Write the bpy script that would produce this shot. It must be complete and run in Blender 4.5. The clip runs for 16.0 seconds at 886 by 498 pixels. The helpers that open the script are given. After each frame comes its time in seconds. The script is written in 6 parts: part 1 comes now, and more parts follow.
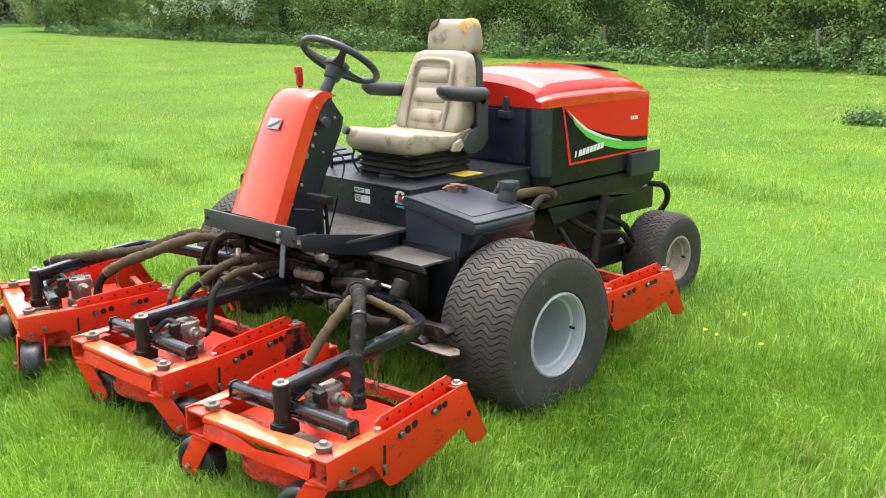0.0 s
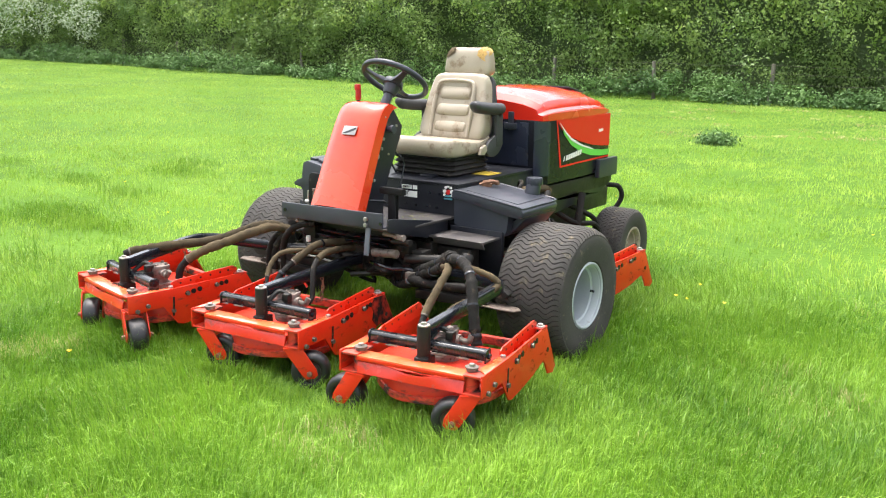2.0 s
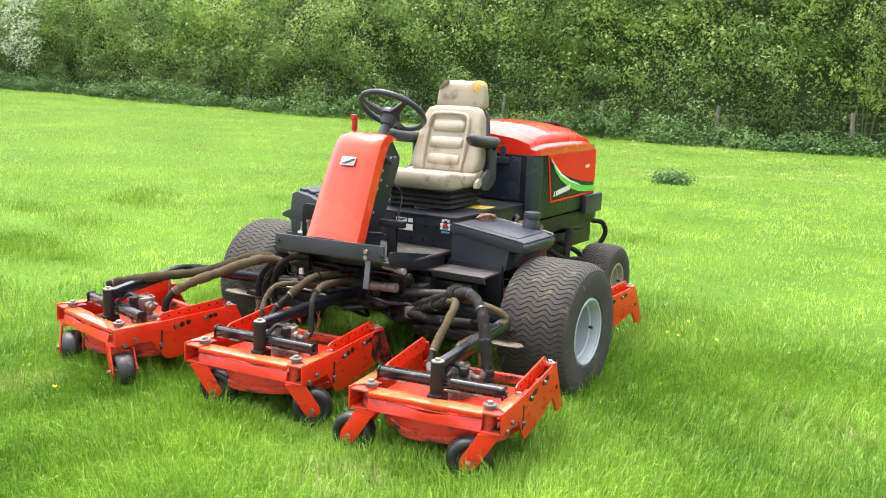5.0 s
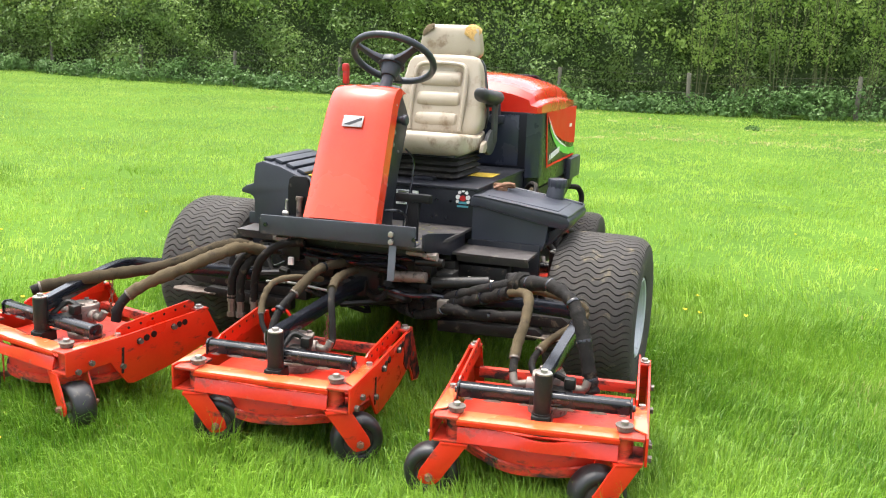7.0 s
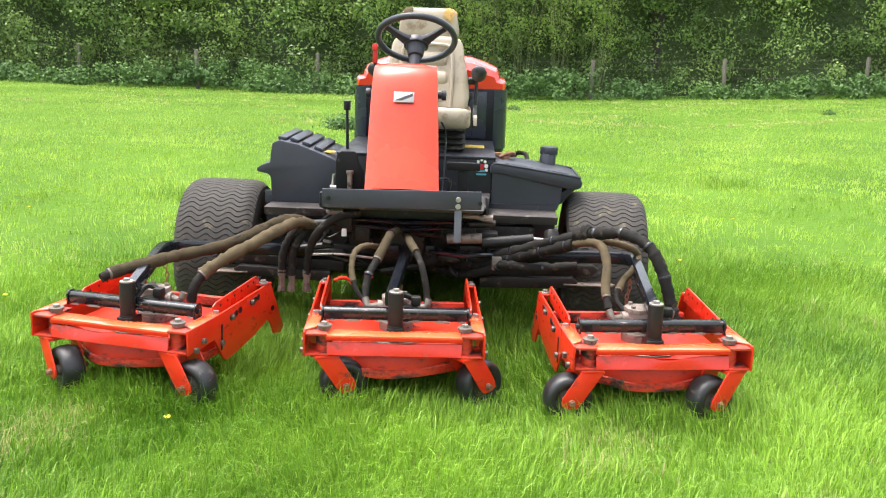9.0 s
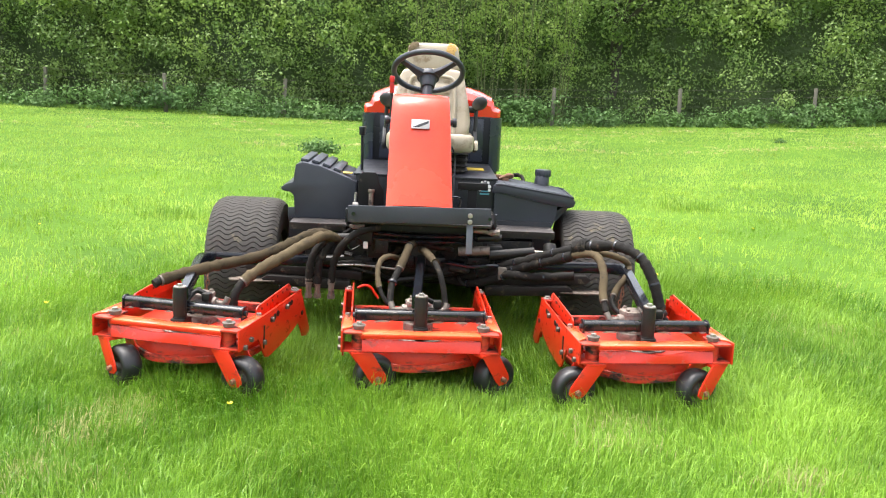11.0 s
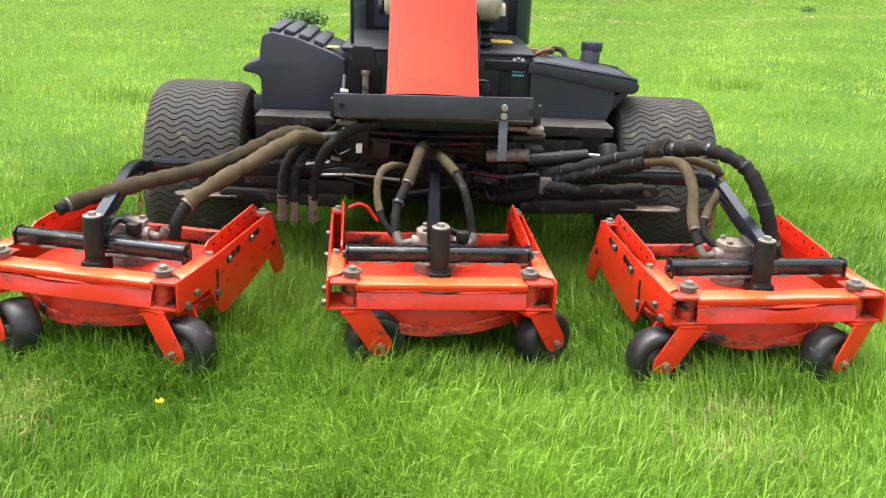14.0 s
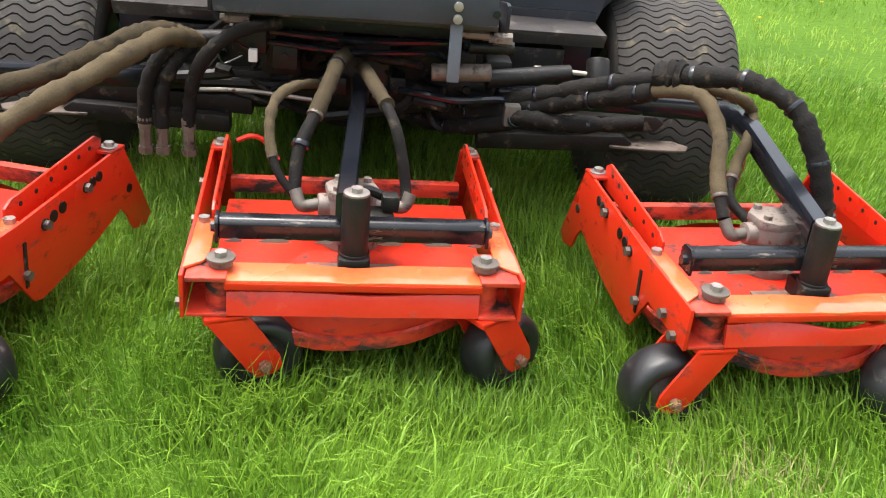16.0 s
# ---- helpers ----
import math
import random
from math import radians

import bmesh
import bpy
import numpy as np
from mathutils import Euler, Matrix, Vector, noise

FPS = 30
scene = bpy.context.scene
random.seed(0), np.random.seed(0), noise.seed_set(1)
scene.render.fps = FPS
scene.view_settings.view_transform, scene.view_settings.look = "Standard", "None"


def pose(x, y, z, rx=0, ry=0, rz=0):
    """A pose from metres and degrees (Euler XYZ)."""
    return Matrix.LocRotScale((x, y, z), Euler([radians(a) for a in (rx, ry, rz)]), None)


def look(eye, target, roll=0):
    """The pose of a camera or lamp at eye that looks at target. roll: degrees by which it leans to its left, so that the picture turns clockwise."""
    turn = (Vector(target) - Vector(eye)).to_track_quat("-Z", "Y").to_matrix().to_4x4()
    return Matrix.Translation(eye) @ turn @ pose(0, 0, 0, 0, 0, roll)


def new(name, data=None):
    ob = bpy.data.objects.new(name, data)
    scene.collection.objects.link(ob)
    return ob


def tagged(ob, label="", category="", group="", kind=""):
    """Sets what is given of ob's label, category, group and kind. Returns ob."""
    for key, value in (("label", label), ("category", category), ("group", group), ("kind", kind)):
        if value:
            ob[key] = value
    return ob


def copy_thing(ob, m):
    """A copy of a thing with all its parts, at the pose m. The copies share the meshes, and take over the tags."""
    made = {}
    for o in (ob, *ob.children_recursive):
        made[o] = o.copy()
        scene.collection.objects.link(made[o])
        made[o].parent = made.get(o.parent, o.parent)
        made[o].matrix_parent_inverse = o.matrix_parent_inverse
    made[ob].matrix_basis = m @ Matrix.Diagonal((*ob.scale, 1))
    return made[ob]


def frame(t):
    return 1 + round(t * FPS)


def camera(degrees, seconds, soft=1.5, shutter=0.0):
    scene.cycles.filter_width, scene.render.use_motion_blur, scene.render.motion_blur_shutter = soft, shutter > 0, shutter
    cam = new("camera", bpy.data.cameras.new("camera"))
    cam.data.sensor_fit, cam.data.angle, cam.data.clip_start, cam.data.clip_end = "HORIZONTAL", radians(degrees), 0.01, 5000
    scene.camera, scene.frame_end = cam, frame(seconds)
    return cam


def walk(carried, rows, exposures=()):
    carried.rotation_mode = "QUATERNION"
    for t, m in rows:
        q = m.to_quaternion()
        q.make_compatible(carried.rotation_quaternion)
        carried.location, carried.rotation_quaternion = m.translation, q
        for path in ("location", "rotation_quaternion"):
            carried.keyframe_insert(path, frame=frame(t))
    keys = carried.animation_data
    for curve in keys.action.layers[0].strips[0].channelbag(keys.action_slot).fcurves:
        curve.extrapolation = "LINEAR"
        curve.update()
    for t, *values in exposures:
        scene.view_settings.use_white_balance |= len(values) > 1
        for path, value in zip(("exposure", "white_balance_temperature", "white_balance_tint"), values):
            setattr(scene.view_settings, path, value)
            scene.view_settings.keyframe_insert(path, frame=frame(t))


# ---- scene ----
cam = camera(50.2, 16.0, 1.1)
PATH = [
    (0, (3.516, -1.7, 1.694), (2.133, -0.34, 1.208), -0.8),
    (0.5, (3.448, -2.09, 1.698), (2.128, -0.665, 1.219), -0.7),
    (1, (3.31, -2.468, 1.69), (2.062, -0.976, 1.228), -0.3),
    (1.5, (3.28, -2.822, 1.694), (2.092, -1.273, 1.259), 0.2),
    (2, (3.328, -3.193, 1.716), (2.215, -1.589, 1.28), 0.6),
    (2.5, (3.299, -3.473, 1.707), (2.252, -1.822, 1.288), 0.9),
    (3, (3.272, -3.634, 1.707), (2.245, -1.96, 1.33), 1.1),
    (3.5, (3.278, -3.654, 1.697), (2.244, -1.977, 1.351), 1.0),
    (4, (3.233, -3.606, 1.688), (2.198, -1.93, 1.34), 1.4),
    (4.2, (3.212, -3.548, 1.687), (2.174, -1.873, 1.342), 1.6),
    (6.3, (2.22, -2.999, 1.597), (1.386, -1.227, 1.193), 2.4),
    (6.5, (2.059, -2.975, 1.56), (1.274, -1.181, 1.153), 2.3),
    (7, (1.672, -2.935, 1.539), (1.033, -1.086, 1.123), 2.1),
    (7.5, (1.275, -3.019, 1.485), (0.821, -1.118, 1.06), 1.4),
    (8, (0.944, -3.229, 1.474), (0.646, -1.296, 1.053), 1.5),
    (8.5, (0.623, -3.432, 1.467), (0.477, -1.484, 1.037), 2.1),
    (9, (0.294, -3.585, 1.455), (0.243, -1.63, 1.035), 1.9),
    (9.5, (0.164, -3.804, 1.469), (0.157, -1.845, 1.066), 2.1),
    (10, (0.115, -4.043, 1.491), (0.134, -2.079, 1.111), 2.6),
    (10.2, (0.097, -4.107, 1.488), (0.12, -2.141, 1.122), 2.5),
    (12.3, (-0.06, -3.743, 1.462), (0.012, -1.778, 1.098), 3.0),
    (12.5, (-0.05, -3.63, 1.444), (0.022, -1.669, 1.061), 2.9),
    (13, (0.0, -3.295, 1.416), (0.055, -1.35, 0.954), 2.7),
    (13.5, (-0.027, -3.018, 1.382), (0.026, -1.097, 0.827), 2.8),
    (14, (-0.071, -2.8, 1.345), (-0.002, -0.899, 0.727), 2.5),
    (14.5, (-0.043, -2.583, 1.377), (0.038, -0.701, 0.705), 2.2),
    (15, (0.034, -2.326, 1.347), (0.112, -0.461, 0.63), 2.8),
    (15.5, (0.024, -2.022, 1.303), (0.142, -0.197, 0.493), 4.3),
    (16, (0.036, -1.825, 1.273), (0.209, -0.033, 0.402), 5.4),
]
walk(cam, [(t, look(eye, target, roll)) for t, eye, target, roll in PATH], [(0, 0.70), (2, 0.82), (3.5, 0.92), (4.2, 0.92), (6.5, 0.80), (9, 0.78), (10, 0.82), (12.5, 0.80), (13.5, 0.66), (14, 0.62), (15, 0.54), (16, 0.50)])

# ---- light ----
world = bpy.data.worlds.new("sky")
scene.world = world
world.use_nodes = True
wn = world.node_tree.nodes
sky = wn.new("ShaderNodeTexSky")
sky.sky_type = "NISHITA"
sky.sun_disc = False
sky.sun_elevation, sky.sun_rotation = radians(75), radians(291)
sky.air_density, sky.dust_density, sky.ozone_density = 1.0, 6.0, 1.0
haze = wn.new("ShaderNodeHueSaturation")
haze.inputs["Saturation"].default_value, haze.inputs["Value"].default_value = 0.36, 2.5
world.node_tree.links.new(sky.outputs[0], haze.inputs["Color"])
world.node_tree.links.new(haze.outputs[0], wn["Background"].inputs[0])
wn["Background"].inputs[1].default_value = 0.15
sun_data = bpy.data.lights.new("sun", "SUN")
sun_data.energy, sun_data.angle, sun_data.color = 0.95, radians(30), (1.0, 0.95, 0.87)
sun = new("sun", sun_data)
sun.matrix_world = look((-4, 1.5, 16), (0, 0, 0))

# ---- materials ----


def material(name, low, high, rough=0.6, metal=0.0, scale=6.0, fine=60.0, bump=0.1, stain=None, stain_amount=0.0, coat=0.0, island=False, per_object=0.0, translucent=0.0, depth=0.004, spec=0.5, stretch=(1, 1, 1), single=0.7, patch=1.4):
    """Two colours mixed by broad and fine noise, with relief and, where given, a stain."""
    m = bpy.data.materials.new(name)
    m.use_nodes = True
    nt = m.node_tree
    n, k = nt.nodes, nt.links
    bsdf = n["Principled BSDF"]
    tc = n.new("ShaderNodeTexCoord")
    broad = n.new("ShaderNodeTexNoise")
    broad.inputs["Scale"].default_value, broad.inputs["Detail"].default_value = scale, 5
    fin = n.new("ShaderNodeTexNoise")
    fin.inputs["Scale"].default_value, fin.inputs["Detail"].default_value = fine, 3
    k.new(tc.outputs["Object"], broad.inputs["Vector"])
    k.new(tc.outputs["Object"], fin.inputs["Vector"])
    add = n.new("ShaderNodeMath")
    add.operation = "MULTIPLY_ADD"
    k.new(fin.outputs[0], add.inputs[0])
    add.inputs[1].default_value = 0.5
    half = n.new("ShaderNodeMath")
    half.operation = "MULTIPLY_ADD"
    k.new(broad.outputs[0], half.inputs[0])
    half.inputs[1].default_value, half.inputs[2].default_value = patch, 0.25 - 0.5 * patch
    k.new(half.outputs[0], add.inputs[2])
    factor = add.outputs[0]
    if island:
        geo = n.new("ShaderNodeNewGeometry")
        mixf = n.new("ShaderNodeMath")
        mixf.operation = "MULTIPLY_ADD"
        k.new(geo.outputs["Random Per Island"], mixf.inputs[0])
        mixf.inputs[1].default_value = single
        shift = n.new("ShaderNodeMath")
        shift.operation = "MULTIPLY_ADD"
        k.new(factor, shift.inputs[0])
        shift.inputs[1].default_value, shift.inputs[2].default_value = 0.9, -0.5 * single
        k.new(shift.outputs[0], mixf.inputs[2])
        factor = mixf.outputs[0]
    mix = n.new("ShaderNodeMix")
    mix.data_type = "RGBA"
    k.new(factor, mix.inputs["Factor"])
    mix.inputs["A"].default_value, mix.inputs["B"].default_value = (*low, 1), (*high, 1)
    colour = mix.outputs["Result"]
    rmap = n.new("ShaderNodeMapRange")
    k.new(broad.outputs[0], rmap.inputs[0])
    rmap.inputs[1].default_value, rmap.inputs[2].default_value = 0.3, 0.7
    rmap.inputs[3].default_value, rmap.inputs[4].default_value = max(rough - 0.08, 0.02), min(rough + 0.1, 1)
    roughness = rmap.outputs[0]
    if stain:
        sn = n.new("ShaderNodeTexNoise")
        sn.inputs["Scale"].default_value, sn.inputs["Detail"].default_value = scale * 1.7, 8
        sn.inputs["Roughness"].default_value = 0.65
        smap = n.new("ShaderNodeMapping")
        smap.inputs["Scale"].default_value = stretch
        k.new(tc.outputs["Object"], smap.inputs["Vector"])
        k.new(smap.outputs[0], sn.inputs["Vector"])
        ramp = n.new("ShaderNodeMapRange")
        k.new(sn.outputs[0], ramp.inputs[0])
        ramp.inputs[1].default_value, ramp.inputs[2].default_value = 0.66 - 0.3 * stain_amount, 0.74 - 0.2 * stain_amount
        sm = n.new("ShaderNodeMix")
        sm.data_type = "RGBA"
        k.new(ramp.outputs[0], sm.inputs["Factor"])
        k.new(colour, sm.inputs["A"])
        sm.inputs["B"].default_value = (*stain, 1)
        colour = sm.outputs["Result"]
        rs = n.new("ShaderNodeMix")
        k.new(ramp.outputs[0], rs.inputs[0])
        k.new(roughness, rs.inputs[2])
        rs.inputs[3].default_value = 0.85
        roughness = rs.outputs[0]
    k.new(colour, bsdf.inputs["Base Color"])
    k.new(roughness, bsdf.inputs["Roughness"])
    bsdf.inputs["Metallic"].default_value = metal
    bsdf.inputs["Specular IOR Level"].default_value = spec
    bsdf.inputs["Coat Weight"].default_value = coat
    bsdf.inputs["Coat Roughness"].default_value = 0.12
    if bump:
        bn = n.new("ShaderNodeBump")
        bn.inputs["Strength"].default_value, bn.inputs["Distance"].default_value = bump, depth
        k.new(fin.outputs[0], bn.inputs["Height"])
        k.new(bn.outputs[0], bsdf.inputs["Normal"])
    if translucent:
        tr = n.new("ShaderNodeBsdfTranslucent")
        k.new(colour, tr.inputs["Color"])
        ms = n.new("ShaderNodeMixShader")
        ms.inputs[0].default_value = translucent
        k.new(bsdf.outputs[0], ms.inputs[1])
        k.new(tr.outputs[0], ms.inputs[2])
        k.new(ms.outputs[0], n["Material Output"].inputs[0])
    return m


RED = material("red_paint", (0.54, 0.019, 0.006), (0.66, 0.034, 0.009), 0.34, scale=5, fine=90, bump=0.06, stain=(0.13, 0.03, 0.018), stain_amount=0.30, coat=0.12, spec=0.35, stretch=(1, 1, 2.5))
# red lightened to orange for the sky reflected on upward faces
RED_SHEEN = material("red_paint_sky_sheen", (0.74, 0.085, 0.022), (0.86, 0.20, 0.075), 0.24, scale=4, fine=60, bump=0.04, stain=(0.30, 0.06, 0.025), stain_amount=0.14, coat=0.9)
RED_APRON = material("knocked_red_paint", (0.56, 0.022, 0.012), (0.70, 0.045, 0.022), 0.26, scale=5, fine=80, bump=0.08, stain=(0.16, 0.04, 0.03), stain_amount=0.22, coat=0.2, spec=0.4)
HUB_GREY = material("grey_caster_hub", (0.05, 0.047, 0.042), (0.13, 0.12, 0.105), 0.55, scale=20, fine=110, bump=0.3, stain=(0.11, 0.045, 0.02), stain_amount=0.35)
PEDAL_BLACK = material("worn_pedal_rubber", (0.004, 0.004, 0.0045), (0.010, 0.010, 0.011), 0.6, scale=20, fine=120, bump=0.2, stain=(0.05, 0.045, 0.04), stain_amount=0.12, spec=0.2)
RED_WORN = material("red_paint_worn", (0.48, 0.019, 0.008), (0.64, 0.038, 0.013), 0.42, scale=9, fine=70, bump=0.15, stain=(0.045, 0.028, 0.02), stain_amount=0.36, spec=0.35, stretch=(0.7, 0.7, 2.2))
RED_SCRAPED = material("scraped_red_paint", (0.46, 0.020, 0.009), (0.74, 0.08, 0.04), 0.42, scale=7, fine=50, bump=0.25, stain=(0.022, 0.018, 0.014), stain_amount=0.66, stretch=(0.8, 0.8, 1.7))
WASHER = material("grimy_steel_washer", (0.07, 0.058, 0.048), (0.19, 0.165, 0.14), 0.5, metal=0.4, scale=22, fine=150, bump=0.2, stain=(0.05, 0.035, 0.025), stain_amount=0.3)
RED_COWL = material("red_cowl_plastic", (0.56, 0.026, 0.008), (0.70, 0.062, 0.018), 0.24, scale=3.0, fine=150, bump=0.03, coat=0.35, spec=0.4)
RED_HOOD = material("red_hood_gelcoat", (0.58, 0.018, 0.009), (0.66, 0.028, 0.012), 0.22, scale=3, fine=120, bump=0.015, coat=0.7, spec=0.45)
RED_DECAL = material("red_vinyl_decal", (0.62, 0.020, 0.009), (0.70, 0.032, 0.013), 0.5, scale=4, fine=90, bump=0.0, spec=0.25)
BLACK = material("black_paint", (0.008, 0.009, 0.012), (0.018, 0.019, 0.026), 0.36, scale=7, fine=80, bump=0.08, stain=(0.09, 0.08, 0.065), stain_amount=0.14, spec=0.34)
# black paint lightened to hold the sky reflected on the front face
BEAM = material("beam_paint_sky_sheen", (0.024, 0.027, 0.036), (0.042, 0.046, 0.058), 0.45, scale=7, fine=80, bump=0.06, stain=(0.10, 0.09, 0.075), stain_amount=0.14, spec=0.4)
ENGINE_BLACK = material("engine_cover_black", (0.006, 0.007, 0.010), (0.012, 0.013, 0.018), 0.28, scale=4, fine=120, bump=0.02, spec=0.22)
BLACK_GLOSS = material("black_gloss_paint", (0.006, 0.007, 0.010), (0.013, 0.015, 0.020), 0.20, scale=4, fine=120, bump=0.02, coat=0.25, spec=0.4)
BLACK_DIRTY = material("oily_black_metal", (0.005, 0.0045, 0.0042), (0.017, 0.015, 0.013), 0.45, scale=14, fine=70, bump=0.35, stain=(0.11, 0.088, 0.060), stain_amount=0.22, spec=0.3)
PLASTIC = material("black_plastic", (0.021, 0.024, 0.033), (0.038, 0.042, 0.055), 0.38, scale=5, fine=260, bump=0.06, depth=0.001, spec=0.4)
RUBBER = material("tyre_rubber", (0.032, 0.030, 0.028), (0.068, 0.062, 0.056), 0.80, scale=9, fine=120, bump=0.3, stain=(0.14, 0.12, 0.08), stain_amount=0.22, spec=0.25)
RUBBER_DARK = material("caster_rubber", (0.007, 0.007, 0.008), (0.018, 0.018, 0.019), 0.42, scale=14, fine=90, bump=0.12, stain=(0.09, 0.08, 0.06), stain_amount=0.14)
HOSE_BLACK = material("hose_sheath_black", (0.005, 0.0046, 0.0044), (0.015, 0.013, 0.011), 0.75, scale=18, fine=160, bump=0.5, stain=(0.06, 0.048, 0.034), stain_amount=0.3, spec=0.2)
HOSE_TAN = material("hose_sleeve_fabric", (0.050, 0.038, 0.022), (0.125, 0.096, 0.058), 0.9, scale=12, fine=220, bump=0.5, stain=(0.05, 0.04, 0.03), stain_amount=0.3, spec=0.1)
STEEL = material("dull_steel", (0.25, 0.23, 0.21), (0.45, 0.43, 0.40), 0.42, metal=0.8, scale=20, fine=150, bump=0.15, stain=(0.10, 0.06, 0.035), stain_amount=0.25)
ZINC = material("zinc_bolt", (0.50, 0.46, 0.38), (0.66, 0.62, 0.52), 0.4, metal=0.7, scale=30, fine=150, bump=0.1)
ALLOY = material("cast_alloy", (0.17, 0.14, 0.12), (0.28, 0.235, 0.205), 0.6, metal=0.3, scale=25, fine=140, bump=0.3, stain=(0.12, 0.06, 0.04), stain_amount=0.35)
RIM = material("silver_wheel_paint", (0.34, 0.37, 0.39), (0.43, 0.46, 0.48), 0.38, metal=0.1, scale=6, fine=120, bump=0.04, stain=(0.25, 0.23, 0.2), stain_amount=0.1)
RIM_RUSTY = material("dirty_cream_rim", (0.22, 0.18, 0.13), (0.40, 0.34, 0.26), 0.7, scale=16, fine=120, bump=0.2, stain=(0.12, 0.07, 0.04), stain_amount=0.3)
VINYL = material("beige_vinyl", (0.26, 0.215, 0.155), (0.38, 0.325, 0.245), 0.42, scale=5, fine=240, bump=0.12, depth=0.001, stain=(0.19, 0.14, 0.09), stain_amount=0.34)
VINYL_DARK = material("charcoal_vinyl", (0.020, 0.020, 0.022), (0.042, 0.042, 0.045), 0.55, scale=8, fine=240, bump=0.15)
FOAM = material("torn_yellow_foam", (0.36, 0.21, 0.06), (0.54, 0.35, 0.12), 0.95, scale=40, fine=160, bump=0.6, stain=(0.16, 0.09, 0.03), stain_amount=0.4)
BELLOWS = material("bellows_rubber", (0.016, 0.015, 0.014), (0.036, 0.033, 0.030), 0.65, scale=10, fine=120, bump=0.15, stain=(0.10, 0.085, 0.065), stain_amount=0.2, spec=0.25)
FLOORPLATE = material("worn_floor_plate", (0.022, 0.020, 0.021), (0.065, 0.056, 0.054), 0.5, scale=10, fine=130, bump=0.2, stain=(0.17, 0.15, 0.13), stain_amount=0.25)
WHITE = material("white_decal", (0.68, 0.68, 0.66), (0.78, 0.78, 0.76), 0.5, scale=20, fine=90, bump=0.0)
GREEN = material("green_decal", (0.10, 0.50, 0.06), (0.14, 0.58, 0.09), 0.35, scale=6, fine=90, bump=0.0, coat=0.2)
YELLOW = material("yellow_decal", (0.62, 0.42, 0.03), (0.72, 0.52, 0.07), 0.5, scale=12, fine=90, bump=0.0, stain=(0.2, 0.15, 0.05), stain_amount=0.2)
SILVER = material("silver_badge", (0.22, 0.21, 0.20), (0.36, 0.35, 0.34), 0.35, metal=0.6, scale=20, fine=90, bump=0.05)
CRIMSON = material("crimson_plastic", (0.38, 0.010, 0.012), (0.48, 0.02, 0.02), 0.4, scale=20, fine=90, bump=0.05)
# grass green darkened to hold the shade round the machine
GRASS = material("shaded_grass_blade", (0.050, 0.145, 0.008), (0.290, 0.475, 0.052), 0.40, scale=0.9, fine=9.0, bump=0.0, island=True, translucent=0.32, spec=0.3, single=0.5, patch=1.9)
TURF = material("turf_ground", (0.034, 0.085, 0.007), (0.105, 0.195, 0.022), 0.9, scale=0.5, fine=22.0, bump=0.6, depth=0.05, spec=0.1)
STRAP = material("blue_grey_paint", (0.07, 0.08, 0.10), (0.12, 0.135, 0.16), 0.4, scale=12, fine=90, bump=0.1)
# grass green paled to hold the brightness of a flat viewing angle
GRASS_FAR = material("far_paled_grass_blade", (0.22, 0.330, 0.054), (0.395, 0.490, 0.118), 0.55, scale=0.4, fine=1.6, bump=0.0, island=True, single=0.2, translucent=0.35, spec=0.2, patch=2.2)
BLOSSOM = material("white_blossom", (0.36, 0.43, 0.28), (0.56, 0.61, 0.46), 0.7, scale=1.0, fine=6, bump=0.0, island=True, translucent=0.3)
DRY = material("dry_grass", (0.34, 0.33, 0.13), (0.50, 0.46, 0.22), 0.8, scale=3, fine=20, bump=0.0, island=True, translucent=0.3)
PETAL = material("yellow_petal", (0.75, 0.58, 0.02), (0.85, 0.70, 0.05), 0.6, scale=9, fine=50, bump=0.0, translucent=0.3)
LEAF = material("hedge_leaf", (0.075, 0.150, 0.036), (0.30, 0.415, 0.105), 0.5, scale=0.7, fine=2.6, bump=0.0, island=True, translucent=0.3, single=0.4)
# leaf colour darkened to hold the shade of the wood
LEAF_DARK = material("shaded_wood_leaf", (0.012, 0.026, 0.008), (0.045, 0.075, 0.02), 0.5, scale=0.35, fine=2.0, bump=0.0, island=True, translucent=0.2)
# paler leaf for the willows and for light painted on the upper hedge
LEAF_LIGHT = material("pale_lit_leaf", (0.18, 0.30, 0.055), (0.41, 0.52, 0.14), 0.5, scale=0.5, fine=2.0, bump=0.0, island=True, translucent=0.5, single=0.4)
IVY = material("ivy_leaf", (0.050, 0.112, 0.034), (0.165, 0.28, 0.078), 0.5, scale=0.6, fine=3.0, bump=0.0, island=True, translucent=0.25, spec=0.25, single=0.35)
# dark colour of the sheets that stand for shade behind the leaves
SHADE = material("painted_hedge_shade", (0.030, 0.050, 0.016), (0.075, 0.115, 0.034), 0.9, scale=0.8, fine=7.0, bump=0.8, depth=0.2)
BARK = material("bark", (0.035, 0.03, 0.024), (0.09, 0.08, 0.06), 0.9, scale=4, fine=40, bump=0.6)
POST = material("weathered_post", (0.10, 0.09, 0.07), (0.19, 0.17, 0.14), 0.9, scale=5, fine=60, bump=0.4)
NAVY = material("blue_black_panel", (0.012, 0.015, 0.028), (0.022, 0.027, 0.046), 0.24, scale=4, fine=160, bump=0.03, coat=0.2)
RANK = material("rank_grass_blade", (0.085, 0.20, 0.016), (0.27, 0.42, 0.050), 0.42, scale=0.8, fine=4.0, bump=0.0, island=True, translucent=0.3, spec=0.3)
# rubber darkened for the shade in the grooves, with dirt stains
GROOVE = material("shaded_groove_rubber", (0.014, 0.013, 0.012), (0.034, 0.030, 0.026), 0.9, scale=9, fine=120, bump=0.25, stain=(0.09, 0.08, 0.045), stain_amount=0.32, spec=0.1)
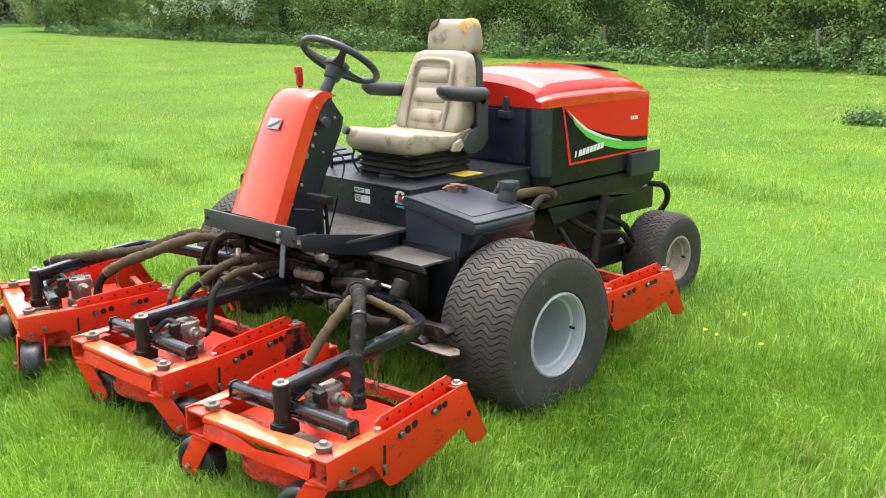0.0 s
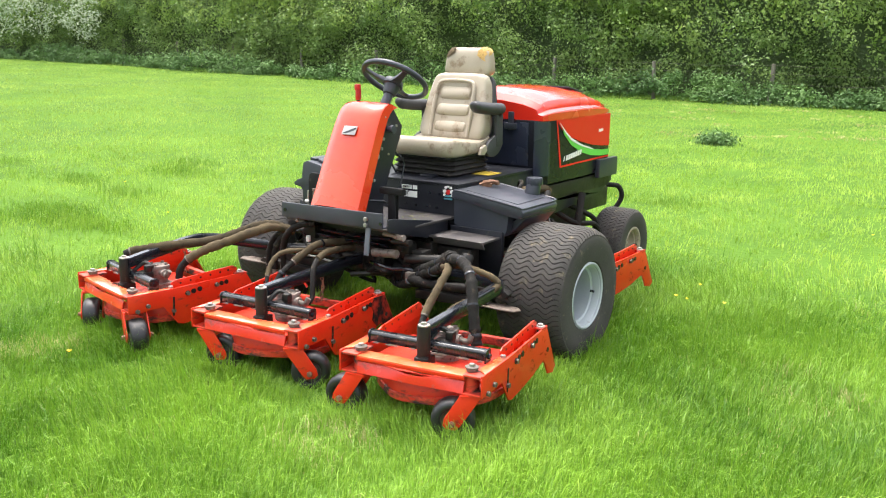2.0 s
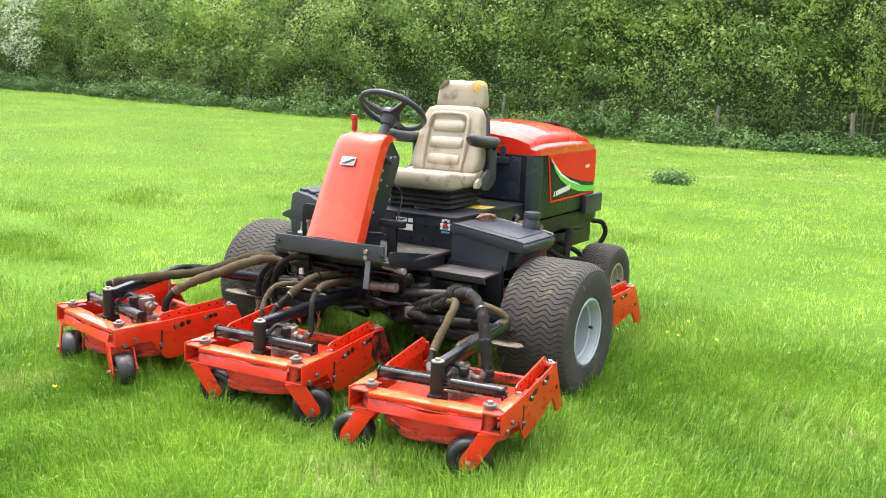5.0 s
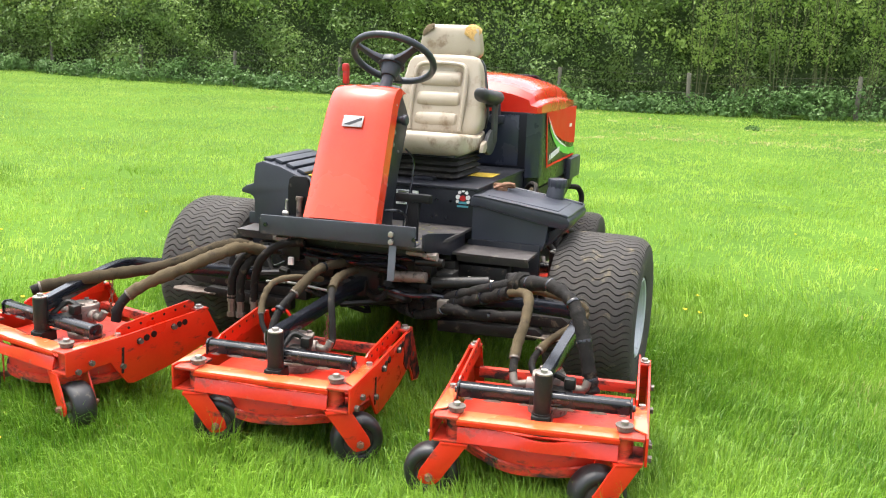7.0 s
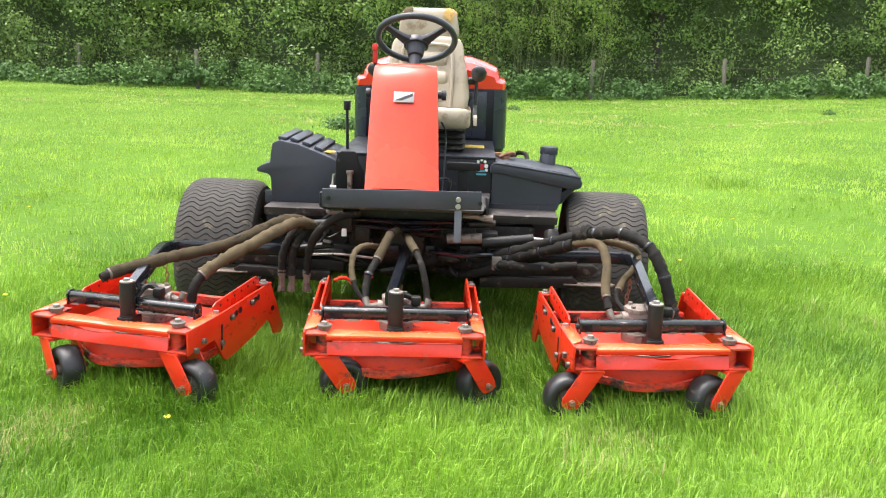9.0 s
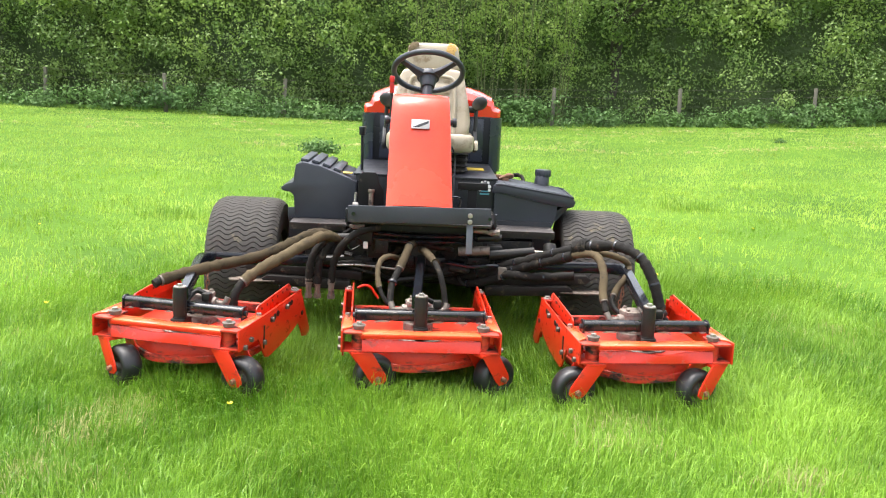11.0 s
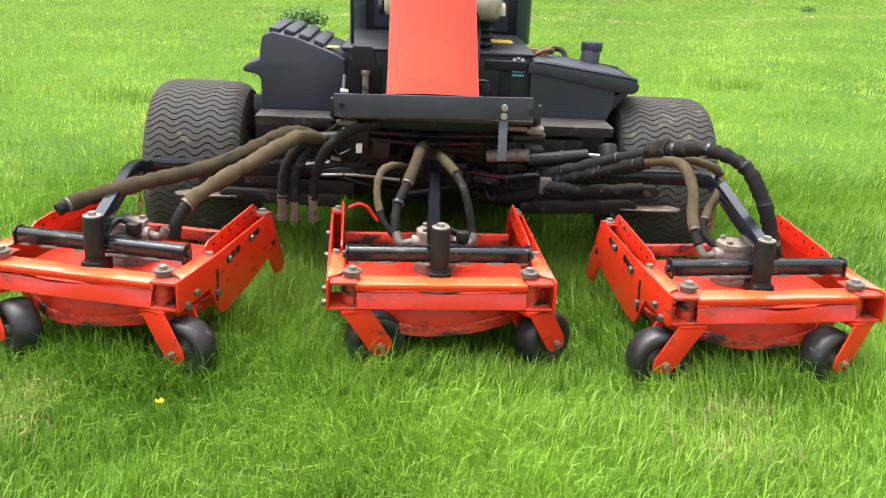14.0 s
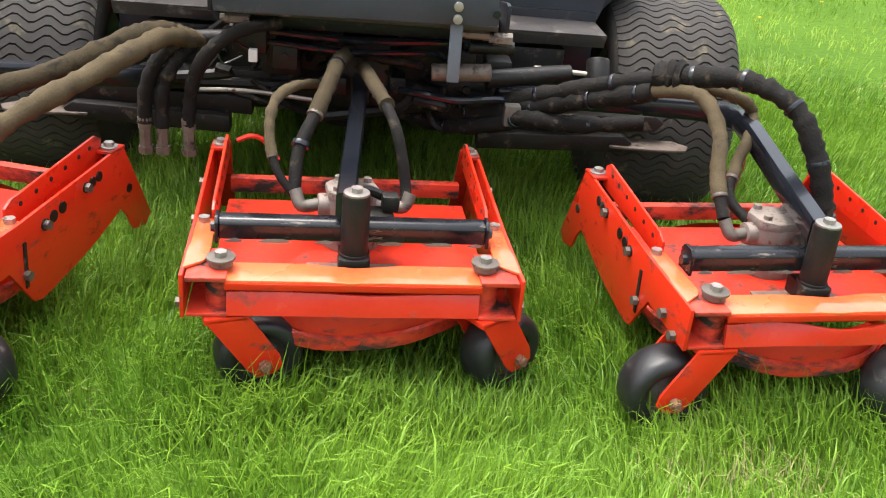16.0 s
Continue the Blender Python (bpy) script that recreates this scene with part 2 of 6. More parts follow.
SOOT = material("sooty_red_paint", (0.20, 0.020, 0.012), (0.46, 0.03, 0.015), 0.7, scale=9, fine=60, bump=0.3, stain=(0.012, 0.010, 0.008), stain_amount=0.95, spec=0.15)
RUST = material("rusty_fitting", (0.10, 0.04, 0.022), (0.26, 0.13, 0.07), 0.7, scale=40, fine=160, bump=0.3)
TEAL = material("teal_print", (0.05, 0.22, 0.28), (0.09, 0.30, 0.36), 0.5, scale=30, fine=90, bump=0.0)
CHIPPED = material("chipped_black_paint", (0.004, 0.0045, 0.006), (0.010, 0.011, 0.014), 0.26, scale=16, fine=110, bump=0.06, stain=(0.24, 0.20, 0.17), stain_amount=0.12, coat=0.2, spec=0.4, stretch=(0.5, 1, 2))
GRASS_MID = material("meadow_grass_blade", (0.148, 0.280, 0.026), (0.45, 0.585, 0.104), 0.45, scale=0.7, fine=5.0, bump=0.0, island=True, translucent=0.32, spec=0.28, single=0.35, patch=2.6)
GALVANISED = material("galvanised_steel", (0.32, 0.34, 0.35), (0.45, 0.47, 0.48), 0.5, metal=0.4, scale=3, fine=40, bump=0.1)
CLIPPING = material("dry_clipping", (0.13, 0.14, 0.05), (0.30, 0.28, 0.12), 0.9, scale=6, fine=60, bump=0.0, island=True)
HOSE_BROWN = material("dark_hose_sleeve", (0.030, 0.023, 0.014), (0.082, 0.063, 0.038), 0.9, scale=12, fine=220, bump=0.5, stain=(0.02, 0.017, 0.013), stain_amount=0.35, spec=0.1)

WILLOW = material("willow_bark", (0.085, 0.095, 0.038), (0.16, 0.17, 0.07), 0.8, scale=3, fine=30, bump=0.3)
RUSTY_PLATE = material("rusty_scraped_plate", (0.07, 0.05, 0.04), (0.20, 0.16, 0.13), 0.5, metal=0.2, scale=14, fine=90, bump=0.3, stain=(0.02, 0.016, 0.014), stain_amount=0.4)

# ---- mesh tools ----


def link_mesh(name, bm, mat, smooth=40):
    me = bpy.data.meshes.new(name)
    bmesh.ops.recalc_face_normals(bm, faces=bm.faces)
    bm.to_mesh(me)
    bm.free()
    me.materials.append(mat)
    if smooth:
        me.shade_smooth()
        me.set_sharp_from_angle(angle=radians(smooth))
    return me


def part(name, bm, mat, parent, label="", smooth=40):
    """Links a bmesh as one mesh object under a thing or a part."""
    ob = new(name, link_mesh(name, bm, mat, smooth))
    ob.parent = parent
    return tagged(ob, label) if label else ob


def bulk(name, verts, tris, mat):
    """One mesh from arrays of places and triangles."""
    me = bpy.data.meshes.new(name)
    me.vertices.add(len(verts))
    me.vertices.foreach_set("co", np.ascontiguousarray(verts, dtype=np.float32).ravel())
    me.loops.add(3 * len(tris))
    me.loops.foreach_set("vertex_index", np.ascontiguousarray(tris, dtype=np.int32).ravel())
    me.polygons.add(len(tris))
    me.polygons.foreach_set("loop_start", np.arange(0, 3 * len(tris), 3, dtype=np.int32))
    me.update(calc_edges=True)
    me.validate()
    me.materials.append(mat)
    return new(name, me)


def soften(bm, edges, amount, seg=2):
    bmesh.ops.bevel(bm, geom=edges, offset=amount, segments=seg, profile=0.6, affect="EDGES", clamp_overlap=True)


def box(bm, lo, hi, bevel=0.0, m=None, seg=2):
    """A box from corner to corner with rounded edges, turned by m."""
    c = [(a + b) / 2 for a, b in zip(lo, hi)]
    s = [b - a for a, b in zip(lo, hi)]
    one = bmesh.new()
    bmesh.ops.create_cube(one, size=1, matrix=Matrix.Translation(c) @ Matrix.Diagonal((*s, 1)))
    if bevel:
        soften(one, one.edges[:], bevel, seg)
    return merge(bm, one, m)


def merge(bm, one, m=None):
    if m is not None:
        bmesh.ops.transform(one, matrix=m, verts=one.verts)
    me = bpy.data.meshes.new("tmp")
    one.to_mesh(me)
    one.free()
    bm.from_mesh(me)
    bpy.data.meshes.remove(me)
    return bm


def prism(bm, pts, axis, a, b, bevel=0.0, m=None, seg=2):
    """A flat outline swept from a to b along an axis. x: points are (y, z); y: (x, z); z: (x, y)."""
    put = {"x": lambda u, v, w: (w, u, v), "y": lambda u, v, w: (u, w, v), "z": lambda u, v, w: (u, v, w)}[axis]
    one = bmesh.new()
    lo = [one.verts.new(put(u, v, a)) for u, v in pts]
    hi = [one.verts.new(put(u, v, b)) for u, v in pts]
    one.faces.new(lo)
    one.faces.new(hi[::-1])
    for i in range(len(pts)):
        j = (i + 1) % len(pts)
        one.faces.new((lo[i], hi[i], hi[j], lo[j]))
    bmesh.ops.recalc_face_normals(one, faces=one.faces)
    if bevel:
        soften(one, one.edges[:], bevel, seg)
    return merge(bm, one, m)


def rod(bm, p, q, r, r2=None, n=16, bevel=0.0):
    """A round bar from p to q."""
    p, q = Vector(p), Vector(q)
    one = bmesh.new()
    bmesh.ops.create_cone(one, cap_ends=True, segments=n, radius1=r, radius2=r if r2 is None else r2, depth=(q - p).length)
    if bevel:
        soften(one, [e for e in one.edges if len(e.link_faces) == 2 and any(len(f.verts) > 4 for f in e.link_faces)], bevel)
    turn = (q - p).to_track_quat("Z", "Y").to_matrix().to_4x4()
    return merge(bm, one, Matrix.Translation((p + q) / 2) @ turn)


def smooth_line(pts, steps=6):
    """A soft curve through the points."""
    p = [Vector(v) for v in pts]
    p = [2 * p[0] - p[1]] + p + [2 * p[-1] - p[-2]]
    out = []
    for i in range(1, len(p) - 2):
        for k in range(steps):
            t = k / steps
            out.append(0.5 * (2 * p[i] + (p[i + 1] - p[i - 1]) * t + (2 * p[i - 1] - 5 * p[i] + 4 * p[i + 1] - p[i + 2]) * t * t + (3 * p[i] - p[i - 1] - 3 * p[i + 1] + p[i + 2]) * t ** 3))
    return out + [p[-2]]


def tube(bm, pts, r, n=10, steps=6, rough=0.0, seed=1, flat=1.0):
    """A hose along a soft curve; rough makes its sleeve uneven."""
    line = smooth_line(pts, steps)
    rng = random.Random(seed)
    rings, up = [], Vector((0.13, 0.2, 0.97))
    for i, c in enumerate(line):
        d = (line[min(i + 1, len(line) - 1)] - line[max(i - 1, 0)]).normalized()
        s = d.cross(up).normalized()
        u = s.cross(d)
        up = u
        k = r * (1 + rough * rng.uniform(-1, 1))
        rings.append([bm.verts.new(c + (s * math.cos(a) * k + u * math.sin(a) * k * flat) * (1 + rough * 0.5 * rng.uniform(-1, 1))) for a in (2 * math.pi * j / n for j in range(n))])
    for a, b in zip(rings, rings[1:]):
        for j in range(n):
            bm.faces.new((a[j], a[(j + 1) % n], b[(j + 1) % n], b[j]))
    bm.faces.new(rings[0][::-1])
    bm.faces.new(rings[-1])
    return bm


def lathe(bm, profile, centre, n=48):
    """Turns (radius, x) points round an axle along x."""
    rings = []
    for r, x in profile:
        rings.append([bm.verts.new((centre[0] + x, centre[1] + r * math.cos(a), centre[2] + r * math.sin(a))) for a in (2 * math.pi * j / n for j in range(n))])
    for a, b in zip(rings, rings[1:]):
        for j in range(n):
            bm.faces.new((a[j], a[(j + 1) % n], b[(j + 1) % n], b[j]))
    return bm


def loft(bm, rings, caps=True):
    """Skins closed rings of equal count."""
    vs = [[bm.verts.new(p) for p in ring] for ring in rings]
    n = len(vs[0])
    for a, b in zip(vs, vs[1:]):
        for j in range(n):
            bm.faces.new((a[j], a[(j + 1) % n], b[(j + 1) % n], b[j]))
    if caps:
        bm.faces.new(vs[0][::-1])
        bm.faces.new(vs[-1])
    return bm


def bolt(bm, c, r=0.012, h=0.01, axis=(0, 0, 1)):
    """A hexagon head."""
    c, a = Vector(c), Vector(axis).normalized()
    return rod(bm, c, c + a * h, r, n=6)


def thing(name, label, category, group=""):
    return tagged(new(name), label, category, group)

# ---- the field, the hedge and the fence ----


def ground_z(x, y):
    """The field is level round the machine and climbs gently towards both ends of the hedge."""
    west = np.log1p(np.exp(-(x + 10.0) / 3.0)) * 3.0
    east = np.log1p(np.exp((x - 3.0) / 2.0)) * 2.0
    far = np.clip((np.hypot(x, y) - 4.0) / 16.0, 0, 1)
    slope = 0.045 + 0.019 * west + 0.052 * np.clip(east, 0, 18)
    return 0.045 + far * far * (3 - 2 * far) * slope + 0.02 * np.sin(x * 0.7 + 1.0) * np.sin(y * 0.55) * np.clip((np.hypot(x, y - 1) - 3.0) / 4.0, 0, 1)


def field():
    xs = np.concatenate([np.linspace(-900, -70, 8), np.linspace(-60, 60, 121), np.linspace(70, 900, 8)])
    ys = np.concatenate([np.linspace(-900, -50, 8), np.linspace(-40, 60, 101), np.linspace(70, 900, 8)])
    gx, gy = np.meshgrid(xs, ys)
    gz = ground_z(np.clip(gx, -60, 60), gy)
    verts = np.stack([gx.ravel(), gy.ravel(), gz.ravel()], 1)
    w, h = len(xs), len(ys)
    i = (np.arange(h - 1)[:, None] * w + np.arange(w - 1)[None]).ravel()
    tris = np.concatenate([np.stack([i, i + 1, i + w + 1], 1), np.stack([i, i + w + 1, i + w], 1)])
    ob = bulk("ground", verts, tris, TURF)
    ob.data.shade_smooth()
    return tagged(ob, "bright green grass field with slightly uneven turf", "field", kind="structure")


field()


def hedge_line(s):
    """Where the foot of the hedge runs, by its x."""
    return 22.5 + 0.15 * np.sin(s * 0.35) + 0.15 * np.sin(s * 0.9 + 2) - 0.004 * np.clip(-s - 12, 0, 60) ** 1.6


def leaf_cards(centres, normals, size, rng, tilt=0.8):
    """Four-cornered pointed leaves, each turned its own way about its place."""
    n = len(centres)
    nrm = normals + rng.normal(0, tilt, (n, 3))
    nrm /= np.linalg.norm(nrm, axis=1, keepdims=True) + 1e-9
    a = np.cross(nrm, rng.normal(0, 1, (n, 3)))
    a /= np.linalg.norm(a, axis=1, keepdims=True) + 1e-9
    b = np.cross(nrm, a)
    ln = size * rng.uniform(0.6, 1.4, (n, 1))
    wd = ln * rng.uniform(0.45, 0.7, (n, 1))
    v = np.stack([centres - a * ln * 0.5, centres + b * wd * 0.5 + nrm * ln * 0.08, centres + a * ln * 0.5, centres - b * wd * 0.5 + nrm * ln * 0.08], 1).reshape(-1, 3)
    q = np.arange(n)[:, None] * 4
    return v, np.concatenate([q + [0, 1, 2], q + [0, 2, 3]])


def foliage(name, mat, clumps, leaves, size, seed, label, category):
    """Clumps (x, y, z, radius) of leaves, thick towards their outside."""
    rng = np.random.default_rng(seed)
    c = np.repeat(clumps, leaves, axis=0)
    d = rng.normal(0, 1, (len(c), 3))
    d /= np.linalg.norm(d, axis=1, keepdims=True)
    r = c[:, 3:4] * rng.uniform(0.45, 1.12, (len(c), 1))
    at = c[:, :3] + d * r * [1.0, 0.8, 0.85]
    keep = at[:, 2] > ground_z(at[:, 0], at[:, 1]) + 0.02
    v, t = leaf_cards(at[keep], d[keep] + [0, -0.15, 0.35], size, rng, 0.5)
    return tagged(bulk(name, v, t, mat), label, category, kind="stuff")


def hedge_top(x):
    """Height of the trimmed hedge above its foot; it grows taller towards the east."""
    return 3.5 + 0.4 * np.sin(x * 0.9) + 0.35 * np.sin(x * 0.37 + 1) + 3.0 / (1 + np.exp(-(x + 11) / 3.0))


def hedge():
    rng = np.random.default_rng(4)
    # dense body of the hedge
    n = 3200
    x = rng.uniform(-55, 34, n)
    hmax = hedge_top(x)
    z = 0.5 + rng.uniform(0, 1, n) ** 0.9 * hmax
    bulge = 0.5 * np.sin(1.1 * x + 1.5 * np.sin(0.8 * z)) * np.sin(1.4 * z + 0.7 * x) + 0.35 * np.sin(2.3 * x + 2 * z)
    y = hedge_line(x) + 0.55 + rng.uniform(-0.4, 0.6, n) + 0.125 * z + bulge
    body = np.stack([x, y, z + ground_z(x, y), 0.30 + 0.55 * rng.uniform(0, 1, n) ** 1.5], 1)
    foliage("hedge", LEAF, body, 108, 0.088, 5, "tall dense mixed green hedge behind the fence", "hedge")
    # pale shoots, thicker upwards: the hedge's lit top put into leaf colour
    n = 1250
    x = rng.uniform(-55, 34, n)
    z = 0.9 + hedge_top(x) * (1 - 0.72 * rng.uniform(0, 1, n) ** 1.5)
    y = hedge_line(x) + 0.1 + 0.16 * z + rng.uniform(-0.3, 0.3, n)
    foliage("hedge_shoots", LEAF_LIGHT, np.stack([x, y, z + ground_z(x, y), rng.uniform(0.25, 0.7, n)], 1), 70, 0.105, 6, "pale green shoots on the hedge, its lit top put into their colour", "hedge")
    # white blossom at the far west end
    n = 90
    x = rng.uniform(-39, -31.5, n)
    z = rng.uniform(1.2, 4.8, n)
    y = hedge_line(x) - 0.6 + 0.1 * z
    foliage("hawthorn_blossom", BLOSSOM, np.stack([x, y, z + ground_z(x, y), rng.uniform(0.3, 0.7, n)], 1), 60, 0.11, 9, "white hawthorn blossom in the hedge", "blossom")
    # ivy along the foot
    n = 950
    x = rng.uniform(-50, 34, n)
    z = rng.uniform(0.0, 0.62, n) * (0.8 + 0.3 * np.sin(0.7 * x))
    y = hedge_line(x) - 0.95 + 0.75 * z + rng.uniform(-0.12, 0.25, n)
    foliage("ivy_bank", IVY, np.stack([x, y, z + ground_z(x, y), rng.uniform(0.18, 0.4, n)], 1), 85, 0.085, 7, "dark green ivy bank along the foot of the hedge", "ivy")
    # dark sheet standing in for the shade deep in the hedge
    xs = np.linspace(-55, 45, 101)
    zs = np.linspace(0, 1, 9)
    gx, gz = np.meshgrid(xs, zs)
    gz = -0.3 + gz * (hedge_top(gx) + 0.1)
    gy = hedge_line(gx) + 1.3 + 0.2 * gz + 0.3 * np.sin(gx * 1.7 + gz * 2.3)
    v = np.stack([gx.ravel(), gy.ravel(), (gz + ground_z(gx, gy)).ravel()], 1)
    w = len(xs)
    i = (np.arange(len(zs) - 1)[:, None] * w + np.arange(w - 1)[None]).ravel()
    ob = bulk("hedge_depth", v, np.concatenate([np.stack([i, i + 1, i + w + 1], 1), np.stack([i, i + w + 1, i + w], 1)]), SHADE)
    tagged(ob, "dark sheet painted as the shade deep inside the hedge", "hedge", kind="stuff")
    # wood behind the low west part, shade painted in; lighter trees behind the east
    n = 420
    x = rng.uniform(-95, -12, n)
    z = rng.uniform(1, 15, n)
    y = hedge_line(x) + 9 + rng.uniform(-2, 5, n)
    foliage("far_woods", LEAF_DARK, np.stack([x, y, z + 0.5 * ground_z(x, y), rng.uniform(1.2, 2.6, n)], 1), 110, 0.36, 8, "wood standing behind the hedge, its shade painted into dark leaves", "trees")
    n = 330
    x = rng.uniform(-16, 45, n)
    z = rng.uniform(2.5, 12, n)
    y = hedge_line(x) + 4.5 + rng.uniform(-1.5, 4, n)
    foliage("tall_trees", LEAF, np.stack([x, y, z, rng.uniform(0.8, 1.8, n)], 1), 130, 0.20, 18, "leafy green trees behind the hedge", "trees")
    # more pale clumps that paint light high on the east hedge
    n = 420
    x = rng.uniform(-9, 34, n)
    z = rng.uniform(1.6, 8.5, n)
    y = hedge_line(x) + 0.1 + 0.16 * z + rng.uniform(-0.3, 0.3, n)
    foliage("hedge_shoots", LEAF_LIGHT, np.stack([x, y, z + ground_z(x, y), rng.uniform(0.3, 0.8, n)], 1), 70, 0.11, 16, "pale green shoots high on the hedge, painted light in their colour", "hedge")
    # flat dark sheet painted as the shade at the back of the wood
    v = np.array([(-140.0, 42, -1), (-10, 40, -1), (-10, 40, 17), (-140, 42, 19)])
    tagged(bulk("wood_depth", v, np.array([(0, 1, 2), (0, 2, 3)]), SHADE), "dark sheet painted as the shade of the wood behind the hedge", "trees", kind="stuff")


def hedge_tree(x, y, height, seed):
    """An old tree in the hedge: a bare forked trunk whose crown mixes with the leaves."""
    rng = random.Random(seed)
    z = float(ground_z(np.array(x), np.array(y)))
    tree = thing("tree", "old hedgerow tree with dark forked limbs", "tree", "trees in the hedge")
    bm = bmesh.new()
    fork = Vector((x + 0.1, y, z + height * 0.42))
    tube(bm, [(x, y, z - 0.2), (x + 0.05, y, z + height * 0.2), tuple(fork)], 0.17, n=10, rough=0.1, seed=seed)
    part("trunk", bm, BARK, tree)
    tips = []
    for k in range(6):
        a = 2 * math.pi * k / 6 + rng.uniform(-0.4, 0.4)
        tip = fork + Vector((math.cos(a) * 1.5, math.sin(a) * 0.8, height * rng.uniform(0.25, 0.5)))
        mid = fork.lerp(tip, 0.5) + Vector((math.cos(a) * 0.3, 0, -0.15))
        bm = bmesh.new()
        tube(bm, [tuple(fork), tuple(mid), tuple(tip)], 0.07, n=7, rough=0.12, seed=seed + k)
        part("limb", bm, BARK, tree)
        tips.append((*tip, rng.uniform(0.7, 1.1)))
    gen = np.random.default_rng(seed)
    c = np.repeat(np.array(tips), 260, axis=0)
    d = gen.normal(0, 1, (len(c), 3))
    d /= np.linalg.norm(d, axis=1, keepdims=True)
    v, t = leaf_cards(c[:, :3] + d * c[:, 3:4] * gen.uniform(0.3, 1.1, (len(c), 1)), d, 0.14, gen)
    crown = bulk("crown", v, t, LEAF)
    crown.parent = tree


hedge()
hedge_tree(5.4, 24.3, 6.6, 3)


def willow(x, seed):
    """A coppiced willow: thin pale rods that fan upwards from a low stool in the hedge."""
    rng = random.Random(seed)
    y = 22.7
    z = float(ground_z(np.array(x), np.array(y)))
    tree = thing("willow", "coppiced willow with thin upright yellow-green rods", "tree", "willows in the hedge")
    leaf = []
    for k in range(8):
        a = rng.uniform(-0.5, 0.5)
        top = (x + a * 1.6, y - rng.uniform(0.1, 0.6), z + rng.uniform(3.6, 5.6))
        bm = bmesh.new()
        tube(bm, [(x + a * 0.35, y, z), (x + a * 0.8, y - 0.25, z + 1.8), top], rng.uniform(0.006, 0.013), n=6, steps=4, rough=0.1, seed=k)
        part("rod", bm, WILLOW, tree)
        for q in range(7):
            f = rng.uniform(0.3, 1.0)
            leaf.append((x + a * (0.35 + 1.25 * f) + rng.gauss(0, 0.06), y - 0.15 - 0.3 * f, z + (top[2] - z) * f, 0.16))
    gen = np.random.default_rng(seed)
    c = np.repeat(np.array(leaf), 26, axis=0)
    d = gen.normal(0, 1, (len(c), 3))
    d /= np.linalg.norm(d, axis=1, keepdims=True)
    v, t = leaf_cards(c[:, :3] + d * c[:, 3:4] * gen.uniform(0.2, 1.6, (len(c), 1)), d, 0.07, gen)
    crown = bulk("leaves", v, t, LEAF_LIGHT)
    crown.parent = tree


for i, x in enumerate((-0.4, 0.7, 1.6, 2.6, 3.6)):
    willow(x, 50 + i)


def fence():
    posts = thing("fence", "weathered wooden posts with sagging wire along the hedge", "fence")
    bm = bmesh.new()
    rod(bm, (0, 0, -0.2), (0, 0, 1.04), 0.058, 0.052, n=10, bevel=0.01)
    me = link_mesh("post", bm, POST)
    spots = [-31.6, -28.2, -24.7, -21.2, -17.8, -14.3, -10.7, -7.17, -3.95, -0.52, 3.44, 6.97, 10.63, 14.2]
    tops = []
    for i, x in enumerate(spots):
        ob = new("post", me)
        ob.parent = posts
        y = (22.95 if x < -8 else 22.15) + 0.1 * math.sin(1.9 * i)
        z = float(ground_z(np.array(x), np.array(y)))
        ob.matrix_basis = pose(x, y, z, 2 * math.sin(i * 2.1), 2.5 * math.cos(i * 1.7), 40 * i)
        tops.append((x, y - 0.06, z))
    for h in (0.55, 0.80, 1.00):
        bm = bmesh.new()
        pts = []
        for (x0, y0, z0), (x1, y1, z1) in zip(tops, tops[1:]):
            pts += [(x0, y0, z0 + h), ((x0 + x1) / 2, (y0 + y1) / 2, (z0 + z1) / 2 + h - 0.04)]
        pts.append((tops[-1][0], tops[-1][1], tops[-1][2] + h))
        tube(bm, pts, 0.003, n=5, steps=3)
        part("wire", bm, POST, posts)


fence()


def field_gate(x0, x1):
    gate = thing("field_gate", "grey galvanised field gate at the end of the hedge", "gate")
    y = float(hedge_line(np.array((x0 + x1) / 2))) - 0.8
    za, zb = float(ground_z(np.array(x0), np.array(y))), float(ground_z(np.array(x1), np.array(y)))
    for h in (0.25, 0.45, 0.65, 0.88, 1.12):
        bm = bmesh.new()
        rod(bm, (x0, y, za + h), (x1, y, zb + h), 0.03, n=8)
        part("rail", bm, GALVANISED, gate)
    for x, z in ((x0, za), (x1, zb)):
        bm = bmesh.new()
        box(bm, (x - 0.09, y - 0.09, z - 0.3), (x + 0.09, y + 0.09, z + 1.35), 0.02)
        part("post", bm, POST, gate)
    bm = bmesh.new()
    rod(bm, (x0, y, za + 0.25), ((x0 + x1) / 2, y, (za + zb) / 2 + 1.12), 0.025, n=8)
    part("brace", bm, GALVANISED, gate)


field_gate(-63.0, -57.5)

# ---- the mower ----
mower = thing("ride_on_mower", "red and black ride-on rotary mower with beige seat standing on grass", "mower")


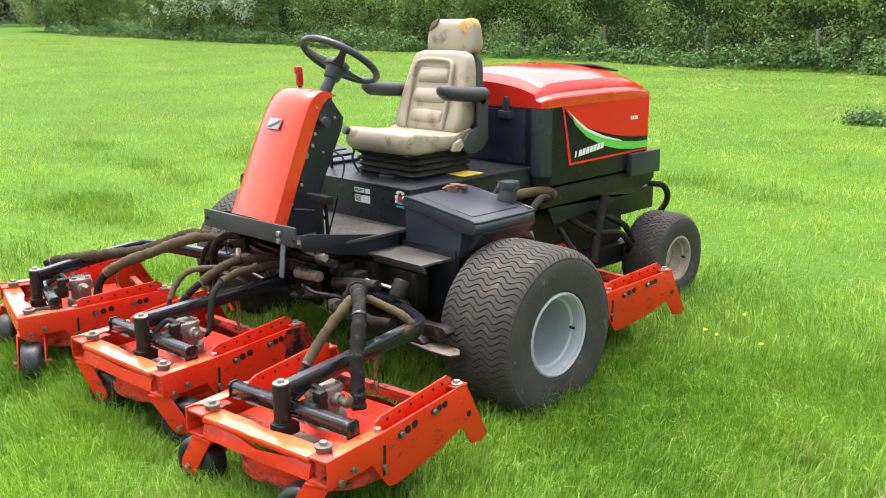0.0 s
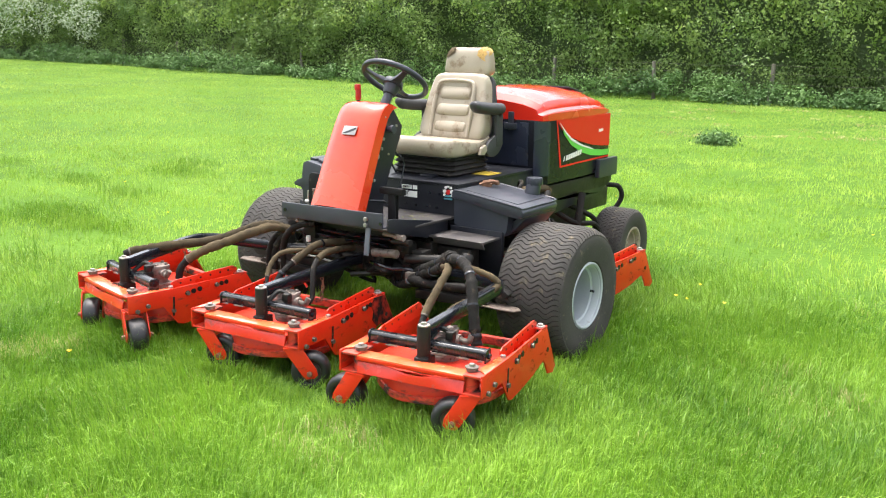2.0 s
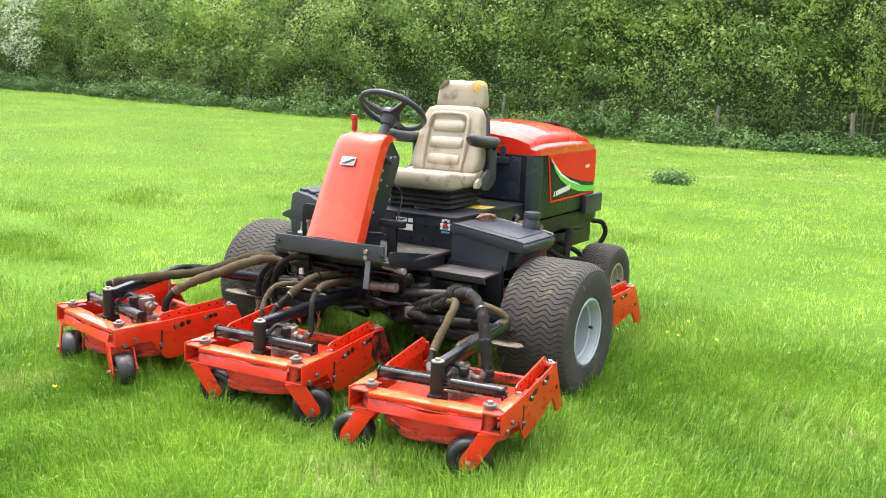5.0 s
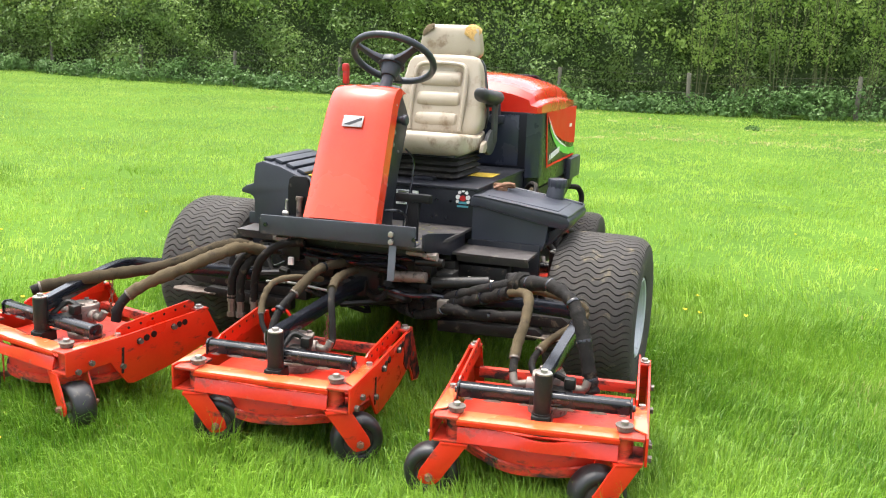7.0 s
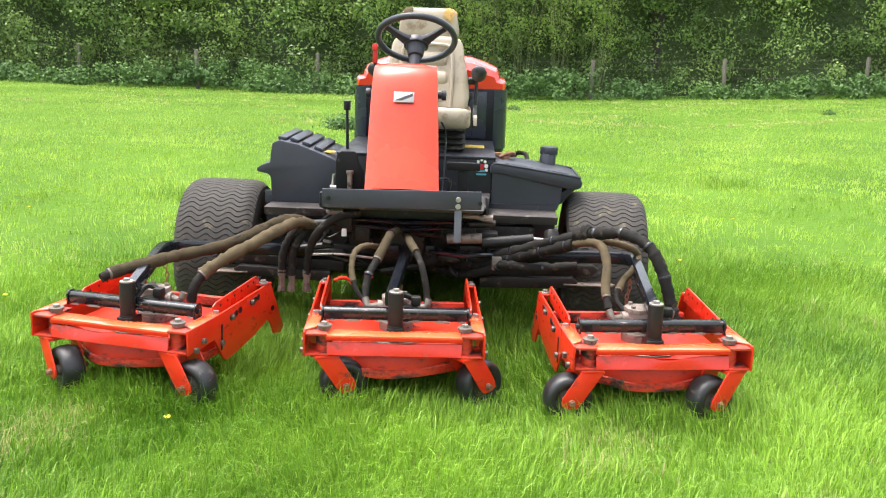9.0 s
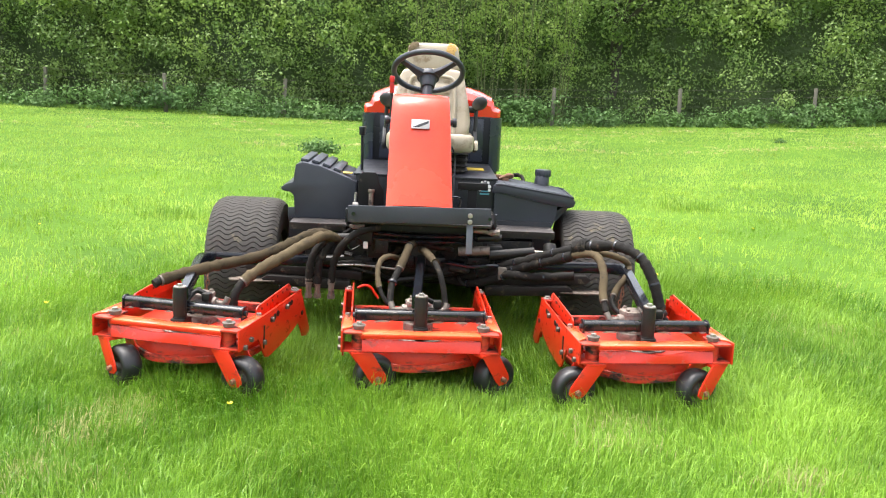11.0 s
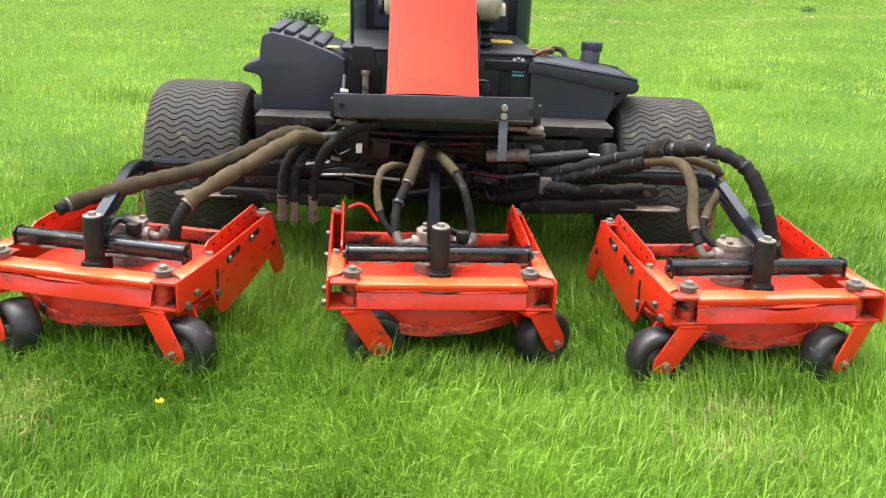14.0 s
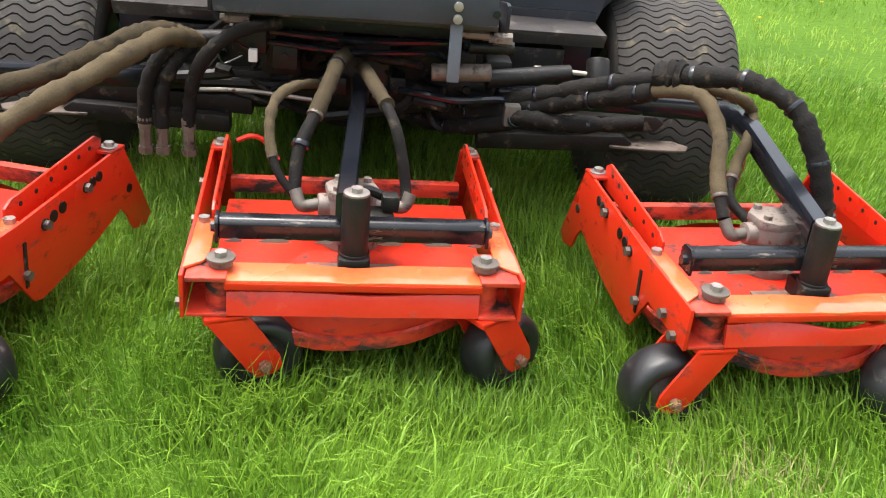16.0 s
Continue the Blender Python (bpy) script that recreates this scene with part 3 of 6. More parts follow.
def cutting_deck():
    """A rotary deck round its pivot post: x to its side, y to its rear."""
    bm = bmesh.new()
    prism(bm, [(-0.30, 0.02), (-0.16, -0.045), (0.16, -0.045), (0.30, 0.02), (0.30, 0.43), (-0.30, 0.43)], "z", 0.262, 0.274, 0.004)
    lathe_z = [(0.296, 0.166), (0.305, 0.174), (0.305, 0.184), (0.297, 0.190), (0.295, 0.242), (0.28, 0.264)]
    rings = []
    for r, z in lathe_z:
        rings.append([(r * math.cos(a), 0.20 + r * math.sin(a), z) for a in (2 * math.pi * j / 40 for j in range(40))])
    loft(bm, rings, caps=False)
    deck = new("cutting_deck", link_mesh("cutting_deck", bm, RED_WORN))
    deck.parent = mower
    tagged(deck, "red steel rotary cutting deck with worn scuffed paint")
    # beaten rim round the blade chamber
    bm = bmesh.new()
    rim = []
    for r, z in ((0.3055, 0.162), (0.3075, 0.170), (0.3065, 0.192), (0.298, 0.196)):
        rim.append([((r + 0.003 * math.sin(9 * a)) * math.cos(a), 0.20 + (r + 0.003 * math.sin(9 * a)) * math.sin(a), z + 0.004 * math.sin(5 * a + 1)) for a in (2 * math.pi * j / 48 for j in range(48))])
    loft(bm, rim, caps=False)
    part("chamber_rim", bm, RED_SCRAPED, deck, "scraped grimy lower rim")
    # front bars; the upper one's colour holds painted sky reflection
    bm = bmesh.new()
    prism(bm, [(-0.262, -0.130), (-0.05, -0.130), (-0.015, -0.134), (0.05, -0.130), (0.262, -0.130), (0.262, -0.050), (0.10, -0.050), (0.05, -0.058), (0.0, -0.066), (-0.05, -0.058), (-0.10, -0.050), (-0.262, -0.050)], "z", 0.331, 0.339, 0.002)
    part("front_bar", bm, RED_SHEEN, deck, "orange-red front bar with sky reflection put into its colour")
    bm = bmesh.new()
    box(bm, (-0.262, -0.1335, 0.3185), (0.262, -0.1305, 0.333), 0.001)
    part("front_lip", bm, RED, deck)
    for s in (-1, 1):
        a, b = sorted((s * 0.258, s * 0.338))
        # caster mount: an open box
        bm = bmesh.new()
        box(bm, (a, -0.135, 0.336), (b, 0.0, 0.346), 0.002)
        box(bm, (a, -0.137, 0.258), (b, 0.0, 0.266), 0.002)
        rod(bm, (s * 0.272, -0.078, 0.25), (s * 0.272, -0.078, 0.337), 0.032, n=18)
        box(bm, (s * 0.3 - 0.004, -0.02, 0.25), (s * 0.3 + 0.004, 0.0, 0.337))
        part("caster_mount", bm, RED_SCRAPED, deck, "grimy caster mount")
        # top flange in the same red, sky sheen painted in
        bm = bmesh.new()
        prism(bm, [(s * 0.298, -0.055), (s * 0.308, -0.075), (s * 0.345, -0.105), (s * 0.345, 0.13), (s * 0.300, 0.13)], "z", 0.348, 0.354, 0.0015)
        part("top_flange", bm, RED_SHEEN, deck)
        # outer side plate
        bm = bmesh.new()
        prism(bm, [(-0.137, 0.352), (0.12, 0.356), (0.50, 0.378), (0.565, 0.372), (0.685, 0.145), (0.655, 0.122), (0.592, 0.136), (0.560, 0.190), (0.530, 0.220), (0.49, 0.208), (0.40, 0.184), (0.30, 0.166), (0.205, 0.154), (0.165, 0.150), (0.135, 0.158), (0.060, 0.262), (-0.137, 0.256)], "x", s * 0.341, s * 0.349, 0.0015)
        side = part("side_plate", bm, RED, deck)
        # inner plate that stands higher
        bm = bmesh.new()
        prism(bm, [(0.125, 0.33), (0.125, 0.378), (0.15, 0.390), (0.50, 0.420), (0.525, 0.405), (0.53, 0.35)], "x", s * 0.303, s * 0.310, 0.0015)
        part("adjuster_plate", bm, RED, deck)
        bm = bmesh.new()
        prism(bm, [(0.500, 0.374), (0.500, 0.382), (0.570, 0.380), (0.572, 0.372)], "x", min(s * 0.303, s * 0.349), max(s * 0.303, s * 0.349), 0.002)
        prism(bm, [(0.566, 0.372), (0.688, 0.145), (0.680, 0.141), (0.558, 0.370)], "x", min(s * 0.303, s * 0.349), max(s * 0.303, s * 0.349), 0.002)
        part("rear_foot", bm, RED_WORN, deck)
        # slot and holes: flat black pieces painted as their dark openings
        bm = bmesh.new()
        o = s * 0.3505
        prism(bm, [(0.108, 0.205), (0.118, 0.205), (0.124, 0.31), (0.114, 0.31)], "x", o - 0.002, o + 0.002)
        part("slot", bm, BLACK_DIRTY, side)
        for v, z, r in ((0.200, 0.318, 0.014), (0.235, 0.324, 0.014), (0.272, 0.330, 0.014), (0.375, 0.338, 0.013), (0.405, 0.341, 0.013), (0.435, 0.344, 0.013), (0.575, 0.26, 0.012)):
            bm = bmesh.new()
            rod(bm, (o - 0.002, v, z), (o + 0.002, v, z), r, n=12)
            part("hole", bm, BLACK_DIRTY, side)
        for v, z in ((0.113, 0.235), (0.2, 0.318), (0.375, 0.338), (-0.09, 0.265), (-0.03, 0.285)):
            bm = bmesh.new()
            bolt(bm, (s * 0.350, v, z), 0.012, s * 0.013, (1, 0, 0)) if s > 0 else bolt(bm, (s * 0.350, v, z), 0.012, 0.013, (-1, 0, 0))
            part("bolt", bm, WASHER, side)
        # pin holes as black discs in place of shaded openings
        for v in (0.18, 0.24, 0.30, 0.36, 0.42, 0.47):
            bm = bmesh.new()
            rod(bm, (s * 0.302, v, 0.370 + (v - 0.18) * 0.095), (s * 0.3115, v, 0.370 + (v - 0.18) * 0.095), 0.006, n=8)
            part("pin_hole", bm, BLACK_DIRTY, deck)
        bm = bmesh.new()
        bolt(bm, (s * 0.325, 0.115, 0.354), 0.013, 0.012)
        part("flange_bolt", bm, STEEL, deck)
        bm = bmesh.new()
        rod(bm, (s * 0.325, 0.535, 0.381), (s * 0.325, 0.535, 0.386), 0.022, n=18, bevel=0.002)
        bolt(bm, (s * 0.325, 0.535, 0.386), 0.013, 0.009)
        part("flange_bolt", bm, STEEL, deck)
        # washer and nut on the caster pivot
        bm = bmesh.new()
        rod(bm, (s * 0.272, -0.078, 0.347), (s * 0.272, -0.078, 0.360), 0.025, n=24, bevel=0.003)
        rod(bm, (s * 0.272, -0.078, 0.360), (s * 0.272, -0.078, 0.367), 0.030, n=24, bevel=0.002)
        washer = part("pivot_washer", bm, WASHER, deck, "grimy stacked steel washers")
        bm = bmesh.new()
        bolt(bm, (s * 0.272, -0.078, 0.367), 0.013, 0.011)
        part("nut", bm, STEEL, washer)
    # rear rail
    bm = bmesh.new()
    box(bm, (-0.30, 0.500, 0.262), (0.30, 0.512, 0.300), 0.003)
    box(bm, (-0.30, 0.500, 0.296), (0.30, 0.530, 0.301), 0.002)
    part("rear_rail", bm, RED_SCRAPED, deck, "grimy red rear rail")
    # carrier tube with its end plates
    bm = bmesh.new()
    prism(bm, [(0.014, 0.360), (0.062, 0.360), (0.062, 0.396), (0.052, 0.406), (0.024, 0.406), (0.014, 0.396)], "x", -0.285, 0.285, 0.004)
    for e in (-1, 1):
        prism(bm, [(0.010, 0.352), (0.066, 0.352), (0.066, 0.398), (0.054, 0.410), (0.022, 0.410), (0.010, 0.398)], "x", min(e * 0.285, e * 0.293), max(e * 0.285, e * 0.293), 0.002)
        rod(bm, (e * 0.293, 0.038, 0.378), (e * 0.303, 0.038, 0.378), 0.012, n=8)
    tube_ob = part("carrier_tube", bm, CHIPPED, deck, "glossy black cross tube")
    for x0, x1 in ((-0.275, -0.235), (-0.205, -0.135), (-0.085, -0.045), (0.050, 0.105), (0.150, 0.215), (0.245, 0.280)):
        bm = bmesh.new()
        prism(bm, [(x0, 0.3575), (x0 + 0.012, 0.3545), (x1 - 0.006, 0.3550), (x1, 0.3585), (x1 - 0.015, 0.3630), (x0 + 0.02, 0.3620)], "y", 0.0115, 0.0145)
        part("scraped_edge", bm, STEEL, tube_ob, "paint scraped to bare steel")
    # pivot post
    bm = bmesh.new()
    rod(bm, (0, 0.0, 0.32), (0, 0.0, 0.478), 0.030, n=24, bevel=0.004)
    prism(bm, [(-0.034, -0.028), (-0.022, -0.037), (0.022, -0.037), (0.034, -0.028), (0.034, 0.045), (-0.034, 0.045)], "z", 0.298, 0.340, 0.005)
    rod(bm, (0, 0, 0.338), (0, 0, 0.346), 0.033, n=24, bevel=0.002)
    post = part("pivot_post", bm, BLACK_DIRTY, deck, "oily black pivot post")
    bm = bmesh.new()
    rod(bm, (0, 0, 0.478), (0, 0, 0.484), 0.028, n=20, bevel=0.002)
    bolt(bm, (0, 0, 0.484), 0.013, 0.010)
    part("cap_bolt", bm, STEEL, post)
    bm = bmesh.new()
    prism(bm, [(-0.100, 0.07), (-0.104, 0.03), (-0.088, -0.005), (-0.055, -0.030), (0.0, -0.040), (0.055, -0.030), (0.088, -0.005), (0.104, 0.03), (0.100, 0.07)], "z", 0.2745, 0.281, 0.002)
    for bx in (-0.055, 0.055):
        bolt(bm, (bx, 0.012, 0.280), 0.009, 0.006)
    part("foot_plate", bm, ALLOY, deck, "bare grey foot plate under the post")
    # spindle housing and motor
    bm = bmesh.new()
    rod(bm, (0.0, 0.20, 0.258), (0.0, 0.20, 0.272), 0.115, n=30, bevel=0.003)
    rod(bm, (0.0, 0.20, 0.272), (0.0, 0.20, 0.30), 0.07, n=24, bevel=0.006)
    part("spindle_housing", bm, ALLOY, deck)
    bm = bmesh.new()
    rod(bm, (0.0, 0.20, 0.30), (0.0, 0.20, 0.37), 0.048, n=20, bevel=0.006)
    prism(bm, [(-0.068, 0.165), (-0.035, 0.135), (0.035, 0.135), (0.068, 0.165), (0.068, 0.235), (0.035, 0.265), (-0.035, 0.265), (-0.068, 0.235)], "z", 0.292, 0.312, 0.005)
    rod(bm, (0.0, 0.20, 0.352), (0.0, 0.20, 0.398), 0.060, n=20, bevel=0.008)
    prism(bm, [(-0.055, 0.16), (-0.02, 0.14), (0.045, 0.145), (0.062, 0.19), (0.05, 0.245), (-0.03, 0.258), (-0.062, 0.22)], "z", 0.392, 0.414, 0.006)
    rod(bm, (-0.078, 0.19, 0.37), (0.078, 0.20, 0.37), 0.026, n=12, bevel=0.004)
    for bx, by in ((-0.036, 0.172), (0.034, 0.168), (0.036, 0.228), (-0.03, 0.236)):
        bolt(bm, (bx, by, 0.414), 0.010, 0.010)
    motor = part("hydraulic_motor", bm, ALLOY, deck, "dusty cast alloy hydraulic motor")
    bm = bmesh.new()
    tube(bm, [(-0.075, 0.19, 0.37), (-0.115, 0.18, 0.37), (-0.13, 0.2, 0.40)], 0.015, n=10)
    part("elbow", bm, WASHER, motor)
    bm = bmesh.new()
    tube(bm, [(0.075, 0.2, 0.37), (0.12, 0.19, 0.37), (0.135, 0.2, 0.40)], 0.015, n=10)
    part("elbow", bm, WASHER, motor)
    bm = bmesh.new()
    box(bm, (0.01, 0.06, 0.34), (0.09, 0.13, 0.40), 0.012)
    box(bm, (0.06, 0.08, 0.40), (0.10, 0.12, 0.44), 0.01)
    tube(bm, [(0.0, 0.05, 0.40), (0.02, 0.11, 0.44), (0.07, 0.13, 0.42)], 0.012, n=8)
    part("link_block", bm, BLACK_DIRTY, deck)
    # spare plate lying on the pan
    bm = bmesh.new()
    box(bm, (0.12, 0.36, 0.259), (0.24, 0.40, 0.262))
    part("data_plate", bm, BLACK_GLOSS, deck)
    return deck


def front_apron(deck, bend, twist):
    """The sheet under the front bar; bend: how far a knock has pushed its upper edge down and out."""
    bm = bmesh.new()
    rings = []
    for k in range(25):
        u = -1 + 2 * k / 24
        d = u - twist
        sag = bend * math.exp(-(d / 0.34) ** 2)
        kink = 0.45 * bend * math.sin(4.2 * u + 0.6 + twist)
        rings.append([(u * 0.258, y - kink * f - 0.35 * sag * f, z - sag * f) for y, z, f in ((-0.126, 0.311, 1.0), (-0.131, 0.298, 0.7), (-0.137, 0.262, 0.15), (-0.131, 0.259, 0.15), (-0.125, 0.295, 0.7), (-0.120, 0.311, 1.0))])
    loft(bm, rings)
    part("front_apron", bm, RED_APRON, deck, "dented red sheet apron" if bend > 0.01 else "")


def caster(deck, at, turn):
    """An inverted-U fork with its wheel; turn: degrees to which it trails."""
    m = pose(at[0], at[1], 0, 0, 0, turn)
    bm = bmesh.new()
    box(bm, (-0.046, -0.062, 0.243), (0.046, 0.062, 0.257), 0.004)
    for s in (-1, 1):
        prism(bm, [(-0.046, 0.253), (0.046, 0.253), (0.110, 0.150), (0.115, 0.124), (0.098, 0.107), (0.060, 0.103), (0.040, 0.123)], "y", s * 0.055, s * 0.062, 0.002)
    bmesh.ops.transform(bm, matrix=m, verts=bm.verts)
    fork = part("caster_fork", bm, RED, deck, "red caster fork")
    bm = bmesh.new()
    rod(bm, (0.076, -0.082, 0.132), (0.076, 0.082, 0.132), 0.009, n=10)
    for s in (-1, 1):
        bolt(bm, (0.076, s * 0.063, 0.132), 0.014, 0.011, (0, s, 0))
        rod(bm, (0.076, s * 0.074, 0.132), (0.076, s * 0.080, 0.132), 0.011, n=8)
    bmesh.ops.transform(bm, matrix=m, verts=bm.verts)
    part("axle_bolt", bm, RUST, fork, "rusty axle bolt")
    bm = bmesh.new()
    lathe(bm, [(0.050, -0.030), (0.053, -0.040), (0.064, -0.0455), (0.078, -0.0445), (0.088, -0.037), (0.093, -0.023), (0.0945, 0.0), (0.093, 0.023), (0.088, 0.037), (0.078, 0.0445), (0.064, 0.0455), (0.053, 0.040), (0.050, 0.030)], (0, 0, 0), 36)
    bmesh.ops.transform(bm, matrix=m @ pose(0.076, 0, 0.132, 0, 0, 90), verts=bm.verts)
    wheel = part("caster_wheel", bm, RUBBER_DARK, fork, "smooth black rubber caster wheel")
    bm = bmesh.new()
    for s in (-1, 1):
        lathe(bm, [(0.012, s * 0.046), (0.020, s * 0.044), (0.022, s * 0.026), (0.038, s * 0.020), (0.047, s * 0.026), (0.052, s * 0.034), (0.055, s * 0.033)], (0, 0, 0), 24)
    bmesh.ops.transform(bm, matrix=m @ pose(0.076, 0, 0.132, 0, 0, 90), verts=bm.verts)
    part("hub", bm, HUB_GREY, wheel, "grey dished hub with rust")


master = cutting_deck()
DECKS = [((0.022, 0.0), 3.6, 24), ((1.034, -0.025), 7.0, 192), ((-1.045, 0.0), -14.0, -22), ((0.650, 1.81), -5.0, 80), ((-0.635, 1.83), 4.0, 80)]
for i, ((dx, dy), yaw, trail) in enumerate(DECKS):
    m = pose(dx, dy, 0.024 if i < 3 else 0.040, 0, 0, yaw)
    deck = master if i == 0 else copy_thing(bare, m)
    if i == 0:
        bare = copy_thing(master, m)
    deck.matrix_basis = m
    front_apron(deck, (0.004, 0.014, 0.010, 0.005, 0.005)[i], (0.1, 0.05, -0.25, 0.0, 0.2)[i])
    for s in (-1, 1):
        caster(deck, (s * 0.272, -0.078), trail + 9 * s)
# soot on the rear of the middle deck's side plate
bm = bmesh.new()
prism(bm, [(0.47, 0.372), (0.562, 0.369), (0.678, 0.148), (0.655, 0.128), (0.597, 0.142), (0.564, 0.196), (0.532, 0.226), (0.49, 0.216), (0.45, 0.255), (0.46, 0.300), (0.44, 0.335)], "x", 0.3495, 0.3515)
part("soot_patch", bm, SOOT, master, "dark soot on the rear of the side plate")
for ob in (*bare.children_recursive, bare):
    bpy.data.objects.remove(ob)


def tyre_parts(wheel, c, R, w, rim_r, ribs, out, rim_mat, seat):
    """Tyre with wavy cross ribs and its dished rim; out: +1 where the dish faces +x."""
    h = w / 2
    bm = bmesh.new()
    prof = [(rim_r, -h * 0.80), (rim_r + 0.02, -h * 0.93), (R * 0.74, -h * 1.0), (R * 0.84, -h * 0.99), (R * 0.90, -h * 0.955), (R * 0.945, -h * 0.87), (R * 0.970, -h * 0.72), (R * 0.978, -h * 0.3), (R * 0.978, h * 0.3), (R * 0.970, h * 0.72), (R * 0.945, h * 0.87), (R * 0.90, h * 0.955), (R * 0.84, h * 0.99), (R * 0.74, h * 1.0), (rim_r + 0.02, h * 0.93), (rim_r, h * 0.80)]
    lathe(bm, prof, c, 64)
    tyre = part("tyre", bm, RUBBER, wheel, "grey worn turf tyre")
    # bed of the grooves, darkened to paint the shade between the ribs
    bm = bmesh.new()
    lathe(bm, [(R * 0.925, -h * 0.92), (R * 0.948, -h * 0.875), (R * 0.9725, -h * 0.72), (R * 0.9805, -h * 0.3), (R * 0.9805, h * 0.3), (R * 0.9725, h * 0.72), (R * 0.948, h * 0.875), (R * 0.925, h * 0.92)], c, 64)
    part("groove_bed", bm, GROOVE, tyre, "tread grooves with the shade between the ribs painted dark")
    # wavy ribs
    bm = bmesh.new()
    cols = 24
    for k in range(ribs):
        a0 = 2 * math.pi * k / ribs
        pitch = 2 * math.pi / ribs
        rows = []
        for j in range(cols + 1):
            u = -1 + 2 * j / cols
            x = u * h * 0.965
            base = R * (0.980 - 0.085 * abs(u) ** 7)
            top = base + R * 0.022 * (1 - 0.5 * abs(u) ** 8)
            mid = a0 + pitch * 0.60 * (2 / math.pi) * math.asin(0.97 * math.sin(u * math.pi * 4.0))
            half = pitch * 0.40
            rows.append([bm.verts.new((c[0] + x, c[1] + r * math.cos(a), c[2] + r * math.sin(a))) for r, a in ((base - 0.004, mid - half * 1.15), (top, mid - half), (top, mid + half), (base - 0.004, mid + half * 1.15))])
        for p, q in zip(rows, rows[1:]):
            for j in range(3):
                bm.faces.new((p[j], p[j + 1], q[j + 1], q[j]))
        for e in (rows[0], rows[-1]):
            bm.faces.new(e)
    part("tread", bm, RUBBER, tyre, smooth=25)
    bm = bmesh.new()
    o = out
    deep = seat
    lathe(bm, [(rim_r + 0.012, o * h * 0.80), (rim_r + 0.006, o * h * 0.87), (rim_r - 0.008, o * h * 0.85), (rim_r - 0.014, o * h * 0.76), (rim_r - 0.016, o * h * 0.66), (rim_r - 0.028, o * h * 0.63), (rim_r - 0.032, o * h * (0.3 + 0.4 * deep)), (rim_r - 0.038, o * h * (deep + 0.12)), (rim_r - 0.052, o * h * (deep + 0.03)), (rim_r * 0.60, o * h * (deep - 0.03)), (rim_r * 0.45, o * h * (deep - 0.03)), (rim_r * 0.40, o * h * (deep + 0.10)), (0.0001, o * h * (deep + 0.12))], c, 48)
    lathe(bm, [(rim_r + 0.005, -o * h * 0.80), (rim_r * 0.9, -o * h * 0.7), (rim_r * 0.85, o * h * (deep - 0.05))], c, 32)
    rim = part("rim", bm, rim_mat, wheel)
    bm = bmesh.new()
    lathe(bm, [(rim_r - 0.006, o * h * 0.84), (rim_r - 0.004, o * h * 0.90), (rim_r + 0.004, o * h * 0.925), (rim_r + 0.012, o * h * 0.90), (rim_r + 0.014, o * h * 0.84)], c, 48)
    part("rim_lip", bm, rim_mat, rim)
    for k in range(5):
        a = 2 * math.pi * k / 5
        bm = bmesh.new()
        p = (c[0] + o * h * (seat - 0.03), c[1] + rim_r * 0.52 * math.cos(a), c[2] + rim_r * 0.52 * math.sin(a))
        bolt(bm, p, 0.012, 0.018, (o, 0, 0))
        part("wheel_nut", bm, STEEL, rim)
    bm = bmesh.new()
    p = Vector((c[0] + o * h * 0.63, c[1] + rim_r - 0.026, c[2] - 0.012))
    rod(bm, p, p + Vector((o * 0.022, -0.004, 0.0)), 0.007, n=8)
    part("valve", bm, BLACK, rim)


for s in (1, -1):
    bm = bmesh.new()
    fx = 0.99 if s > 0 else 0.97
    rod(bm, (s * 0.70, 1.285, 0.37), (s * 0.98, 1.285, 0.37), 0.09, n=24, bevel=0.01)
    wheel = part("front_wheel", bm, BLACK_DIRTY, mower, "wide front wheel with turf tyre and silver rim")
    tyre_parts(wheel, (s * fx, 1.285, 0.37), 0.368, 0.40, 0.172, 78, s, RIM, -0.42)
    bm = bmesh.new()
    rod(bm, (s * 0.36, 3.04, 0.275), (s * 0.52, 3.04, 0.275), 0.06, n=20, bevel=0.008)
    wheel = part("rear_wheel", bm, BLACK_DIRTY, mower, "smaller rear steering wheel with turf tyre")
    tyre_parts(wheel, (s * 0.55, 3.04, 0.275), 0.262, 0.25, 0.122, 58, s, RIM_RUSTY, 0.2)

# floor, front beam and steps
bm = bmesh.new()
prism(bm, [(0.545, 0.820), (0.560, 0.820), (0.560, 0.746), (0.600, 0.746), (0.600, 0.738), (0.545, 0.738)], "x", -0.345, 0.362, 0.003)
bmesh.ops.transform(bm, matrix=pose(0, 0, 0.005, 0, -0.9, 0), verts=bm.verts)
beam = part("front_beam", bm, BEAM, mower, "painted steel front beam, its dark colour lightened for reflected sky")
for z in (0.793, 0.762):
    bm = bmesh.new()
    rod(bm, (0.247, 0.532, z), (0.247, 0.546, z), 0.012, n=14, bevel=0.002)
    part("beam_bolt", bm, STEEL, beam)
for x in (-0.330, 0.345):
    bm = bmesh.new()
    rod(bm, (x, 0.538, 0.78), (x, 0.546, 0.78), 0.009, n=12)
    part("beam_bolt", bm, BLACK_GLOSS, beam)
bm = bmesh.new()
prism(bm, [(0.560, 0.77), (0.566, 0.77), (0.545, 0.60), (0.539, 0.60)], "x", 0.232, 0.264, 0.002)
part("hanger_strap", bm, STRAP, beam, "blue-grey steel strap")
bm = bmesh.new()
prism(bm, [(-0.345, 0.605), (0.36, 0.605), (0.39, 0.86), (0.40, 1.16), (-0.37, 1.16), (-0.36, 0.86)], "z", 0.722, 0.736, 0.003)
part("floor_plate", bm, FLOORPLATE, mower, "worn dark steel foot platform")
bm = bmesh.new()
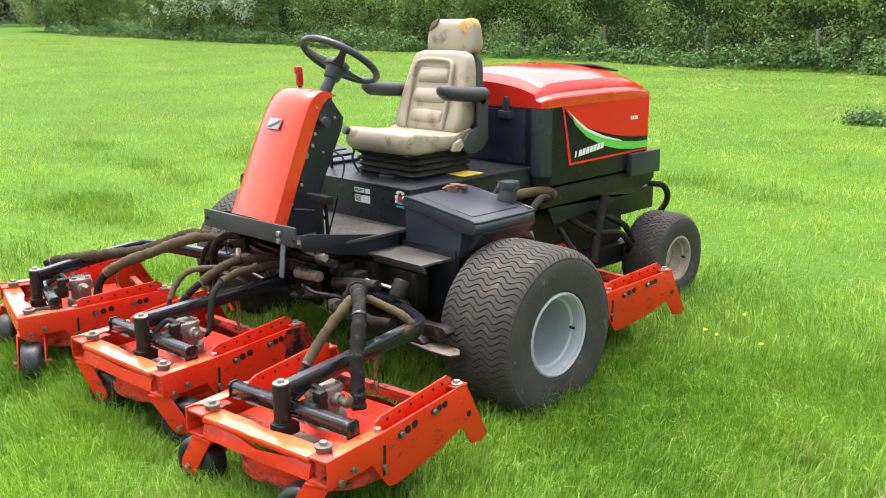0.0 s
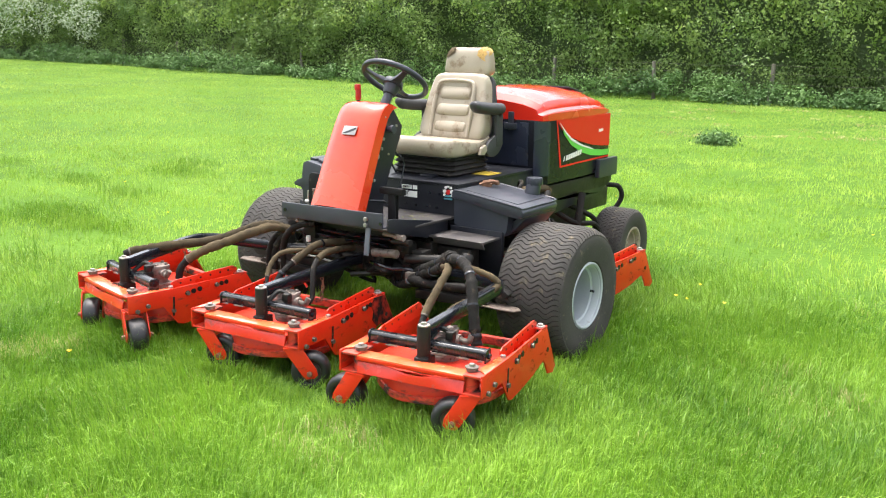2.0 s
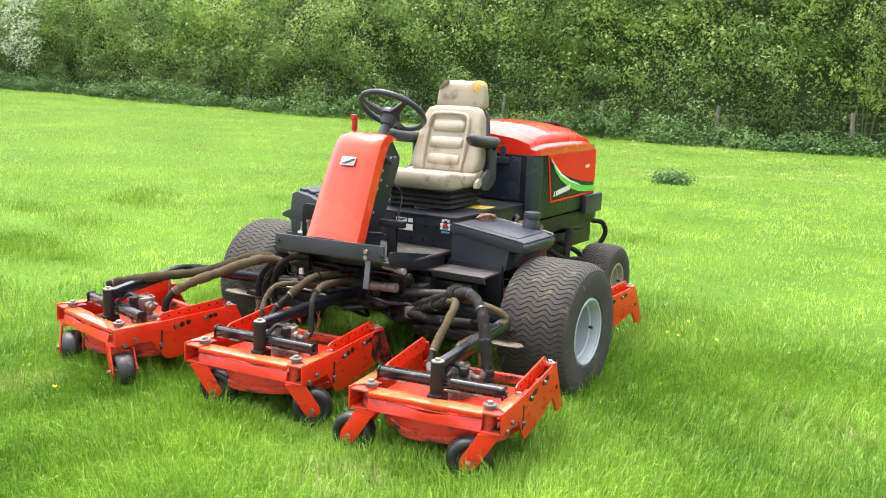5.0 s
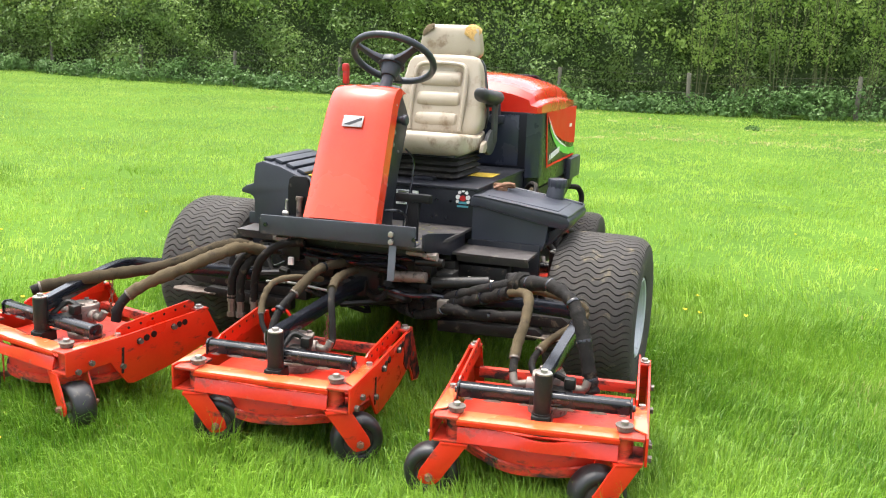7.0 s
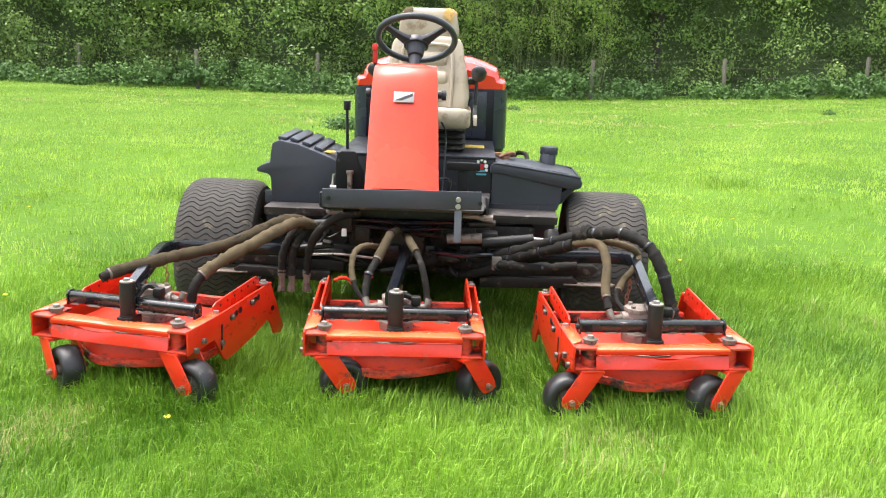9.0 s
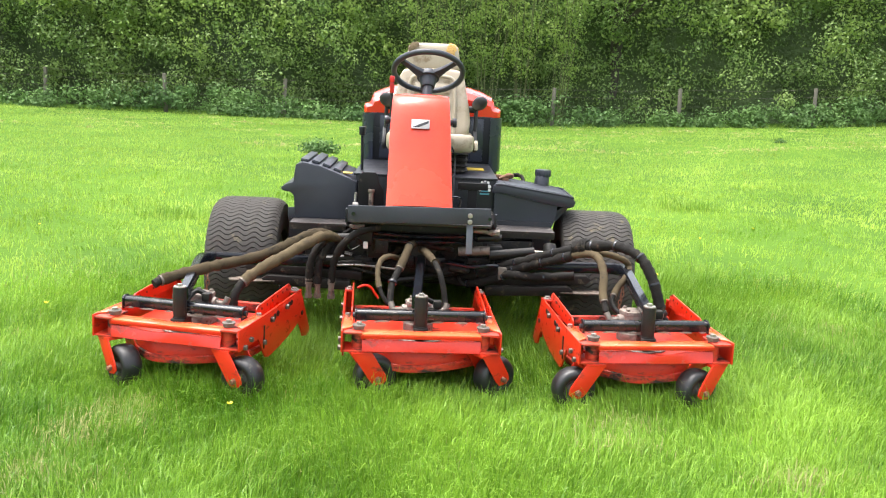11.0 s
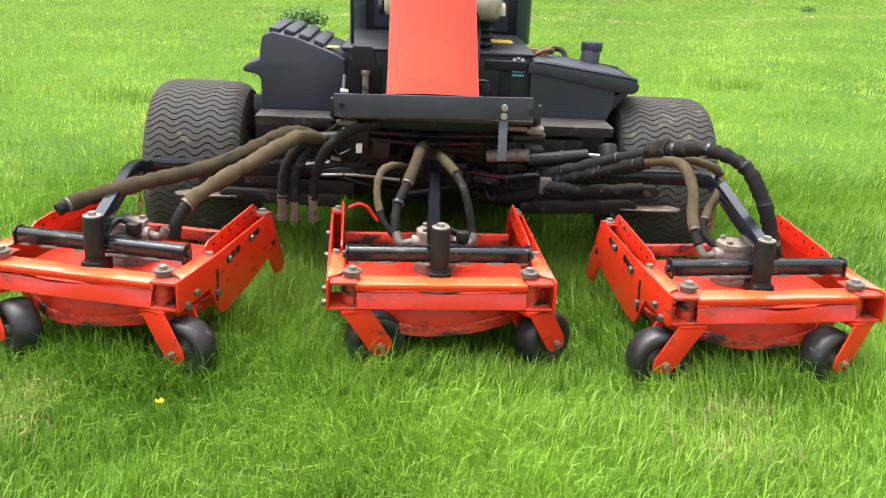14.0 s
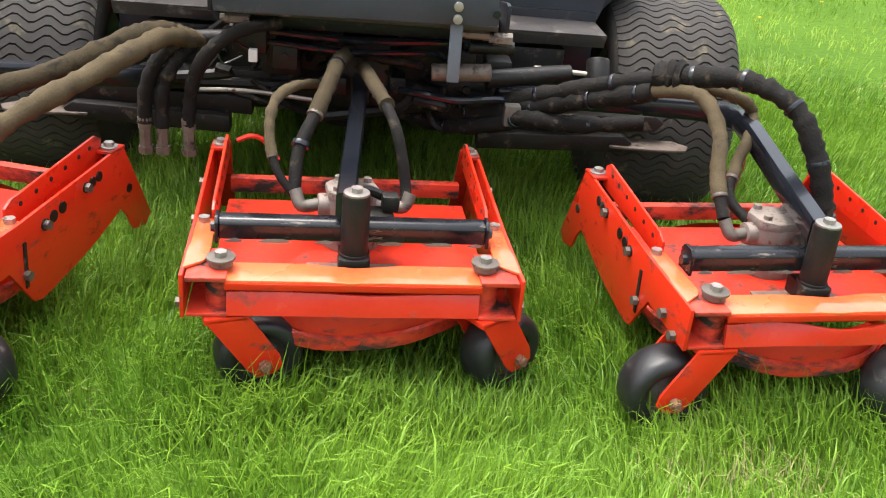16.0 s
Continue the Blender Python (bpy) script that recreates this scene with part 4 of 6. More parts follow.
prism(bm, [(0.560, 0.735), (0.560, 0.80), (0.60, 0.80), (0.98, 0.735), (1.10, 0.73), (1.10, 0.655), (0.9, 0.65)], "x", 0.372, 0.382, 0.002)
part("platform_side", bm, BLACK, mower)
bm = bmesh.new()
prism(bm, [(0.560, 0.735), (0.560, 0.80), (0.60, 0.80), (0.98, 0.735), (1.10, 0.73), (1.10, 0.655), (0.9, 0.65)], "x", -0.372, -0.362, 0.002)
part("platform_side", bm, BLACK, mower)
for s in (1, -1):
    bm = bmesh.new()
    q = 0.725 if s > 0 else 0.70
    prism(bm, [(s * 0.38, 0.915), (s * q, 0.925), (s * q, 1.10), (s * 0.38, 1.12)], "z", 0.652, 0.664, 0.003)
    prism(bm, [(0.914, 0.664), (0.926, 0.664), (0.950, 0.622), (0.938, 0.622)], "x", min(s * 0.40, s * q), max(s * 0.40, s * q), 0.002)
    part("step", bm, FLOORPLATE, mower, "worn dark side step")
    bm = bmesh.new()
    box(bm, (s * 0.56 - 0.17, 1.11, 0.42), (s * 0.56 + 0.17, 1.14, 0.69), 0.004)
    part("step_bracket", bm, BLACK, mower)

# seat box and its decals
bm = bmesh.new()
box(bm, (-0.37, 1.15, 0.68), (0.41, 2.08, 0.905), 0.006)
seat_box = part("seat_box", bm, BLACK, mower, "black steel box under the seat")
bm = bmesh.new()
box(bm, (-0.38, 1.14, 0.905), (0.42, 2.02, 0.918), 0.004)
part("lid", bm, BLACK, seat_box)
for x in (-0.02, 0.05, 0.12, 0.20, 0.27):
    for z in (0.77, 0.85):
        bm = bmesh.new()
        rod(bm, (x + 0.02 * (z > 0.8), 1.146, z), (x + 0.02 * (z > 0.8), 1.151, z), 0.007, n=10)
        part("rivet", bm, BLACK_GLOSS, seat_box)
bm = bmesh.new()
for x0, z0, w, h in ((0.02, 0.862, 0.07, 0.022), (0.10, 0.862, 0.03, 0.022), (0.02, 0.815, 0.11, 0.035)):
    box(bm, (x0, 1.146, z0), (x0 + w, 1.1495, z0 + h))
decal = part("decal", bm, WHITE, seat_box, "white instruction decal with unreadable print")
for z in (0.870, 0.876, 0.822, 0.829, 0.836, 0.843):
    bm = bmesh.new()
    box(bm, (0.028, 1.1435, z), (0.085 + 0.02 * math.sin(z * 900), 1.1460, z + 0.003))
    part("print_bar", bm, BLACK_GLOSS, decal)
bm = bmesh.new()
box(bm, (0.235, 1.55, 0.9185), (0.365, 1.69, 0.921))
part("warning_decal", bm, YELLOW, seat_box, "yellow warning decal")
bm = bmesh.new()
rod(bm, (0.350, 1.140, 0.868), (0.350, 1.148, 0.868), 0.014, n=12)
crest = part("sticker", bm, CRIMSON, seat_box, "small sticker with red centre and pale surround")
for k, (bx, bz, br) in enumerate(((-0.024, 0.004, 0.011), (0.024, 0.004, 0.011), (-0.017, 0.026, 0.008), (0.017, 0.026, 0.008), (0.0, 0.034, 0.007), (-0.026, -0.016, 0.008), (0.026, -0.016, 0.008))):
    bm = bmesh.new()
    rod(bm, (0.350 + bx, 1.141, 0.868 + bz), (0.350 + bx, 1.148, 0.868 + bz), br, n=7)
    part("sticker_mark", bm, WHITE, crest)
bm = bmesh.new()
box(bm, (0.330, 1.141, 0.842), (0.370, 1.148, 0.852))
box(bm, (0.324, 1.1415, 0.826), (0.376, 1.148, 0.834))
part("sticker_band", bm, TEAL, crest)

# front cowl
bm = bmesh.new()
prof = [(0.572, 0.822, 0.166), (0.612, 0.90, 0.163), (0.668, 1.01, 0.160), (0.740, 1.14, 0.156), (0.802, 1.245, 0.152), (0.842, 1.305, 0.149), (0.872, 1.338, 0.147), (0.902, 1.358, 0.145), (0.930, 1.367, 0.144), (0.955, 1.368, 0.142)]
rings = []
for y, z, hw in prof:
    rings.append([(-hw, y + 0.072, z - 0.026), (-hw, y + 0.010, z - 0.003), (-hw + 0.010, y, z), (-hw * 0.55, y - 0.014, z + 0.006), (0.0, y - 0.019, z + 0.008), (hw * 0.55, y - 0.014, z + 0.006), (hw - 0.010, y, z), (hw, y + 0.010, z - 0.003), (hw, y + 0.072, z - 0.026), (hw - 0.006, y + 0.072, z - 0.030), (0, y + 0.02, z - 0.012), (-hw + 0.006, y + 0.072, z - 0.030)])
rings = [[(x - 0.008 - 0.014 * k, y - 0.045 * k ** 1.5, z - 0.006 * k) for x, y, z in ring] for ring, k in zip(rings, ((q[1] - 0.82) / 0.547 for q in prof))]
loft(bm, rings)


def lean_cowl(bm):
    """Leans the console like its cowl."""
    for v in bm.verts:
        k = max(0.0, (v.co.z - 0.82) / 0.547)
        v.co.x -= 0.008 + 0.014 * k
        v.co.y -= 0.045 * k ** 1.5


cowl = part("front_cowl", bm, RED_COWL, mower, "glossy orange-red front cowl", smooth=38)
bm = bmesh.new()
box(bm, (-0.046, -0.026, 0.030), (0.046, 0.026, 0.036), 0.001, m=pose(-0.018, 0.760, 1.204, 58, 0, 0))
badge = part("badge", bm, SILVER, cowl, "plain silver badge with dark slash")
bm = bmesh.new()
prism(bm, [(-0.040, -0.018), (0.040, 0.020), (0.040, 0.006), (-0.01, -0.018)], "z", 0.036, 0.0375, m=pose(-0.018, 0.760, 1.204, 58, 0, 0))
part("badge_slash", bm, BLACK_GLOSS, badge)
for s in (1, -1):
    bm = bmesh.new()
    prism(bm, [(0.60, 0.80), (0.65, 0.90), (0.70, 1.00), (0.775, 1.13), (0.855, 1.255), (0.93, 1.345), (0.985, 1.33), (1.045, 1.235), (1.03, 1.19), (0.90, 0.98), (0.84, 0.86), (0.83, 0.72), (0.62, 0.72)], "x", s * 0.128, s * 0.140, 0.003)
    lean_cowl(bm)
    panel = part("cowl_side", bm, BLACK, mower, "black side panel of the steering console")
    for y, z, r in ((0.897, 1.291, 0.007), (0.99, 1.24, 0.007), (0.868, 1.176, 0.009), (0.846, 1.125, 0.009), (0.802, 1.088, 0.017), (0.90, 1.09, 0.006), (0.76, 0.96, 0.008), (0.74, 1.00, 0.006), (0.70, 0.88, 0.007)):
        bm = bmesh.new()
        rod(bm, (s * 0.139, y, z), (s * 0.148, y, z), r, n=14, bevel=0.002)
        lean_cowl(bm)
        part("side_bolt", bm, STEEL, panel)
    bm = bmesh.new()
    rod(bm, (s * 0.14, 0.912, 1.228), (s * 0.165, 0.912, 1.228), 0.016, n=16, bevel=0.003)
    rod(bm, (s * 0.165, 0.912, 1.228), (s * 0.188, 0.912, 1.228), 0.024, n=10, bevel=0.006)
    lean_cowl(bm)
    part("knob", bm, PLASTIC, panel)
bm = bmesh.new()
box(bm, (-0.13, 0.70, 0.72), (0.13, 0.80, 0.98), 0.006, m=pose(0, 0, 0))
prism(bm, [(0.70, 0.95), (0.84, 1.22), (0.98, 1.32), (1.03, 1.22), (0.88, 0.95)], "x", -0.128, 0.128)
lean_cowl(bm)
part("console_core", bm, BLACK, mower)
bm = bmesh.new()
tube(bm, [(0.147, 0.70, 0.86), (0.20, 0.76, 0.85), (0.20, 0.83, 0.80), (0.17, 0.87, 0.73)], 0.006, n=8)
tube(bm, [(0.15, 0.92, 1.10), (0.17, 0.97, 1.04), (0.17, 0.93, 0.90), (0.16, 0.88, 0.74)], 0.004, n=8)
part("console_cable", bm, BLACK_GLOSS, mower)

# steering
tiltm = Matrix.Translation((0.010, 1.095, 1.484)) @ Euler((radians(-34), 0, 0)).to_matrix().to_4x4()
bm = bmesh.new()
ring = [[((0.185 + 0.0155 * math.cos(b)) * math.cos(a), (0.185 + 0.0155 * math.cos(b)) * math.sin(a), 0.0165 * math.sin(b)) for b in (2 * math.pi * k / 10 for k in range(10))] for a in (2 * math.pi * j / 56 for j in range(57))]
loft(bm, ring, caps=False)
bmesh.ops.remove_doubles(bm, verts=bm.verts, dist=1e-5)
bmesh.ops.transform(bm, matrix=tiltm, verts=bm.verts)
steer = part("steering_wheel", bm, PLASTIC, mower, "black three-spoke steering wheel")
bm = bmesh.new()
rod(bm, (0, 0, -0.10), (0, 0, -0.035), 0.036, 0.050, n=24, bevel=0.006)
rod(bm, (0, 0, -0.045), (0, 0, -0.010), 0.062, 0.055, n=24, bevel=0.008)
bmesh.ops.transform(bm, matrix=tiltm, verts=bm.verts)
part("hub", bm, PLASTIC, steer)
for a in (100, 215, 325):
    bm = bmesh.new()
    c, s = math.cos(radians(a)), math.sin(radians(a))
    rings = []
    for d, z, w, t in ((0.045, -0.030, 0.030, 0.012), (0.09, -0.022, 0.020, 0.010), (0.14, -0.010, 0.015, 0.008), (0.182, 0.0, 0.017, 0.008)):
        rings.append([(c * d - s * e * w, s * d + c * e * w, z + f * t) for e, f in ((-1, -1), (1, -1), (1, 1), (-1, 1))])
    loft(bm, rings)
    soften(bm, bm.edges[:], 0.003)
    bmesh.ops.transform(bm, matrix=tiltm, verts=bm.verts)
    part("spoke", bm, PLASTIC, steer)
bm = bmesh.new()
rod(bm, (0.000, 0.955, 1.27), (0.010, 1.050, 1.417), 0.030, 0.026, n=18)
tube(bm, [(0.0, 0.99, 1.26), (0.03, 1.01, 1.30), (0.0, 1.03, 1.34), (-0.02, 1.045, 1.37)], 0.012, n=8)
part("steering_column", bm, PLASTIC, mower)
bm = bmesh.new()
box(bm, (-0.190, 0.985, 1.365), (-0.168, 1.015, 1.43), 0.006, m=None)
box(bm, (-0.192, 0.978, 1.42), (-0.166, 1.012, 1.455), 0.008)
lever = part("red_lever", bm, CRIMSON, mower, "dark red plastic lever grip")
bm = bmesh.new()
rod(bm, (-0.179, 1.0, 1.20), (-0.179, 1.0, 1.37), 0.008, n=8)
part("lever_rod", bm, BLACK, lever)

# foot pedals and lever
bm = bmesh.new()
prism(bm, [(-0.325, 0.790), (-0.325, 0.915), (-0.318, 0.955), (-0.300, 0.968), (-0.238, 0.968), (-0.226, 0.955), (-0.218, 0.915), (-0.195, 0.880), (-0.190, 0.795)], "y", 0.728, 0.745, 0.004)
part("foot_pedal", bm, PEDAL_BLACK, mower, "black rubber foot pedal")
bm = bmesh.new()
rod(bm, (-0.255, 0.695, 0.73), (-0.255, 0.705, 0.868), 0.012, n=12)
rod(bm, (-0.255, 0.704, 0.868), (-0.255, 0.706, 0.884), 0.017, n=12, bevel=0.003)
part("pedal_rod", bm, RUSTY_PLATE, mower)
bm = bmesh.new()
rod(bm, (-0.345, 0.74, 0.74), (-0.335, 0.74, 0.86), 0.007, n=8)
rod(bm, (-0.350, 0.73, 0.80), (-0.320, 0.73, 0.80), 0.010, n=8)
part("pedal_bracket", bm, STEEL, mower)
bm = bmesh.new()
box(bm, (0.186, 0.73, 0.898), (0.340, 0.765, 0.934), 0.005)
box(bm, (0.238, 0.738, 0.72), (0.286, 0.752, 0.905), 0.003)
rod(bm, (0.25, 0.80, 0.72), (0.28, 0.77, 0.90), 0.008, n=8)
part("brake_pedal", bm, PEDAL_BLACK, mower, "black T-shaped brake pedal")
bm = bmesh.new()
rod(bm, (-0.345, 1.30, 0.88), (-0.350, 1.30, 1.13), 0.008, n=10)
rod(bm, (-0.350, 1.30, 1.115), (-0.350, 1.30, 1.165), 0.017, 0.02, n=14, bevel=0.006)
part("lift_lever", bm, BLACK, mower)

# ---- seat ----
SX = 0.035


def cushion(bm, pts, hw, bulge, taper=0.0):
    """A padded slab: outline (y, z) swept across the seat, swelling to its middle and rounded at its sides."""
    rings = []
    cy = sum(p[0] for p in pts) / len(pts)
    cz = sum(p[1] for p in pts) / len(pts)
    low, top = min(p[1] for p in pts), max(p[1] for p in pts)
    for u in (-1.0, -0.97, -0.88, -0.7, -0.35, 0, 0.35, 0.7, 0.88, 0.97, 1.0):
        k = {1.0: 0.62, 0.97: 0.82, 0.88: 0.95}.get(abs(u), 1.0)
        sw = bulge * (1 - u * u)
        rings.append([(SX + u * hw * (1 - taper * ((z - low) / (top - low)) ** 1.5), cy + (y - cy) * (k + sw), cz + (z - cz) * (k + sw)) for y, z in pts])
    return loft(bm, rings)


def oval(points, steps=4):
    """Rounds a closed outline."""
    p = [Vector((a, b, 0)) for a, b in points]
    out = []
    n = len(p)
    for i in range(n):
        for k in range(steps):
            t = k / steps
            a, b, c, d = p[i - 1], p[i], p[(i + 1) % n], p[(i + 2) % n]
            v = 0.5 * (2 * b + (c - a) * t + (2 * a - 5 * b + 4 * c - d) * t * t + (3 * b - a - 3 * c + d) * t ** 3)
            out.append((v.x, v.y))
    return out


bm = bmesh.new()
cushion(bm, oval([(1.265, 1.065), (1.262, 1.115), (1.30, 1.145), (1.45, 1.125), (1.62, 1.118), (1.72, 1.14), (1.74, 1.08), (1.70, 1.045), (1.45, 1.035), (1.31, 1.035)]), 0.250, 0.03)
seat = part("seat_cushion", bm, VINYL, mower, "worn beige vinyl seat cushion", smooth=70)
bm = bmesh.new()
cushion(bm, oval([(1.60, 1.12), (1.625, 1.22), (1.665, 1.34), (1.705, 1.46), (1.725, 1.497), (1.775, 1.497), (1.79, 1.45), (1.765, 1.32), (1.74, 1.20), (1.72, 1.12), (1.66, 1.10)]), 0.238, 0.02, 0.17)
backrest = part("backrest", bm, VINYL, mower, "worn beige vinyl backrest with quilted panels", smooth=70)
back_tilt = math.degrees(math.atan2(0.10, 0.36))
for z0, z1, hw in ((1.145, 1.225, 0.115), (1.245, 1.325, 0.118), (1.345, 1.425, 0.112)):
    bm = bmesh.new()
    y0 = 1.600 + (z0 - 1.12) * 0.295
    y1 = 1.600 + (z1 - 1.12) * 0.295
    rings = []
    for t, k, d in ((0.0, 0.86, 0.008), (0.08, 0.95, -0.004), (0.25, 1, -0.012), (0.5, 1.0, -0.016), (0.75, 1, -0.012), (0.92, 0.95, -0.004), (1, 0.86, 0.008)):
        y, z = y0 + (y1 - y0) * t, z0 + (z1 - z0) * t
        rings.append([(SX - hw * k, y + 0.020, z), (SX - hw * k * 0.97, y + d + 0.004, z), (SX - hw * 0.85 * k, y + d, z), (SX, y + d - 0.002, z), (SX + hw * 0.85 * k, y + d, z), (SX + hw * k * 0.97, y + d + 0.004, z), (SX + hw * k, y + 0.020, z)])
    loft(bm, rings)
    part("quilted_panel", bm, VINYL, backrest, smooth=70)
for s in (-1, 1):
    bm = bmesh.new()
    tube(bm, [(SX + s * 0.135, 1.592, 1.13), (SX + s * 0.14, 1.622, 1.24), (SX + s * 0.138, 1.655, 1.36), (SX + s * 0.125, 1.680, 1.445), (SX + s * 0.06, 1.688, 1.462), (SX, 1.690, 1.463)], 0.011, n=8)
    part("piping", bm, VINYL, backrest)
bm = bmesh.new()
cushion(bm, oval([(1.785, 1.500), (1.785, 1.57), (1.800, 1.638), (1.830, 1.656), (1.868, 1.645), (1.875, 1.57), (1.868, 1.500), (1.82, 1.488)]), 0.168, 0.02, 0.10)
head = part("headrest", bm, VINYL, mower, "beige vinyl headrest with torn corners", smooth=70)
for s in (1,):
    bm = bmesh.new()
    rng = random.Random(3 + s)
    loft(bm, [[(SX + s * (0.075 + 0.006 * rng.random()), 1.788, 1.612), (SX + s * 0.085, 1.790, 1.644), (SX + s * 0.10, 1.812, 1.662), (SX + s * 0.10, 1.85, 1.664)],
              [(SX + s * 0.115, 1.782, 1.588), (SX + s * 0.122, 1.788, 1.636), (SX + s * 0.132, 1.812, 1.654), (SX + s * 0.132, 1.858, 1.656)],
              [(SX + s * 0.150, 1.790, 1.570), (SX + s * 0.155, 1.804, 1.612), (SX + s * 0.155, 1.822, 1.634), (SX + s * 0.155, 1.852, 1.636)]])
    part("torn_foam", bm, FOAM, head, "yellowed foam showing through torn vinyl", smooth=60)
bm = bmesh.new()
loft(bm, [[(SX - 0.088, 1.789, 1.634), (SX - 0.088, 1.796, 1.654), (SX - 0.098, 1.824, 1.664)], [(SX - 0.125, 1.784, 1.610), (SX - 0.130, 1.792, 1.640), (SX - 0.135, 1.824, 1.656)], [(SX - 0.150, 1.792, 1.594), (SX - 0.155, 1.804, 1.620), (SX - 0.153, 1.824, 1.636)]])
part("torn_foam", bm, HOSE_TAN, head, "brown frayed tear", smooth=60)
for s in (1, -1):
    # armrests
    bm = bmesh.new()
    x = SX + (0.285 if s > 0 else -0.262)
    rings = []
    for y, z, w, t in ((1.435, 1.337, 0.018, 0.012), (1.442, 1.334, 0.032, 0.026), (1.47, 1.324, 0.042, 0.036), (1.58, 1.310, 0.042, 0.036), (1.70, 1.302, 0.040, 0.036), (1.745, 1.302, 0.034, 0.032), (1.755, 1.302, 0.020, 0.02)):
        rings.append([(x + w * math.cos(a), y, z + t * math.sin(a)) for a in (2 * math.pi * j / 12 for j in range(12))])
    loft(bm, rings)
    part("armrest", bm, VINYL_DARK, mower, "dark vinyl armrest", smooth=70)
    bm = bmesh.new()
    box(bm, (x - 0.02, 1.70, 1.07), (x + 0.0, 1.775, 1.29), 0.01)
    rod(bm, (x - s * 0.06, 1.735, 1.27), (x, 1.735, 1.27), 0.02, n=12)
    part("armrest_hinge", bm, VINYL_DARK, mower)
    bm = bmesh.new()
    prism(bm, oval([(1.60, 1.045), (1.62, 1.10), (1.68, 1.135), (1.75, 1.14), (1.775, 1.08), (1.73, 1.03), (1.66, 1.015)], 3), "x", x - 0.026, x - 0.004 , 0.006)
    part("recliner_cover", bm, VINYL_DARK, mower, "dark plastic recliner cover")
bm = bmesh.new()
prism(bm, [(1.52, 1.04), (1.54, 1.08), (1.585, 1.095), (1.60, 1.06), (1.57, 1.035)], "x", SX + 0.264, SX + 0.285, 0.004)
part("recliner_handle", bm, VINYL, mower)
bm = bmesh.new()
cushion(bm, oval([(1.72, 1.13), (1.80, 1.45), (1.815, 1.49), (1.84, 1.46), (1.80, 1.25), (1.77, 1.12)]), 0.234, 0.0, 0.17)
part("back_shell", bm, VINYL_DARK, mower, "dark shell behind the backrest", smooth=70)
# bellows
bm = bmesh.new()
rings = []
zb = 0.918
for k in range(9):
    out = 0.0 if k % 2 else -0.022
    z = zb + 0.118 * k / 8
    hx, y0, y1 = 0.225 + out, 1.315 - out, 1.735 + out
    rings.append([(SX + x, y, z) for x, y in ((-hx, y0 + 0.03), (-hx + 0.03, y0), (hx - 0.03, y0), (hx, y0 + 0.03), (hx, y1 - 0.03), (hx - 0.03, y1), (-hx + 0.03, y1), (-hx, y1 - 0.03))])
loft(bm, rings)
part("bellows", bm, BELLOWS, mower, "black folded rubber suspension bellows", smooth=20)
bm = bmesh.new()
box(bm, (SX - 0.20, 1.29, 1.030), (SX + 0.22, 1.74, 1.042), 0.004)
box(bm, (SX + 0.02, 1.27, 0.915), (SX + 0.12, 1.33, 0.935), 0.008)
tube(bm, [(SX - 0.20, 1.31, 1.04), (SX - 0.21, 1.30, 0.98), (SX - 0.19, 1.32, 0.92)], 0.006, n=8)
part("seat_frame", bm, BLACK, mower)
bm = bmesh.new()
rod(bm, (SX - 0.20, 1.285, 1.12), (SX - 0.205, 1.25, 1.135), 0.018, 0.022, n=12, bevel=0.004)
part("seat_knob", bm, PLASTIC, mower)

# ---- tanks over the front wheels ----
bm = bmesh.new()
rings = []
for y, lift in ((1.125, 0.0), (1.15, 0.0), (1.44, 0.010), (1.53, -0.03), (1.61, -0.13)):
    rings.append([(0.405, y, 0.665 if y < 1.52 else 0.70), (0.405, y, 0.862 + lift), (0.43, y, 0.872 + lift), (0.60, y, 0.842 + lift), (0.735, y, 0.812 + lift), (0.760, y, 0.79 + lift), (0.748, y, 0.70), (0.735, y, 0.665 if y < 1.52 else 0.69)])
loft(bm, rings)
soften(bm, [e for e in bm.edges if e.calc_face_angle(0) > 0.7], 0.010, 2)
tank = part("fuel_tank", bm, PLASTIC, mower, "black plastic fuel tank with sloping lid", smooth=40)
bm = bmesh.new()
prism(bm, [(0.392, 0.842), (0.396, 0.884), (0.43, 0.893), (0.62, 0.868), (0.80, 0.842), (0.842, 0.828), (0.858, 0.808), (0.850, 0.782), (0.825, 0.772), (0.77, 0.778), (0.44, 0.842)], "y", 1.112, 1.50, 0.009)
part("tank_lid", bm, PLASTIC, tank)
bm = bmesh.new()
prism(bm, [(0.74, 0.735), (0.825, 0.790), (0.832, 0.768), (0.765, 0.690), (0.74, 0.680)], "y", 1.18, 1.53, 0.006)
part("tank_flare", bm, PLASTIC, tank)
bm = bmesh.new()
rod(bm, (0.700, 1.470, 0.83), (0.710, 1.485, 0.915), 0.046, 0.040, n=24, bevel=0.004)
cap = part("filler_neck", bm, PLASTIC, tank, "black filler neck")
bm = bmesh.new()
lid_ring = [[(0.711 + r * math.cos(a), 1.487 + r * math.sin(a), z) for a in (2 * math.pi * k / 48 for k in range(48)) for r in ((0.047 if math.cos(12 * a) > 0 else 0.044) * f,)] for z, f in ((0.906, 0.97), (0.909, 1.0), (0.940, 1.0), (0.946, 0.94))]
loft(bm, lid_ring)
part("filler_cap", bm, PLASTIC, cap, "black ribbed filler cap")
bm = bmesh.new()
rod(bm, (0.47, 1.36, 0.885), (0.47, 1.36, 0.905), 0.03, n=12)
tube(bm, [(0.44, 1.33, 0.90), (0.50, 1.36, 0.92), (0.52, 1.40, 0.905), (0.46, 1.42, 0.90)], 0.010, n=8, rough=0.3)
box(bm, (0.42, 1.39, 0.89), (0.46, 1.42, 0.915), 0.006)
